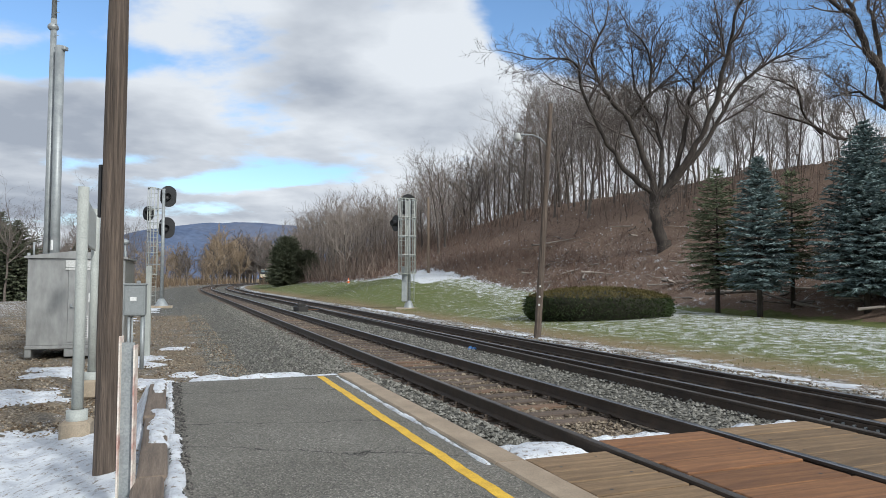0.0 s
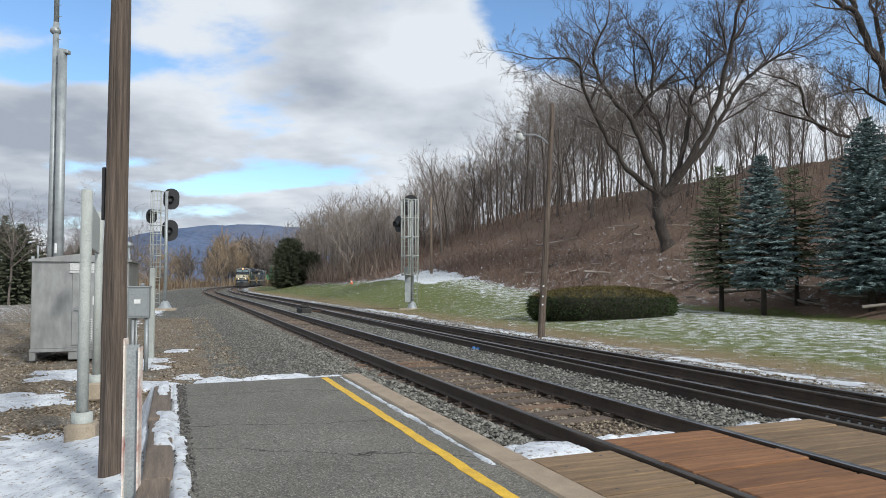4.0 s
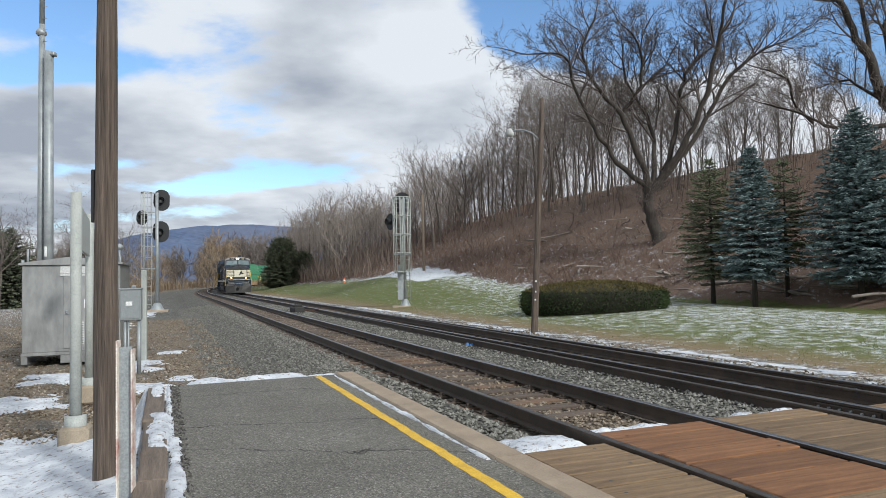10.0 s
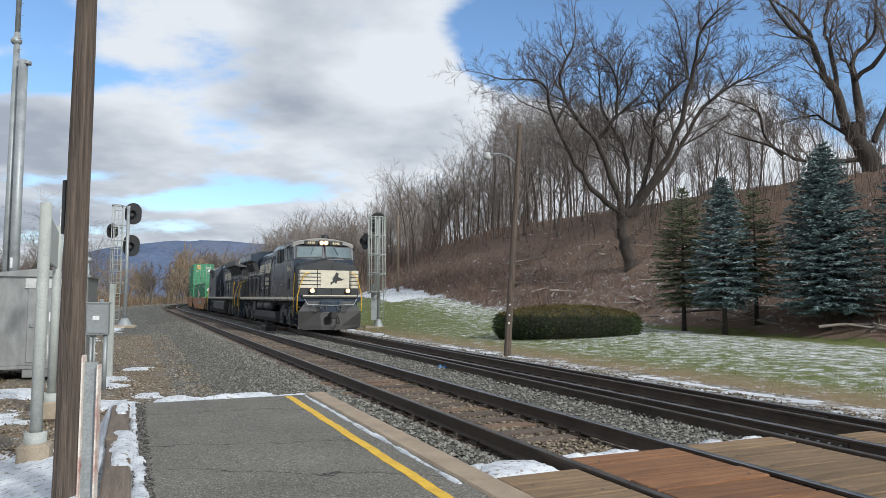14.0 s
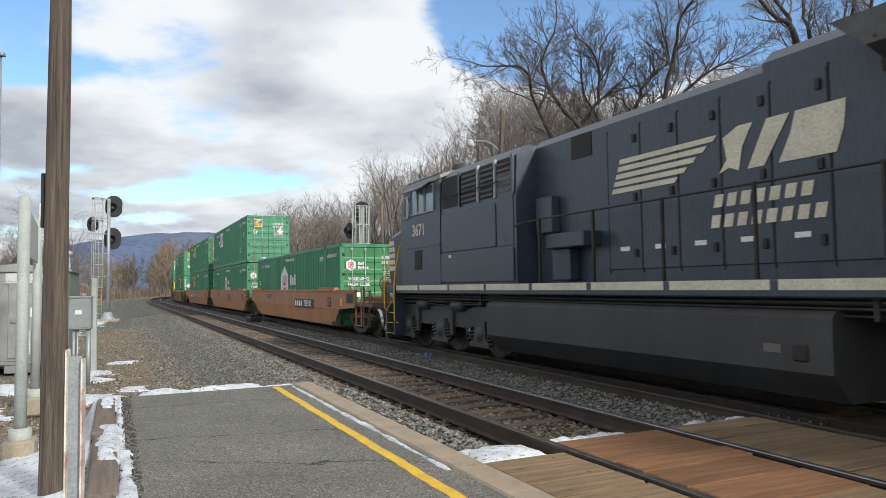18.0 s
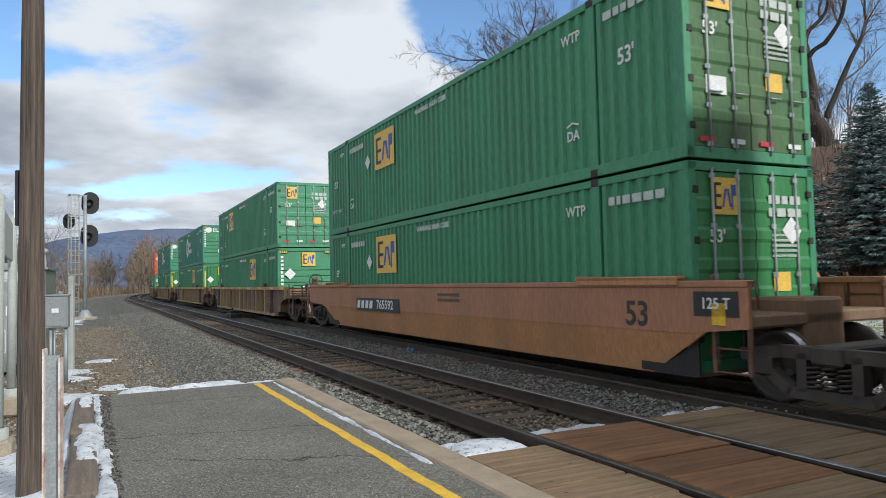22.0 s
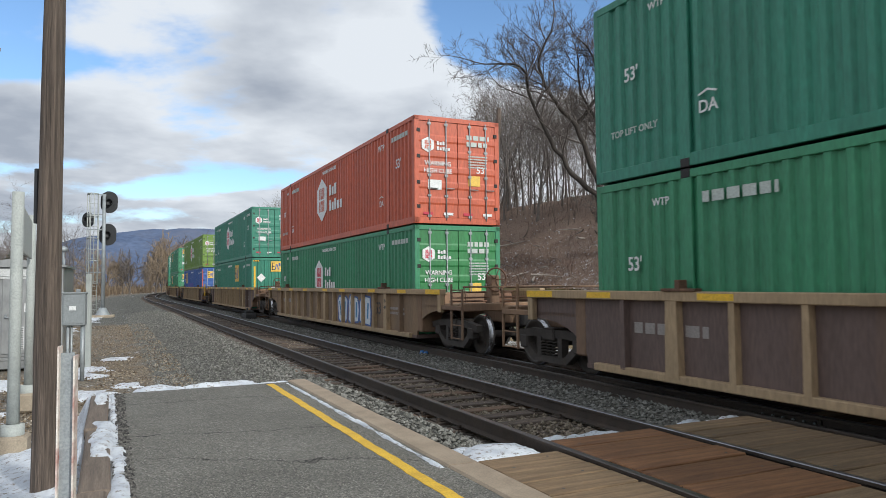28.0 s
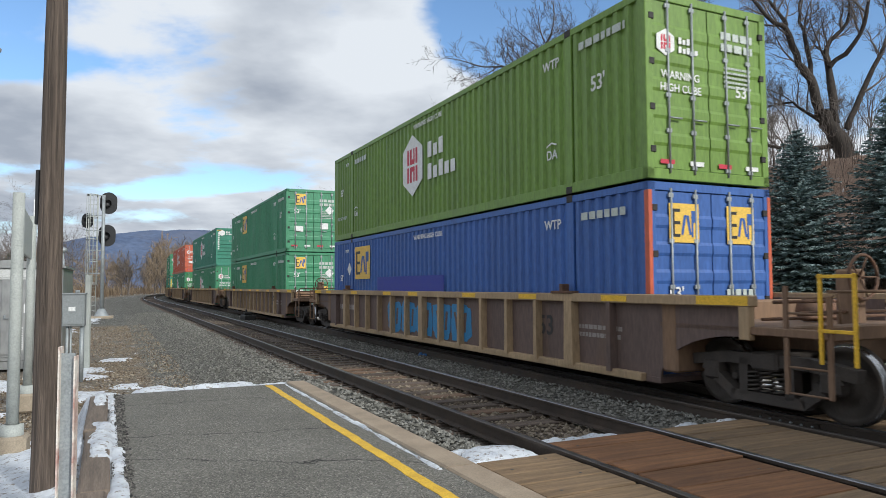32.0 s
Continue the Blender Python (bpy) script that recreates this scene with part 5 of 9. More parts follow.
def bare_tree(seed, H, trunk_r, fork=0.35, spread=0.75, kids=(7, 6, 5, 4), up=(0.04, 0.1, 0.1, 0.06), lean=0.0, first=None, stout=0.62, thin=0.0075):
    """Trunk and crown meshes of a leafless tree, made of several orders of limbs."""
    rng = random.Random(seed)
    trunk, crown = Shape(), Shape()
    base = limb(trunk, Vector((0, 0, -0.4)), Vector((lean, 0, 1)), H * (0.62 if first is None else first), trunk_r, 8, 9, rng, up[0], 0.05, 0.45)
    # root flare
    trunk.lathe(((trunk_r * 1.7, -0.5), (trunk_r * 1.25, 0.0), (trunk_r * 1.0, 0.5)), n=9)
    level = []
    for i in range(kids[0]):
        t = fork + (1 - fork) * (i + rng.random() * 0.6) / kids[0]
        q, d, r = base[min(len(base) - 1, int(t * (len(base) - 1) + 0.5))]
        a = i * 2.4 + rng.uniform(-0.5, 0.5)
        out = Vector((math.cos(a), math.sin(a), 0))
        level.append((q, (d * (1 - spread * 0.6) + out * spread).normalized(), H * rng.uniform(0.34, 0.5) * (1.1 - 0.45 * t), min(r * stout, trunk_r * stout * 0.8)))
    level.append((base[-1][0], base[-1][1], H * 0.36, base[-1][2]))
    for order in range(1, len(kids) + 1):
        nxt = []
        sides = (5, 4, 3, 3)[min(order - 1, 3)]
        for q, d, length, r in level:
            segs = 5 if order == 1 else (4 if order == 2 else 2)
            pts = limb(crown, q, d, length, r, segs, sides, rng, up[min(order, 3)], 0.17, 0.4)
            if order < len(kids):
                n = kids[order]
                for i in range(n):
                    t = 0.25 + 0.75 * (i + rng.random()) / n
                    pq, pd, pr = pts[min(segs, int(t * segs + 0.5))]
                    side = pd.orthogonal().normalized()
                    side.rotate(Matrix.Rotation(rng.uniform(0, 6.28), 3, pd))
                    nd = (pd * 0.75 + side * rng.uniform(0.5, 0.95) + Vector((0, 0, 0.12))).normalized()
                    nxt.append((pq, nd, length * rng.uniform(0.38, 0.62), max(pr * 0.62, thin)))
        level = nxt
    return trunk, crown


def tree_thing(name, shapes, mats, m, label, group=""):
    t = thing(name, m, label, "tree", group)
    part("trunk", shapes[0], mats[0], t)
    part("crown", shapes[1], mats[1], t)
    return t


def needles(sh, p, d, length, width, rng, k=0):
    """A flat drooping spray of needles: a few ragged blades."""
    d = d.normalized()
    side = d.cross(Vector((0, 0, 1)))
    side = side.normalized() if side.length > 0.01 else Vector((1, 0, 0))
    up = side.cross(d)
    for f in (-0.75, -0.3, 0.1, 0.45, 0.8):
        e = (d + side * f * 0.9 + up * rng.uniform(-0.25, 0.3)).normalized()
        q = p + d * length * 0.25 * rng.random()
        L = length * rng.uniform(0.6, 1.0)
        w = (side * rng.uniform(-1, 1) + up * rng.uniform(-0.8, 0.8)).normalized() * width * 0.5
        sh.face((q - w * 0.5, q + e * L * 0.5 - w, q + e * L, q + e * L * 0.5 + w), k)


def spruce(seed, H, R, dens=1.0, bare=0.06, mat=None, ragged=0.15, power=0.8, fine=0.12):
    rng = random.Random(seed)
    trunk, crown = Shape(), Shape()
    trunk.tube((0, 0, -0.3), (0, 0, H * 0.98), 0.018 * H, 0.01, 9)
    z = bare * H
    while z < H * 0.985:
        t = (z / H - bare) / (1 - bare)
        reach = R * (1 - t) ** power * (0.55 + 0.45 * min(1, t * 6)) + 0.04
        n = max(4, int((7 + 5 * (1 - t)) * dens))
        a0 = rng.random() * 6.28
        for i in range(n):
            if rng.random() < ragged:
                continue
            a = a0 + 6.28318 * i / n + rng.uniform(-0.2, 0.2)
            L = reach * rng.uniform(0.72, 1.1)
            droop = -0.28 + 0.55 * t
            d = Vector((math.cos(a), math.sin(a), droop)).normalized()
            p0 = Vector((0, 0, z + rng.uniform(-0.08, 0.08)))
            trunk.tube(p0, p0 + d * L * 0.85, 0.012 + 0.012 * (1 - t), 0.004, 3, 0, False)
            q = 0.18
            while q < 1.0:
                p = p0 + d * L * q + Vector((0, 0, 0.10 * L * q * q))
                w = d.cross(Vector((0, 0, 1))).normalized()
                for sgn in (-1, 1):
                    e = (d * 0.8 + w * sgn * rng.uniform(0.5, 1.0) + Vector((0, 0, rng.uniform(-0.35, 0.1)))).normalized()
                    needles(crown, p, e, 0.10 + 0.13 * min(1.0, 4 * (1 - t)) + 0.16 * (1 - t) * (1.15 - q), fine * (0.5 + 0.5 * min(1.0, 5 * (1 - t))), rng)
                q += 0.155 / max(0.5, L) + 0.02
        z += (0.155 + 0.11 * (1 - t)) / max(0.6, dens)
    needles(crown, Vector((0, 0, H * 0.93)), Vector((0, 0.02, 1)), 0.5, 0.12, rng)
    return trunk, crown


def build_conifers():
    for i, (x, y, H, R, dens, bare, mat, rag, label) in enumerate((
            (15.0, 27.0, 7.35, 2.5, 1.5, 0.13, M_SPRUCE_BLUE, 0.03, "dense blue spruce with tiered drooping branches"),
            (17.9, 25.6, 7.4, 2.4, 1.3, 0.1, M_SPRUCE_BLUE, 0.12, "tall blue spruce at the foot of the bank"),
            (11.7, 28.7, 6.6, 1.8, 1.4, 0.2, M_SPRUCE_BLUE, 0.24, "slim blue-green spruce with thin lower branches"),
            (10.9, 31.2, 6.5, 1.8, 1.25, 0.2, M_SPRUCE_THIN, 0.3, "thin green spruce with sparse lower branches"),
            (13.6, 30.0, 5.8, 1.8, 1.15, 0.25, M_SPRUCE_THIN, 0.35, "sparse greenish spruce with a bare lower trunk"))):
        tree_thing("spruce_tree", spruce(20 + i, H, R, dens, bare, None, rag, 0.8 if mat is M_SPRUCE_BLUE else 0.62, 0.052 if mat is M_SPRUCE_BLUE else 0.036), (M_BARK_DARK, mat), at(x, y), label, "spruces on the lawn edge")
    # the round cedar by the far bend
    for i, (x, y, H, R) in enumerate(((-28.0, 106.0, 7.4, 3.5), (-25.4, 108.0, 4.6, 2.6))):
        tree_thing("cedar_tree", spruce(40 + i, H, R, 1.6, 0.01, None, 0.12, 0.36, 0.2), (M_BARK_DARK, M_CEDAR), at(x, y), "dark broad evergreen by the far bend of the track", "cedars")
    for i, (x, y, H, R) in enumerate(((-41.2, 62, 7.4, 4.2), (-37.4, 66, 5.6, 3.4), (-45.5, 66, 8.6, 4.2))):
        tree_thing("spruce_tree", spruce(50 + i, H, R, 1.0, 0.04, None, 0.05), (M_BARK_DARK, M_CEDAR if i != 1 else M_SPRUCE_GREEN), at(x, y), "dark evergreen across the yard road", "yard evergreens")


def gnarled_tree(seed, trunk, limbs, twigs, reach, thin=0.0115):
    """Trunk and crown of an old leafless tree: crooked main limbs given by (radius, lean in depth, bends), and four orders of growth on them."""
    rng = random.Random(seed)
    wood_, crown = Shape(), Shape()

    def bent(sh, pts, r0, r1, sides):
        fine = []
        for a in range(len(pts) - 1):
            p0, p1, p2, p3 = pts[max(a - 1, 0)], pts[a], pts[a + 1], pts[min(a + 2, len(pts) - 1)]
            for k in range(4):
                f = k / 4
                q = 0.5 * (2 * p1 + (p2 - p0) * f + (2 * p0 - 5 * p1 + 4 * p2 - p3) * f * f + (3 * p1 - p0 - 3 * p2 + p3) * f ** 3)
                fine.append(q + Vector((rng.gauss(0, 0.05), rng.gauss(0, 0.05), rng.gauss(0, 0.03))) * (1 if fine else 0))
        fine.append(pts[-1])
        rings, out, ref = [], [], None
        for i, p in enumerate(fine):
            d = (fine[min(i + 1, len(fine) - 1)] - fine[max(i - 1, 0)]).normalized()
            ref = d.orthogonal().normalized() if ref is None else (ref - d * ref.dot(d)).normalized()
            b, rr = d.cross(ref), (r0 + (r1 - r0) * i / (len(fine) - 1)) * rng.uniform(0.9, 1.12)
            rings.append([p + (ref * math.cos(6.28318 * j / sides) + b * math.sin(6.28318 * j / sides)) * rr for j in range(sides)])
            out.append((p, d, rr))
        sh.grid(rings, 0, True, True)
        return out

    r, pts = trunk
    bent(wood_, [Vector((x, 0, z)) for x, z in pts], r * 1.25, r * 0.85, 11)
    wood_.lathe(((r * 1.9, -0.6), (r * 1.45, 0.0), (r * 1.2, 0.5)), n=11)
    level = []
    for k in range(12):
        z = rng.uniform(0.8, 4.2)
        a = rng.uniform(0, 6.28)
        q = Vector((float(np.interp(z, [p[1] for p in pts], [p[0] for p in pts])), 0, z))
        level.append((q, Vector((math.cos(a), math.sin(a), rng.uniform(0.2, 1.0))), rng.uniform(0.7, 1.9), 0.016))
    for r, lean, pts in limbs:
        n = len(pts) - 1
        line_ = bent(wood_, [Vector((x, lean * i / n, z)) for i, (x, z) in enumerate(pts)], r, 0.045, 8)
        for k in range(twigs):
            t = 0.3 + 0.7 * (k + rng.random()) / twigs
            q, d, rr = line_[min(len(line_) - 1, int(t * (len(line_) - 1)))]
            side = d.orthogonal().normalized()
            side.rotate(Matrix.Rotation(rng.uniform(0, 6.28), 3, d))
            level.append((q, d * 0.5 + side * rng.uniform(0.5, 1.0) + Vector((0, 0, 0.3)), reach * rng.uniform(0.6, 1.15) * (1.15 - 0.45 * t), min(rr * 0.6, 0.075)))
        level.append((line_[-1][0], line_[-1][1], reach * 0.9, 0.045))
    for order, kids in enumerate((6, 5, 4, 0)):
        nxt = []
        for q, d, length, r in level:
            segs = (6, 4, 3, 2)[order]
            out = limb(crown, q, d, length, r, segs, (5, 4, 3, 3)[order], rng, (0.05, 0.07, 0.05, 0.02)[order], 0.2, 0.35)
            for i in range(kids):
                t = 0.2 + 0.8 * (i + rng.random()) / kids
                pq, pd, pr = out[min(segs, int(t * segs + 0.5))]
                side = pd.orthogonal().normalized()
                side.rotate(Matrix.Rotation(rng.uniform(0, 6.28), 3, pd))
                nxt.append((pq, pd * 0.7 + side * rng.uniform(0.5, 0.95) + Vector((0, 0, 0.15)), length * rng.uniform(0.35, 0.6), max(pr * 0.6, thin)))
        level = nxt
    return wood_, crown


def build_big_trees():
    spreading = ((0.17, -2.2, ((-0.65, 3.3), (-2.2, 4.8), (-3.5, 6.9), (-4.6, 9.3), (-5.1, 11.2), (-6.9, 11.5))),
                 (0.22, -1.0, ((-0.5, 3.3), (-1.1, 5.4), (-2.0, 7.8), (-3.5, 9.8), (-4.2, 11.9), (-3.3, 13.9))),
                 (0.13, 1.2, ((-2.0, 7.8), (-0.9, 9.6), (-0.75, 11.9), (-1.5, 13.5))),
                 (0.15, 2.4, ((-0.3, 3.3), (-0.1, 6.1), (-0.65, 8.2), (-1.7, 10.4), (-1.9, 13.0))),
                 (0.22, -1.6, ((-0.2, 3.2), (1.5, 5.6), (2.6, 7.8), (3.5, 10.9), (4.2, 13.9), (5.2, 15.0))),
                 (0.17, 1.0, ((0.2, 3.6), (1.2, 6.5), (1.5, 9.1), (2.4, 10.9), (3.5, 11.9), (3.2, 14.0))),
                 (0.17, 2.2, ((0.3, 3.7), (2.5, 6.5), (4.3, 9.8), (6.1, 11.3), (7.7, 12.0))))
    tree_thing("oak_tree", gnarled_tree(7, (0.30, ((0.0, -0.6), (-0.35, 1.3), (-0.6, 2.5), (-0.5, 3.6))), spreading, 18, 3.4), (M_BARK_DARK, M_TWIG),
               at(11.7, 42.4, None, -15), "large bare spreading tree with crooked limbs on the bank", "large bank trees")
    dark = ((0.30, -1.2, ((-1.2, 2.7), (-1.9, 5.3), (-2.4, 6.4), (-3.2, 8.7), (-4.0, 9.3), (-5.1, 11.2), (-5.6, 12.8))),
            (0.15, 0.8, ((-3.2, 8.7), (-3.4, 9.8), (-4.5, 11.4), (-5.4, 12.3))),
            (0.17, 1.6, ((-1.8, 5.2), (-2.1, 7.8), (-2.4, 10.0), (-2.1, 12.6))),
            (0.26, 1.2, ((-0.6, 2.4), (-0.8, 5.5), (-0.9, 7.4), (0.2, 8.9), (0.4, 11.5))),
            (0.17, -1.4, ((-0.8, 6.0), (0.9, 7.6), (1.5, 9.8), (2.9, 11.0))),
            (0.16, -2.5, ((-0.6, 1.0), (-2.4, 0.9), (-4.2, 1.2), (-5.6, 2.1), (-7.4, 2.8))),
            (0.10, -3.0, ((-5.0, 1.7), (-5.8, 2.6), (-6.1, 4.2), (-7.5, 4.9))),
            (0.10, 1.0, ((-1.4, 2.6), (-3.0, 4.1), (-4.2, 4.2))),
            (0.20, 2.0, ((0.0, 2.0), (1.2, 5.0), (2.4, 8.0), (2.2, 11.0))))
    tree_thing("oak_tree", gnarled_tree(19, (0.50, ((0.0, -0.6), (-0.3, 1.0), (-0.9, 2.2), (-1.3, 3.3))), dark, 10, 2.9), (M_BARK_DARK, M_TWIG),
               at(26.2, 41.5, None, -32), "huge dark bare tree with crooked limbs behind the spruces", "large bank trees")


def near_track(x, y, clear):
    return float(np.min((LX - x) ** 2 + (LY - y) ** 2)) < (clear + 2) ** 2


def build_woods():
    kinds = []
    for k in range(6):
        H = (13, 15, 12, 14, 11, 16)[k]
        kinds.append(bare_tree(100 + k, H, 0.105 + 0.03 * (k % 3), 0.42 + 0.05 * (k % 3), 0.42 + 0.05 * k, (8, 6, 4, 3), (0.02, 0.2, 0.14, 0.08), thin=0.012))
    masters = []
    rng = random.Random(31)
    kinds += [bare_tree(110 + k, (12, 10, 13)[k], 0.15, 0.3, 0.5 + 0.1 * k, (8, 6, 5), (0.02, 0.2, 0.14, 0.08), thin=0.022) for k in range(3)]
    for k, shapes in enumerate(kinds):
        t = thing("bare_tree", Matrix.Identity(4), "slender leafless tree in the wood on the bank", "tree", "trees of the bank wood")
        part("trunk", shapes[0], M_BARK, t)
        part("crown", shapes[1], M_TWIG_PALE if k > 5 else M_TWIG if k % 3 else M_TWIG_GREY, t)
        masters.append(t)
    spots = []
    tries = 0
    while len(spots) < 170 and tries < 20000:
        tries += 1
        s, gap = (rng.uniform(5, 170) if rng.random() < 0.6 else rng.uniform(34, 95)), rng.choice((0.6, 2.0, 4.0))
        f = float(np.interp(s, *FOOT))
        n = f + (10 + 22 * rng.random() ** 1.5 if s < 60 else rng.uniform(1.5, 34) if s > 75 else rng.uniform(5, 38))
        if all((s - a) ** 2 + (n - b) ** 2 > gap for a, b in spots):
            if (s - 32) ** 2 + (n - 25) ** 2 < 16 or (s < 20 and n < 27):
                continue
            spots.append((s, n))
    # the close thicket where the bank runs out towards the bend
    for _ in range(44):
        s = rng.uniform(74, 155)
        spots.append((s, float(np.interp(s, *FOOT)) + rng.uniform(1.0, 13.0)))
    used = set()
    for i, (s, n) in enumerate(spots):
        x, y, h = line(s, n)
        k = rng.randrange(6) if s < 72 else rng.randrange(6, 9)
        # the wood grows taller towards the road end of the bank: its skyline by bearing from the platform
        z0, bearing = ground_at(s, n), math.degrees(math.atan2(x, y))
        sky = math.tan(radians(float(np.interp(bearing, (-14, -12, -6, -4.5, -2.6, 1, 2.2, 4, 7, 12, 18, 30), (5.5, 6.6, 7.4, 8.8, 10.6, 11.6, 13.4, 15.6, 17.4, 16.6, 15.4, 15.0))))) * math.hypot(x, y) + EYE - z0
        c = min(1.25, max(0.35, sky / (13, 15, 12, 14, 11, 16, 12, 10, 13)[k])) * (rng.uniform(0.84, 1.02) if rng.random() < 0.6 else rng.uniform(0.45, 0.8))
        m = Matrix.LocRotScale((x, y, z0), Euler((rng.uniform(-0.07, 0.07), rng.uniform(-0.07, 0.07), rng.uniform(0, 6.28))), None)
        if k not in used:
            used.add(k)
            masters[k].matrix_basis = m @ Matrix.Diagonal((c, c, c, 1))
        else:
            ob = copy_thing(masters[k], m)
            ob.scale = (c, c, c * rng.uniform(0.95, 1.05))
    # trees of the yard side
    for i in range(16):
        a, d = radians(rng.uniform(-37, -25)), rng.uniform(62, 105)
        x, y = math.sin(a) * d, math.cos(a) * d
        c = rng.uniform(0.5, 0.8)
        ob = copy_thing(masters[rng.randrange(6)], pose(x, y, -0.7, 0, 0, rng.uniform(0, 360)))
        ob.scale = (c * 1.15, c * 1.15, c)
        tagged(ob, "leafless tree across the yard road", "tree", "yard bare trees")
    # the flat land at the end of the view
    far = []
    for k in range(4):
        shapes = bare_tree(140 + k, 10, 0.2, 0.25, 0.6, (9, 7, 6), (0.02, 0.2, 0.16, 0.1), thin=0.045)
        t = thing("bare_tree", Matrix.Identity(4), "leafless tree on the flat land beyond the bend", "tree", "far bare trees")
        part("trunk", shapes[0], M_BARK, t)
        part("crown", shapes[1], (M_TWIG_TAN, M_TWIG_TAN, M_TWIG, M_TWIG_GREY)[k], t)
        far.append(t)
    fresh, planted = set(), 0
    while planted < 110:
        a, d = (radians(rng.uniform(-34, -12.5)), rng.uniform(140, 270)) if planted < 60 else (radians(rng.uniform(-20.5, -15.5)), rng.uniform(290, 380))
        x, y = math.sin(a) * d, math.cos(a) * d
        if near_track(x, y, 6):
            continue
        planted += 1
        c, k = rng.uniform(0.6, 1.2) * (1.0 if planted < 60 else 1.9), rng.randrange(4)
        m = pose(x, y, -0.7, 0, 0, rng.uniform(0, 360))
        if k not in fresh:
            fresh.add(k)
            far[k].matrix_basis = m
            continue
        ob = copy_thing(far[k], m)
        ob.scale = (c * 1.1, c * 1.1, c)


def stems(count, seed, place, hmin, hmax, r, lean):
    """Many thin upright stems as one mesh."""
    rng = random.Random(seed)
    v, f = [], []
    for _ in range(count):
        x, y, z = place(rng)
        h = rng.uniform(hmin, hmax)
        for b in range(rng.choice((1, 2, 2, 3))):
            dx, dy = rng.gauss(0, lean) * h, rng.gauss(0, lean) * h
            a = rng.uniform(0, 3.14)
            c, d = math.cos(a) * r, math.sin(a) * r
            i = len(v)
            mx, my = x + dx * 0.35, y + dy * 0.35
            v += [(x - c, y - d, z - 0.05), (x + c, y + d, z - 0.05), (x + d, y - c, z - 0.05),
                  (mx - c * .8, my - d * .8, z + h * 0.55), (mx + c * .8, my + d * .8, z + h * 0.55), (mx + d * .8, my - c * .8, z + h * 0.55), (x + dx, y + dy, z + h)]
            f += [(i, i + 1, i + 4, i + 3), (i + 1, i + 2, i + 5, i + 4), (i + 2, i, i + 3, i + 5), (i + 3, i + 4, i + 6), (i + 4, i + 5, i + 6), (i + 5, i + 3, i + 6)]
    return v, f


def stuff(name, v, f, mat, label, category, kind="stuff"):
    me = bpy.data.meshes.new(name)
    me.from_pydata(v, [], f)
    me.materials.append(mat)
    ob = new(name, me)
    return tagged(ob, label, category, "", kind)


def island_material(name, stops, rough=0.9):
    m, nt, b = nodes_of(name, rough, 0, 0.25)
    g = nt.nodes.new("ShaderNodeNewGeometry")
    t = tex(nt, "noise", 30.0)
    c = ramp_of(nt, g.outputs["Random Per Island"], stops)
    c = mixed(nt, 1.0, c, ramp_of(nt, t.outputs["Fac"], ((0.3, (0.75,) * 3), (0.7, (1.2,) * 3))), "MULTIPLY")
    nt.links.new(c, b.inputs["Base Color"])
    return m


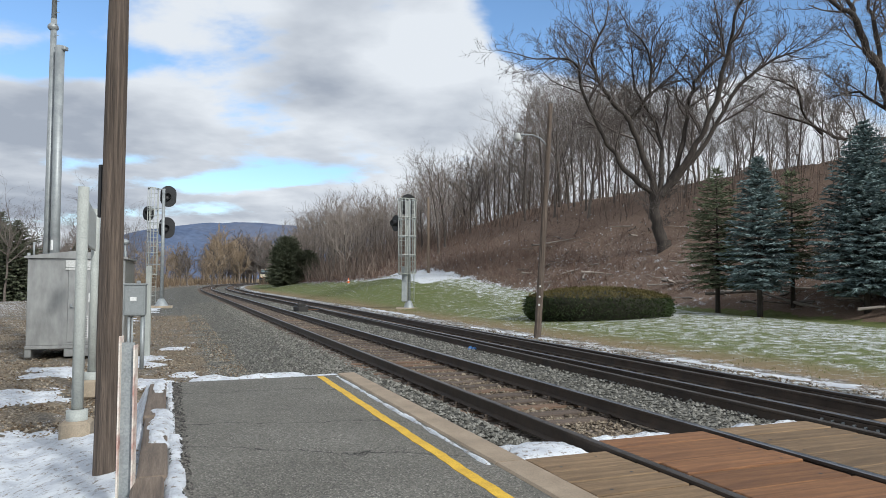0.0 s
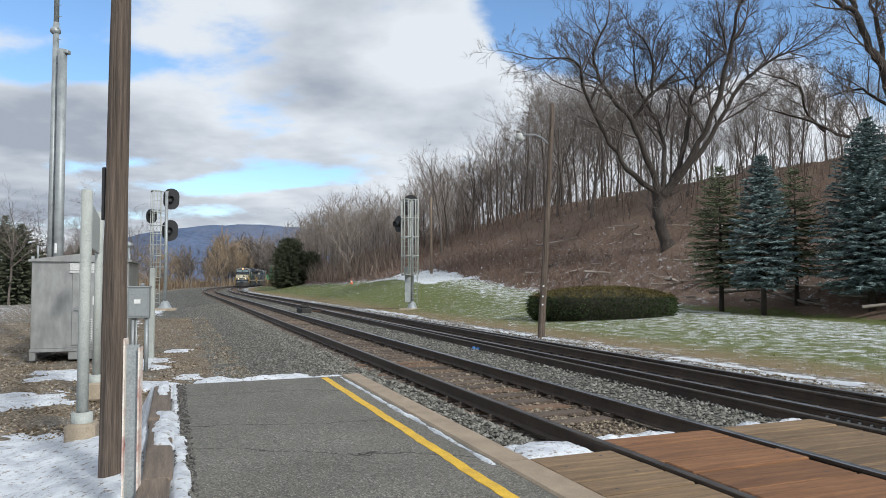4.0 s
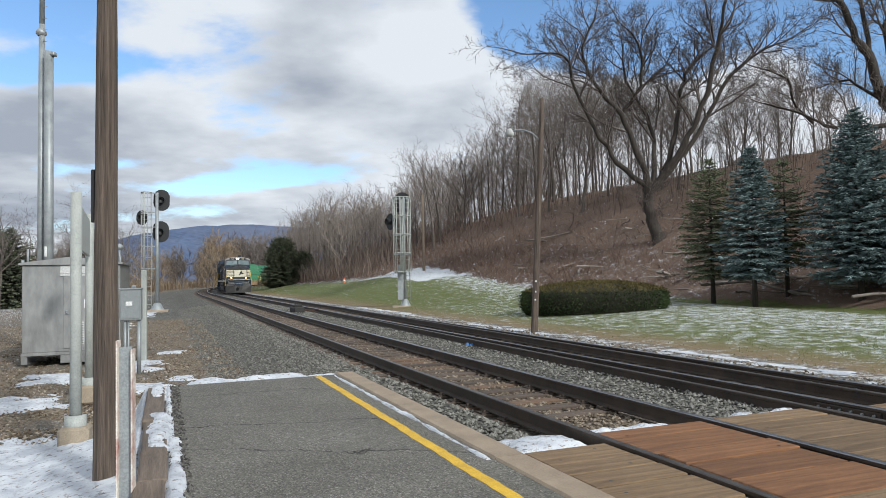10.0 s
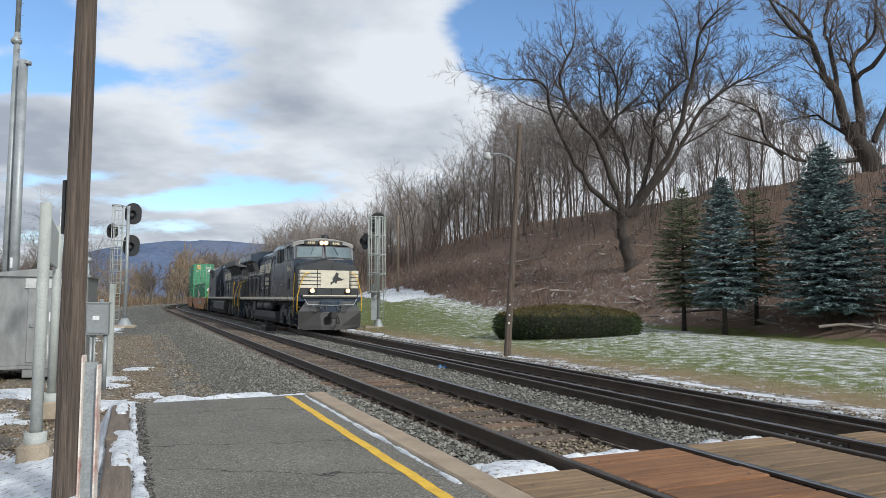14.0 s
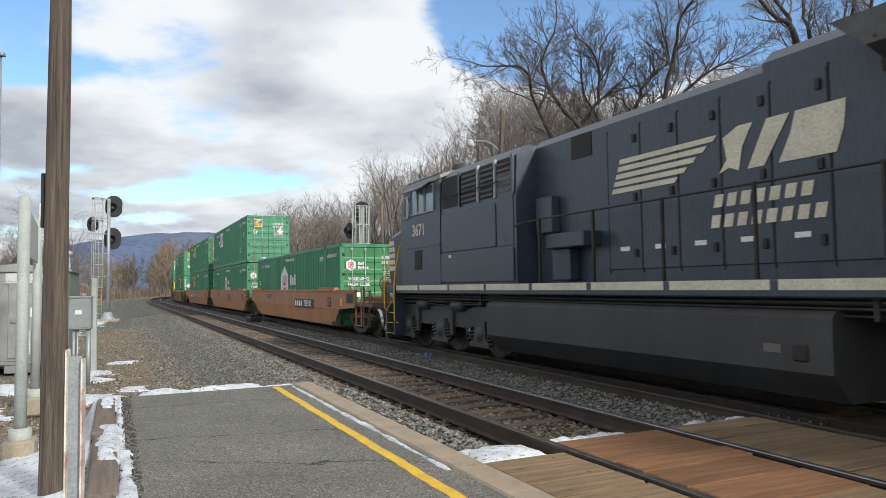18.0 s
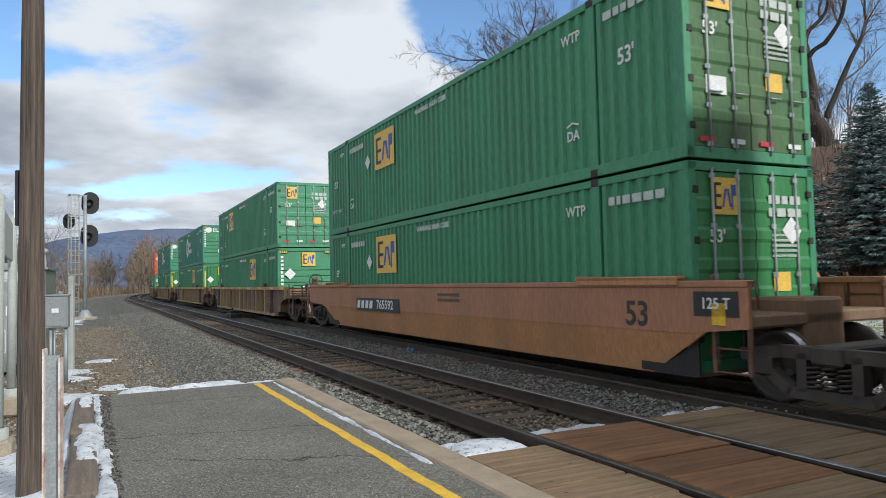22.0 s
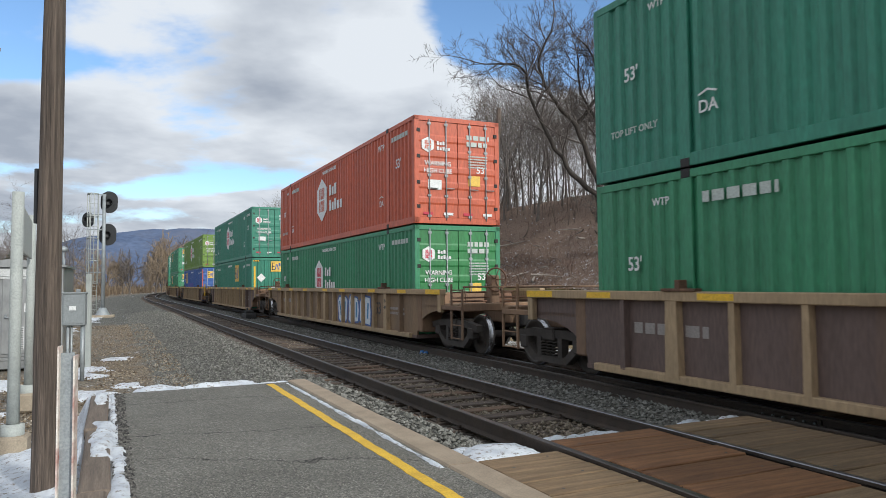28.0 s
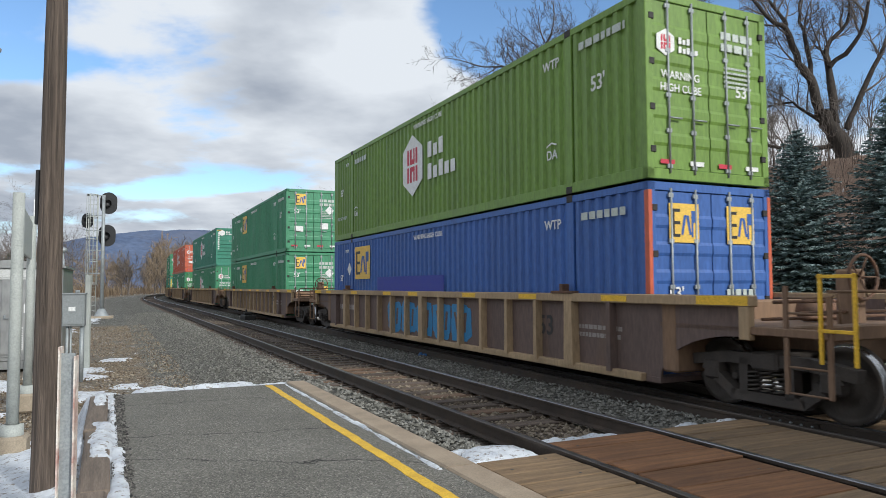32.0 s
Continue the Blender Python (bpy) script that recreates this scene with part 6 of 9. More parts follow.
def build_undergrowth():
    def on_bank(rng):
        s = rng.uniform(8, 130)
        n = float(np.interp(s, *FOOT)) + abs(rng.gauss(0, 7)) + (0.2 if s > 25 else 1.5)
        x, y, _ = line(s, n)
        return x, y, ground_at(s, n)
    v, f = stems(15000, 3, on_bank, 0.12, 0.75, 0.009, 1.7)
    stuff("brush", v, f, island_material("bramble stems", ((0.0, (0.06, 0.042, 0.034)), (0.45, (0.17, 0.112, 0.088)), (0.8, (0.26, 0.18, 0.14)), (1.0, (0.42, 0.34, 0.28)))), "tangled brown brush and brambles on the wooded bank", "brush")

    # crumbs of snow caught in the litter
    v, f = stones(2600, 33, on_bank, 0.025, 0.085)
    stuff("snow_crumbs", v, f, M_SNOW, "small crumbs of snow caught in the leaf litter", "snow")

    def bank_foot(rng):
        s = rng.uniform(30, 150)
        n = float(np.interp(s, *FOOT)) + rng.uniform(0.3, 5 if s < 52 else 15)
        x, y, _ = line(s, n)
        return x, y, ground_at(s, n)
    v, f = stems(2600, 4, bank_foot, 0.3, 1.7, 0.012, 0.8)
    stuff("brush", v, f, island_material("reddish saplings", ((0.0, (0.09, 0.055, 0.043)), (0.6, (0.20, 0.13, 0.10)), (1.0, (0.32, 0.24, 0.19)))), "reddish-brown saplings along the foot of the bank", "brush")

    def thicket(rng):
        s = rng.uniform(66, 160)
        n = float(np.interp(s, *FOOT)) + 0.5 + 13 * rng.random()
        x, y, _ = line(s, n)
        return x, y, ground_at(s, n)
    v, f = stems(2600, 44, thicket, 0.8, 3.6, 0.035, 0.35)
    stuff("brush", v, f, island_material("thicket stems", ((0.0, (0.12, 0.09, 0.075)), (0.6, (0.22, 0.17, 0.142)), (1.0, (0.33, 0.27, 0.225)))), "dense grey-brown thicket at the low end of the bank", "brush")

    def crest(rng):
        s = rng.uniform(6, 110)
        n = float(np.interp(s, *FOOT)) + 9 + 22 * rng.random()
        x, y, _ = line(s, n)
        return x, y, ground_at(s, n)
    v, f = stems(2000, 14, crest, 0.8, 4.5, 0.014, 0.22)
    stuff("saplings", v, f, island_material("grey saplings", ((0.0, (0.05, 0.038, 0.032)), (1.0, (0.19, 0.15, 0.125)))), "thin leafless saplings along the crest of the bank", "saplings")

    def far_flat(rng):
        while True:
            a, d = radians(rng.uniform(-40, -8)), rng.uniform(150, 280)
            if not near_track(math.sin(a) * d, math.cos(a) * d, 7):
                return math.sin(a) * d, math.cos(a) * d, -0.6
    v, f = stems(5500, 5, far_flat, 1.0, 4.6, 0.04, 0.3)
    stuff("brush", v, f, island_material("tan far brush", ((0.0, (0.10, 0.072, 0.05)), (0.6, (0.18, 0.132, 0.09)), (1.0, (0.34, 0.265, 0.175)))), "tan and brown scrub on the flat land beyond the bend", "brush")
    # fallen limbs at the foot of the bank
    rng = random.Random(8)
    for i in range(130):
        s = rng.uniform(7, 44) if i < 60 else rng.uniform(6, 27)
        n = float(np.interp(s, *FOOT)) + (rng.uniform(0.8, 9) if i < 60 else rng.uniform(0.6, 3.6))
        x, y, _ = line(s, n)
        sh = Shape()
        L = rng.uniform(0.8, 4.0)
        limb(sh, Vector((-L / 2, 0, 0.06)), Vector((1, 0, rng.uniform(0.0, 0.12))), L, rng.uniform(0.03, 0.09), 5, 6, rng, 0.0, 0.14, 0.4)
        ob = part("fallen_branch", sh, M_DEADWOOD, None, "", pose(x, y, ground_at(s, n) + 0.04, rng.uniform(-12, 12), rng.uniform(-8, 8), rng.uniform(0, 360)))
        tagged(ob, "fallen grey branch lying on the leafy bank", "branch", "fallen branches")

    # grass blades on the lawn
    rng = random.Random(12)
    v, f = [], []
    for _ in range(70000):
        s = rng.uniform(-2, 60) if rng.random() < 0.8 else rng.uniform(60, 110)
        n = rng.uniform(6.2, float(np.interp(s, *FOOT)) + 0.8)
        x, y, _ = line(s, n)
        z = ground_at(s, n)
        h, a, w = rng.uniform(0.015, 0.05), rng.uniform(0, 6.28), rng.uniform(0.004, 0.011)
        i = len(v)
        c, d = math.cos(a) * w, math.sin(a) * w
        lx, ly = rng.gauss(0, 0.03), rng.gauss(0, 0.03)
        v += [(x - c, y - d, z - 0.01), (x + c, y + d, z - 0.01), (x + lx, y + ly, z + h)]
        f.append((i, i + 1, i + 2))
    stuff("grass", v, f, island_material("short winter grass", ((0.0, (0.09, 0.11, 0.03)), (0.55, (0.14, 0.17, 0.05)), (0.75, (0.24, 0.205, 0.11)), (1.0, (0.33, 0.26, 0.16)))), "short green and straw-coloured winter lawn grass", "grass")


def build_hedge():
    m = at(5.3, 29.0, -0.12, 8)
    h = thing("hedge", m, "clipped oval evergreen hedge with a bronzed flat top", "hedge")
    rng = random.Random(6)
    AX, AY, HZ = 3.0, 1.8, 1.1
    # solid core, coloured near black for the shade deep in the foliage
    core = Shape()
    rows = []
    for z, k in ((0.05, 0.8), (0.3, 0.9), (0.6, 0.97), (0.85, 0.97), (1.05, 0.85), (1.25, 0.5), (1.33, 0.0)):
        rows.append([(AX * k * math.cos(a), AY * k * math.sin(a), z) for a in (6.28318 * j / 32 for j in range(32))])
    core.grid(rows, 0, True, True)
    part("shade_core", core, surface("dark hedge core for inner shade", (0.012, 0.013, 0.008), (0.03, 0.028, 0.016), 8, 1.0), h)
    side, top = Shape(), Shape()
    for _ in range(17000):
        a = rng.uniform(0, 6.28318)
        if rng.random() < 0.62:
            z = rng.uniform(0.06, HZ - 0.08)
            k = 1.0 + rng.gauss(0, 0.025) - 0.3 * max(0, 0.5 - z) ** 1.5 - 0.35 * max(0, z - 0.8) ** 1.4
            p = Vector((AX * k * math.cos(a), AY * k * math.sin(a), z))
            d = Vector((math.cos(a) + rng.gauss(0, 0.6), math.sin(a) + rng.gauss(0, 0.6), rng.gauss(0.1, 0.6)))
            sh = side
        else:
            q = math.sqrt(rng.random())
            p = Vector((AX * q * math.cos(a), AY * q * math.sin(a), 1.38 - 0.38 * q ** 2.2 + rng.gauss(0, 0.035)))
            d = Vector((rng.gauss(0, 0.7), rng.gauss(0, 0.7), 0.8))
            sh = top
        d.normalize()
        w = d.orthogonal().normalized()
        w.rotate(Matrix.Rotation(rng.uniform(0, 6.28), 3, d))
        L, ww = rng.uniform(0.04, 0.10), rng.uniform(0.011, 0.025)
        sh.face((p - d * 0.03, p + d * L * 0.5 - w * ww, p + d * L, p + d * L * 0.5 + w * ww))
    part("side_foliage", side, M_HEDGE, h)["kind"] = "stuff"
    part("top_foliage", top, M_HEDGE_TOP, h, "bronzed clipped top")["kind"] = "stuff"


build_conifers()
build_big_trees()
build_woods()
build_undergrowth()
build_hedge()
# ---- the train: two engines, well cars and containers ----
SPEED, NOSE = 14.177, 225.67          # metres a second, and where the front is at the start
M_GREEN = paint("container green", (0.046, 0.235, 0.116), 0.5, (0.06, 0.125, 0.08), 0.3)
M_GREEN2 = paint("container green faded", (0.058, 0.25, 0.13), 0.55, (0.075, 0.14, 0.088), 0.33)
M_TEAL = paint("container blue-green", (0.038, 0.215, 0.143), 0.5, (0.045, 0.10, 0.07), 0.28)
M_BRIGHTGREEN = paint("container end green", (0.035, 0.20, 0.062), 0.5, (0.05, 0.09, 0.04), 0.3)
M_LIME = paint("container lime green", (0.150, 0.260, 0.045), 0.5, (0.10, 0.14, 0.04), 0.3)
M_DULLGREEN = paint("streaked dull green", (0.062, 0.15, 0.055), 0.55, (0.10, 0.11, 0.06), 0.4)
M_ORED = paint("container orange-red", (0.50, 0.105, 0.05), 0.5, (0.26, 0.06, 0.04), 0.3)
M_BLUE = paint("container blue", (0.042, 0.115, 0.36), 0.5, (0.03, 0.06, 0.16), 0.3)
M_BLUEPATCH = flat_paint("fresh blue paint", (0.02, 0.035, 0.30))
M_CARBROWN = paint("well car brown", (0.36, 0.172, 0.092), 0.6, (0.24, 0.115, 0.068), 0.35)
M_CARBROWN_LOW = paint("lighter car brown", (0.45, 0.225, 0.10), 0.65, (0.33, 0.165, 0.08), 0.4)
M_CARGRIME = paint("grimy purple-brown steel", (0.13, 0.09, 0.078), 0.7, (0.21, 0.125, 0.07), 0.36)
M_CARDUST = paint("tan dusted steel", (0.25, 0.165, 0.095), 0.75, (0.13, 0.09, 0.065), 0.45)
M_CARRUST = paint("rusty brown steel", (0.19, 0.118, 0.074), 0.75, (0.28, 0.165, 0.085), 0.4)
M_CARTAN = paint("dirty tan steel", (0.37, 0.265, 0.155), 0.7, (0.17, 0.115, 0.07), 0.36)
M_LOGOYELLOW = flat_paint("logo yellow", (0.74, 0.48, 0.08))
M_LOGOBLUE = flat_paint("logo blue", (0.03, 0.10, 0.34))
M_LOGORED = flat_paint("logo red", (0.50, 0.03, 0.06))
M_NAVY = surface("engine navy-black paint", (0.018, 0.030, 0.048), (0.030, 0.046, 0.070), 0.9, 0.24, 0.0, (0.05, 0.058, 0.066), 0.25, 20, 0.03, 0.003, (1, 1, 0.3))
M_ENGDUST = surface("faded engine navy", (0.028, 0.040, 0.058), (0.045, 0.060, 0.083), 0.9, 0.38, 0.0, (0.075, 0.08, 0.084), 0.28, 20, 0.03, 0.003, (1, 1, 0.3))
M_TANK = surface("dusty grey-black underframe", (0.026, 0.028, 0.031), (0.048, 0.050, 0.053), 1.4, 0.55, 0.0, (0.075, 0.07, 0.062), 0.3, 22, 0.05, 0.004, (1, 1, 0.5))
M_BROW = surface("dust-grey cab roof", (0.24, 0.235, 0.22), (0.34, 0.33, 0.31), 2.0, 0.6)
M_ENGBLACK = surface("engine nose black", (0.016, 0.018, 0.021), (0.028, 0.031, 0.035), 1.0, 0.4, 0.0, (0.05, 0.048, 0.044), 0.25)
M_PLOUGH = surface("scoured plough steel", (0.014, 0.014, 0.014), (0.03, 0.028, 0.026), 1.4, 0.6, 0.1, (0.06, 0.053, 0.045), 0.33, 22, 0.05)
M_STRIPEOLD = flat_paint("worn ghost stripe", (0.13, 0.125, 0.115))
M_STEPEDGE = surface("worn yellow edge", (0.34, 0.26, 0.10), (0.5, 0.37, 0.12), 6, 0.7, 0, (0.16, 0.13, 0.09), 0.4)
M_NUMBER = flat_paint("cream number paint", (0.66, 0.56, 0.36))
M_ENGGREY = surface("dusty engine black", (0.052, 0.054, 0.057), (0.082, 0.083, 0.083), 1.2, 0.55, 0.0, (0.11, 0.098, 0.082), 0.36, 20, 0.04, 0.003, (1, 1, 0.4))
M_ENGWHITE = surface("dirty cream stripe", (0.50, 0.46, 0.36), (0.66, 0.62, 0.50), 2.0, 0.6, 0, (0.3, 0.27, 0.21), 0.3, 30, 0.03)
M_MESHBLACK = flat_paint("black intake screen", (0.008, 0.009, 0.01), 0.7)
M_WHEEL = surface("wheel steel", (0.05, 0.043, 0.038), (0.10, 0.085, 0.072), 3, 0.6, 0.4, (0.03, 0.025, 0.02), 0.35)
M_TREAD = surface("polished wheel tread", (0.40, 0.40, 0.41), (0.55, 0.55, 0.56), 3, 0.25, 0.9)
M_TRUCK = surface("truck casting", (0.045, 0.038, 0.034), (0.085, 0.072, 0.062), 3, 0.75, 0.2, (0.12, 0.085, 0.06), 0.3)
M_MARKRED = flat_paint("faded maroon mark", (0.30, 0.07, 0.05))
M_CODEPALE = flat_paint("faded white stencil", (0.48, 0.53, 0.49))
M_CARCODE = flat_paint("worn grey stencil", (0.3, 0.27, 0.25))
M_STENCIL = flat_paint("faded black stencil", (0.032, 0.032, 0.034))
M_GRAF_BLUE, M_GRAF_PALE, M_GRAF_DEEP = flat_paint("graffiti blue", (0.04, 0.22, 0.45)), flat_paint("graffiti pale", (0.62, 0.68, 0.75)), flat_paint("graffiti deep blue", (0.05, 0.11, 0.32))
M_LAMP = glow("lit headlight", (1.0, 0.62, 0.30), 2.4)


def glass_material():
    m, nt, b = nodes_of("cab glass", 0.06, 0.0, 0.8)
    t = tex(nt, "noise", 1.5)
    # the sky's reflection is put into the base colour as a pale blue-green
    nt.links.new(ramp_of(nt, t.outputs["Fac"], ((0.3, (0.10, 0.14, 0.155)), (0.7, (0.17, 0.22, 0.235)))), b.inputs["Base Color"])
    return m


M_GLASS = glass_material()

SIDE_L = Matrix(((0, 0, -1, 0), (-1, 0, 0, 0), (0, 1, 0, 0), (0, 0, 0, 1)))    # writing on the side that faces the platform
SIDE_R = Matrix(((0, 0, 1, 0), (1, 0, 0, 0), (0, 1, 0, 0), (0, 0, 0, 1)))
END_F = Matrix(((1, 0, 0, 0), (0, 0, -1, 0), (0, 1, 0, 0), (0, 0, 0, 1)))      # on a front end
TEXTS = {}


def text_mesh(words, size, mat):
    key = (words, size, mat.name)
    if key not in TEXTS:
        me = LETTERS[words, size].copy()
        me.materials.clear()
        me.materials.append(mat)
        me.name = "lettering"
        TEXTS[key] = me
    return TEXTS[key]


def letter(parent, words, size, mat, m, squeeze=1.0):
    return part("lettering", text_mesh(words, size, mat), None, parent, "", m @ Matrix.Diagonal((squeeze, 1, 1, 1)))


def bars(rows, w, h, gap, rng, sh=None, x=0.0, y=0.0, t=0.004):
    """Unreadable writing: rows of short plain bars."""
    sh = sh or Shape()
    for r in range(rows):
        q = x - w / 2
        while q < x + w / 2 - 0.03:
            L = min(rng.uniform(0.4, 1.0) * h * 1.6, x + w / 2 - q)
            sh.box(q, q + L, y - r * (h + gap) - h / 2, y - r * (h + gap) + h / 2, 0, t)
            q += L + h * 0.35
    return sh


def bar_part(name, shape, mat, parent, m, label=""):
    part(name, shape, mat, parent, label, m)["kind"] = "stuff"


# --- wheels and trucks ---
def wheelset_mesh(r):
    sh = Shape()
    for sx in (-1, 1):
        c = sx * 0.752
        prof = ((0.09, c + sx * 0.075), (0.16, c + sx * 0.075), (0.17, c + sx * 0.03), (r - 0.09, c + sx * 0.02), (r - 0.07, c + sx * 0.065), (r - 0.005, c + sx * 0.065))
        sh.lathe(prof, "x", (0, 0, 0), 26, 0)
        sh.lathe(((r - 0.005, c + sx * 0.065), (r, c + sx * 0.055), (r, c - sx * 0.03)), "x", (0, 0, 0), 26, 1)
        sh.lathe(((r, c - sx * 0.03), (r + 0.027, c - sx * 0.04), (r + 0.025, c - sx * 0.065), (r - 0.08, c - sx * 0.06), (0.1, c - sx * 0.05)), "x", (0, 0, 0), 26, 0)
        for k in range(3):
            a = k * 2.0944
            sh.tube((c + sx * 0.03, 0.25 * math.cos(a), 0.25 * math.sin(a)), (c + sx * 0.04, 0.25 * math.cos(a), 0.25 * math.sin(a)), 0.05, None, 10, 0)
    sh.tube((-0.95, 0, 0), (0.95, 0, 0), 0.085, None, 12)
    for sx in (-1, 1):
        sh.lathe(((0.1, 0.0), (0.115, 0.03), (0.115, 0.11), (0.08, 0.14), (0.0, 0.14)), "x", (sx * 0.95 if sx > 0 else -1.09, 0, 0), 12)
    return sh.mesh("wheelset", M_WHEEL, M_TREAD)


WHEEL_R = 0.457
WHEELSET = wheelset_mesh(WHEEL_R)
ENGINE_R = 0.52
ENGINE_WHEELSET = wheelset_mesh(ENGINE_R)
SPINNING = []


def side_frame_mesh():
    sh = Shape()
    out = ((-1.18, 0.50), (-1.18, 0.66), (-0.62, 0.74), (0.62, 0.74), (1.18, 0.66), (1.18, 0.50), (0.98, 0.50), (0.55, 0.17), (-0.55, 0.17), (-0.98, 0.50))
    # outline with two openings, as bars
    def bar(a, b, w):
        d = Vector((b[0] - a[0], b[1] - a[1])).normalized()
        n = Vector((-d.y, d.x)) * w / 2
        sh.prism([(a[0] + n.x, a[1] + n.y), (a[0] - n.x, a[1] - n.y), (b[0] - n.x, b[1] - n.y), (b[0] + n.x, b[1] + n.y)], "x", -0.075, 0.075)
    bar((-1.2, 0.6), (-0.6, 0.68), 0.15)
    bar((-0.62, 0.68), (0.62, 0.68), 0.15)
    bar((0.6, 0.68), (1.2, 0.6), 0.15)
    bar((-1.0, 0.56), (-0.5, 0.2), 0.14)
    bar((1.0, 0.56), (0.5, 0.2), 0.14)
    bar((-0.55, 0.2), (0.55, 0.2), 0.13)
    bar((-0.34, 0.22), (-0.34, 0.68), 0.13)
    bar((0.34, 0.22), (0.34, 0.68), 0.13)
    for sy in (-1, 1):
        sh.box(-0.1, 0.1, sy * 0.875 - 0.13, sy * 0.875 + 0.13, 0.36, 0.62, 0, 0.03)
    return sh.mesh("side_frame", M_TRUCK)


SIDE_FRAME = side_frame_mesh()


def spring_mesh():
    sh = Shape()
    for k in range(3):
        y = (k - 1) * 0.19
        pts = [(0.08 * math.cos(a), y + 0.08 * math.sin(a), 0.27 + 0.28 * a / 31.4) for a in np.arange(0, 31.4, 0.7)]
        sh.path(pts, 0.016, 4)
    return sh.mesh("spring", M_TRUCK)


SPRINGS = spring_mesh()


def bolster_mesh():
    sh = Shape()
    sh.box(-1.12, 1.12, -0.2, 0.2, 0.55, 0.78, 0, 0.03)
    for sy in (-0.6, 0.6):
        sh.tube((-0.95, sy, 0.42), (0.95, sy, 0.42), 0.05, None, 8)
    return sh.mesh("truck", M_TRUCK)


BOLSTER = bolster_mesh()


def add_wheelset(parent, mesh, y, r):
    w = part("wheelset", mesh, None, parent, "", pose(0, y, r))
    SPINNING.append((w, y, r))
    return w


def add_truck(car, y):
    t = part("truck", BOLSTER, None, car, "", pose(0, y, 0))
    for sx in (-1, 1):
        part("side_frame", SIDE_FRAME, None, t, "", pose(sx * 1.0, 0, 0))
        part("spring", SPRINGS, None, t, "", pose(sx * 1.03, 0, 0))
    for dy in (-0.88, 0.88):
        add_wheelset(t, WHEELSET, dy, WHEEL_R)
    return t


# --- containers ---
CL, CW, CH = 16.15, 1.295, 2.896


def corrugated_sides():
    sh = Shape()
    for sx in (-1, 1):
        cols = []
        y = 0.12
        while y < CL - 0.12 - 0.27:
            for dy, dx in ((0.0, 0.0), (0.085, 0.0), (0.125, 0.05), (0.225, 0.05), (0.265, 0.0)):
                if not cols or cols[-1][0] < y + dy - 1e-6:
                    cols.append((y + dy, dx))
            y += 0.27
        cols.append((CL - 0.12, 0.0))
        sh.grid([[(sx * (CW - 0.012 - dx), yy, z) for yy, dx in cols] for z in (0.17, CH - 0.11)], 0)
    # roof with shallow ribs
    rows = []
    y = 0.05
    while y < CL - 0.05:
        for dy, dz in ((0, 0.0), (0.2, 0.0), (0.25, -0.02), (0.45, -0.02)):
            rows.append([(-CW + 0.04, min(y + dy, CL - 0.05), CH - 0.012 + dz), (CW - 0.04, min(y + dy, CL - 0.05), CH - 0.012 + dz)])
        y += 0.5
    sh.grid(rows, 0)
    sh.box(-CW + 0.05, CW - 0.05, 0.05, CL - 0.05, 0.1, 0.17)
    return sh.mesh("body", M_GREEN)


def container_frame():
    sh = Shape()
    for sx in (-1, 1):
        x0, x1 = sorted((sx * CW, sx * (CW - 0.07)))
        sh.box(x0, x1, 0, CL, CH - 0.12, CH, 0, 0.008)
        sh.box(x0, x1, 0, CL, 0.0, 0.18, 0, 0.008)
        for y in (0.0, CL - 0.12):
            xx0, xx1 = sorted((sx * CW, sx * (CW - 0.14)))
            sh.box(xx0, xx1, y, y + 0.12, 0.0, CH, 0, 0.01)
        for y in (1.98, CL - 1.98):
            xx0, xx1 = sorted((sx * (CW + 0.004), sx * (CW - 0.05)))
            sh.box(xx0, xx1, y - 0.1, y + 0.1, 0.0, CH, 0, 0.008)
            for z in (-0.012, CH - 0.118):
                xx0, xx1 = sorted((sx * (CW + 0.012), sx * (CW - 0.1)))
                sh.box(xx0, xx1, y - 0.09, y + 0.09, z, z + 0.13, 1, 0.01)
    for y in (0.0, CL - 0.1):
        sh.box(-CW, CW, y, y + 0.1, CH - 0.13, CH, 0, 0.008)
        sh.box(-CW, CW, y, y + 0.1, 0.0, 0.16, 0, 0.008)
    return sh.mesh("frame", M_GREEN, M_DARKSTEEL)


def door_mesh(sx):
    """One of the two end doors, a swaged sheet."""
    sh = Shape()
    x0, x1 = (-CW + 0.13, -0.012) if sx < 0 else (0.012, CW - 0.13)
    rows = [(0.17, 0.06), (0.17, 0.025)]
    for z in np.linspace(0.62, 2.3, 5):
        rows += [(z - 0.11, 0.025), (z - 0.06, 0.006), (z + 0.06, 0.006), (z + 0.11, 0.025)]
    rows += [(CH - 0.14, 0.025), (CH - 0.14, 0.06)]
    sh.grid([[(x0, 0.06, z), (x0, d, z), (x0 + 0.04, d, z), (x1 - 0.04, d, z), (x1, d, z), (x1, 0.06, z)] for z, d in rows])
    return sh.mesh("door", M_GREEN)


def hinge_mesh():
    sh = Shape()
    sh.box(-0.05, 0.05, -0.012, 0.03, -0.05, 0.05, 0, 0.006)
    return sh.mesh("hinge", M_DARKSTEEL)


def lock_rod():
    sh = Shape()
    sh.tube((0, -0.012, 0.1), (0, -0.012, CH - 0.09), 0.018, None, 8)
    for z in (0.2, 0.75, 1.3, 2.0, CH - 0.2):
        sh.box(-0.05, 0.05, -0.02, 0.012, z - 0.035, z + 0.035, 0, 0.006)
    sh.tube((0, -0.03, 0.95), (0.24, -0.04, 0.95), 0.014, None, 6)
    return sh.mesh("lock_rod", M_GALV)


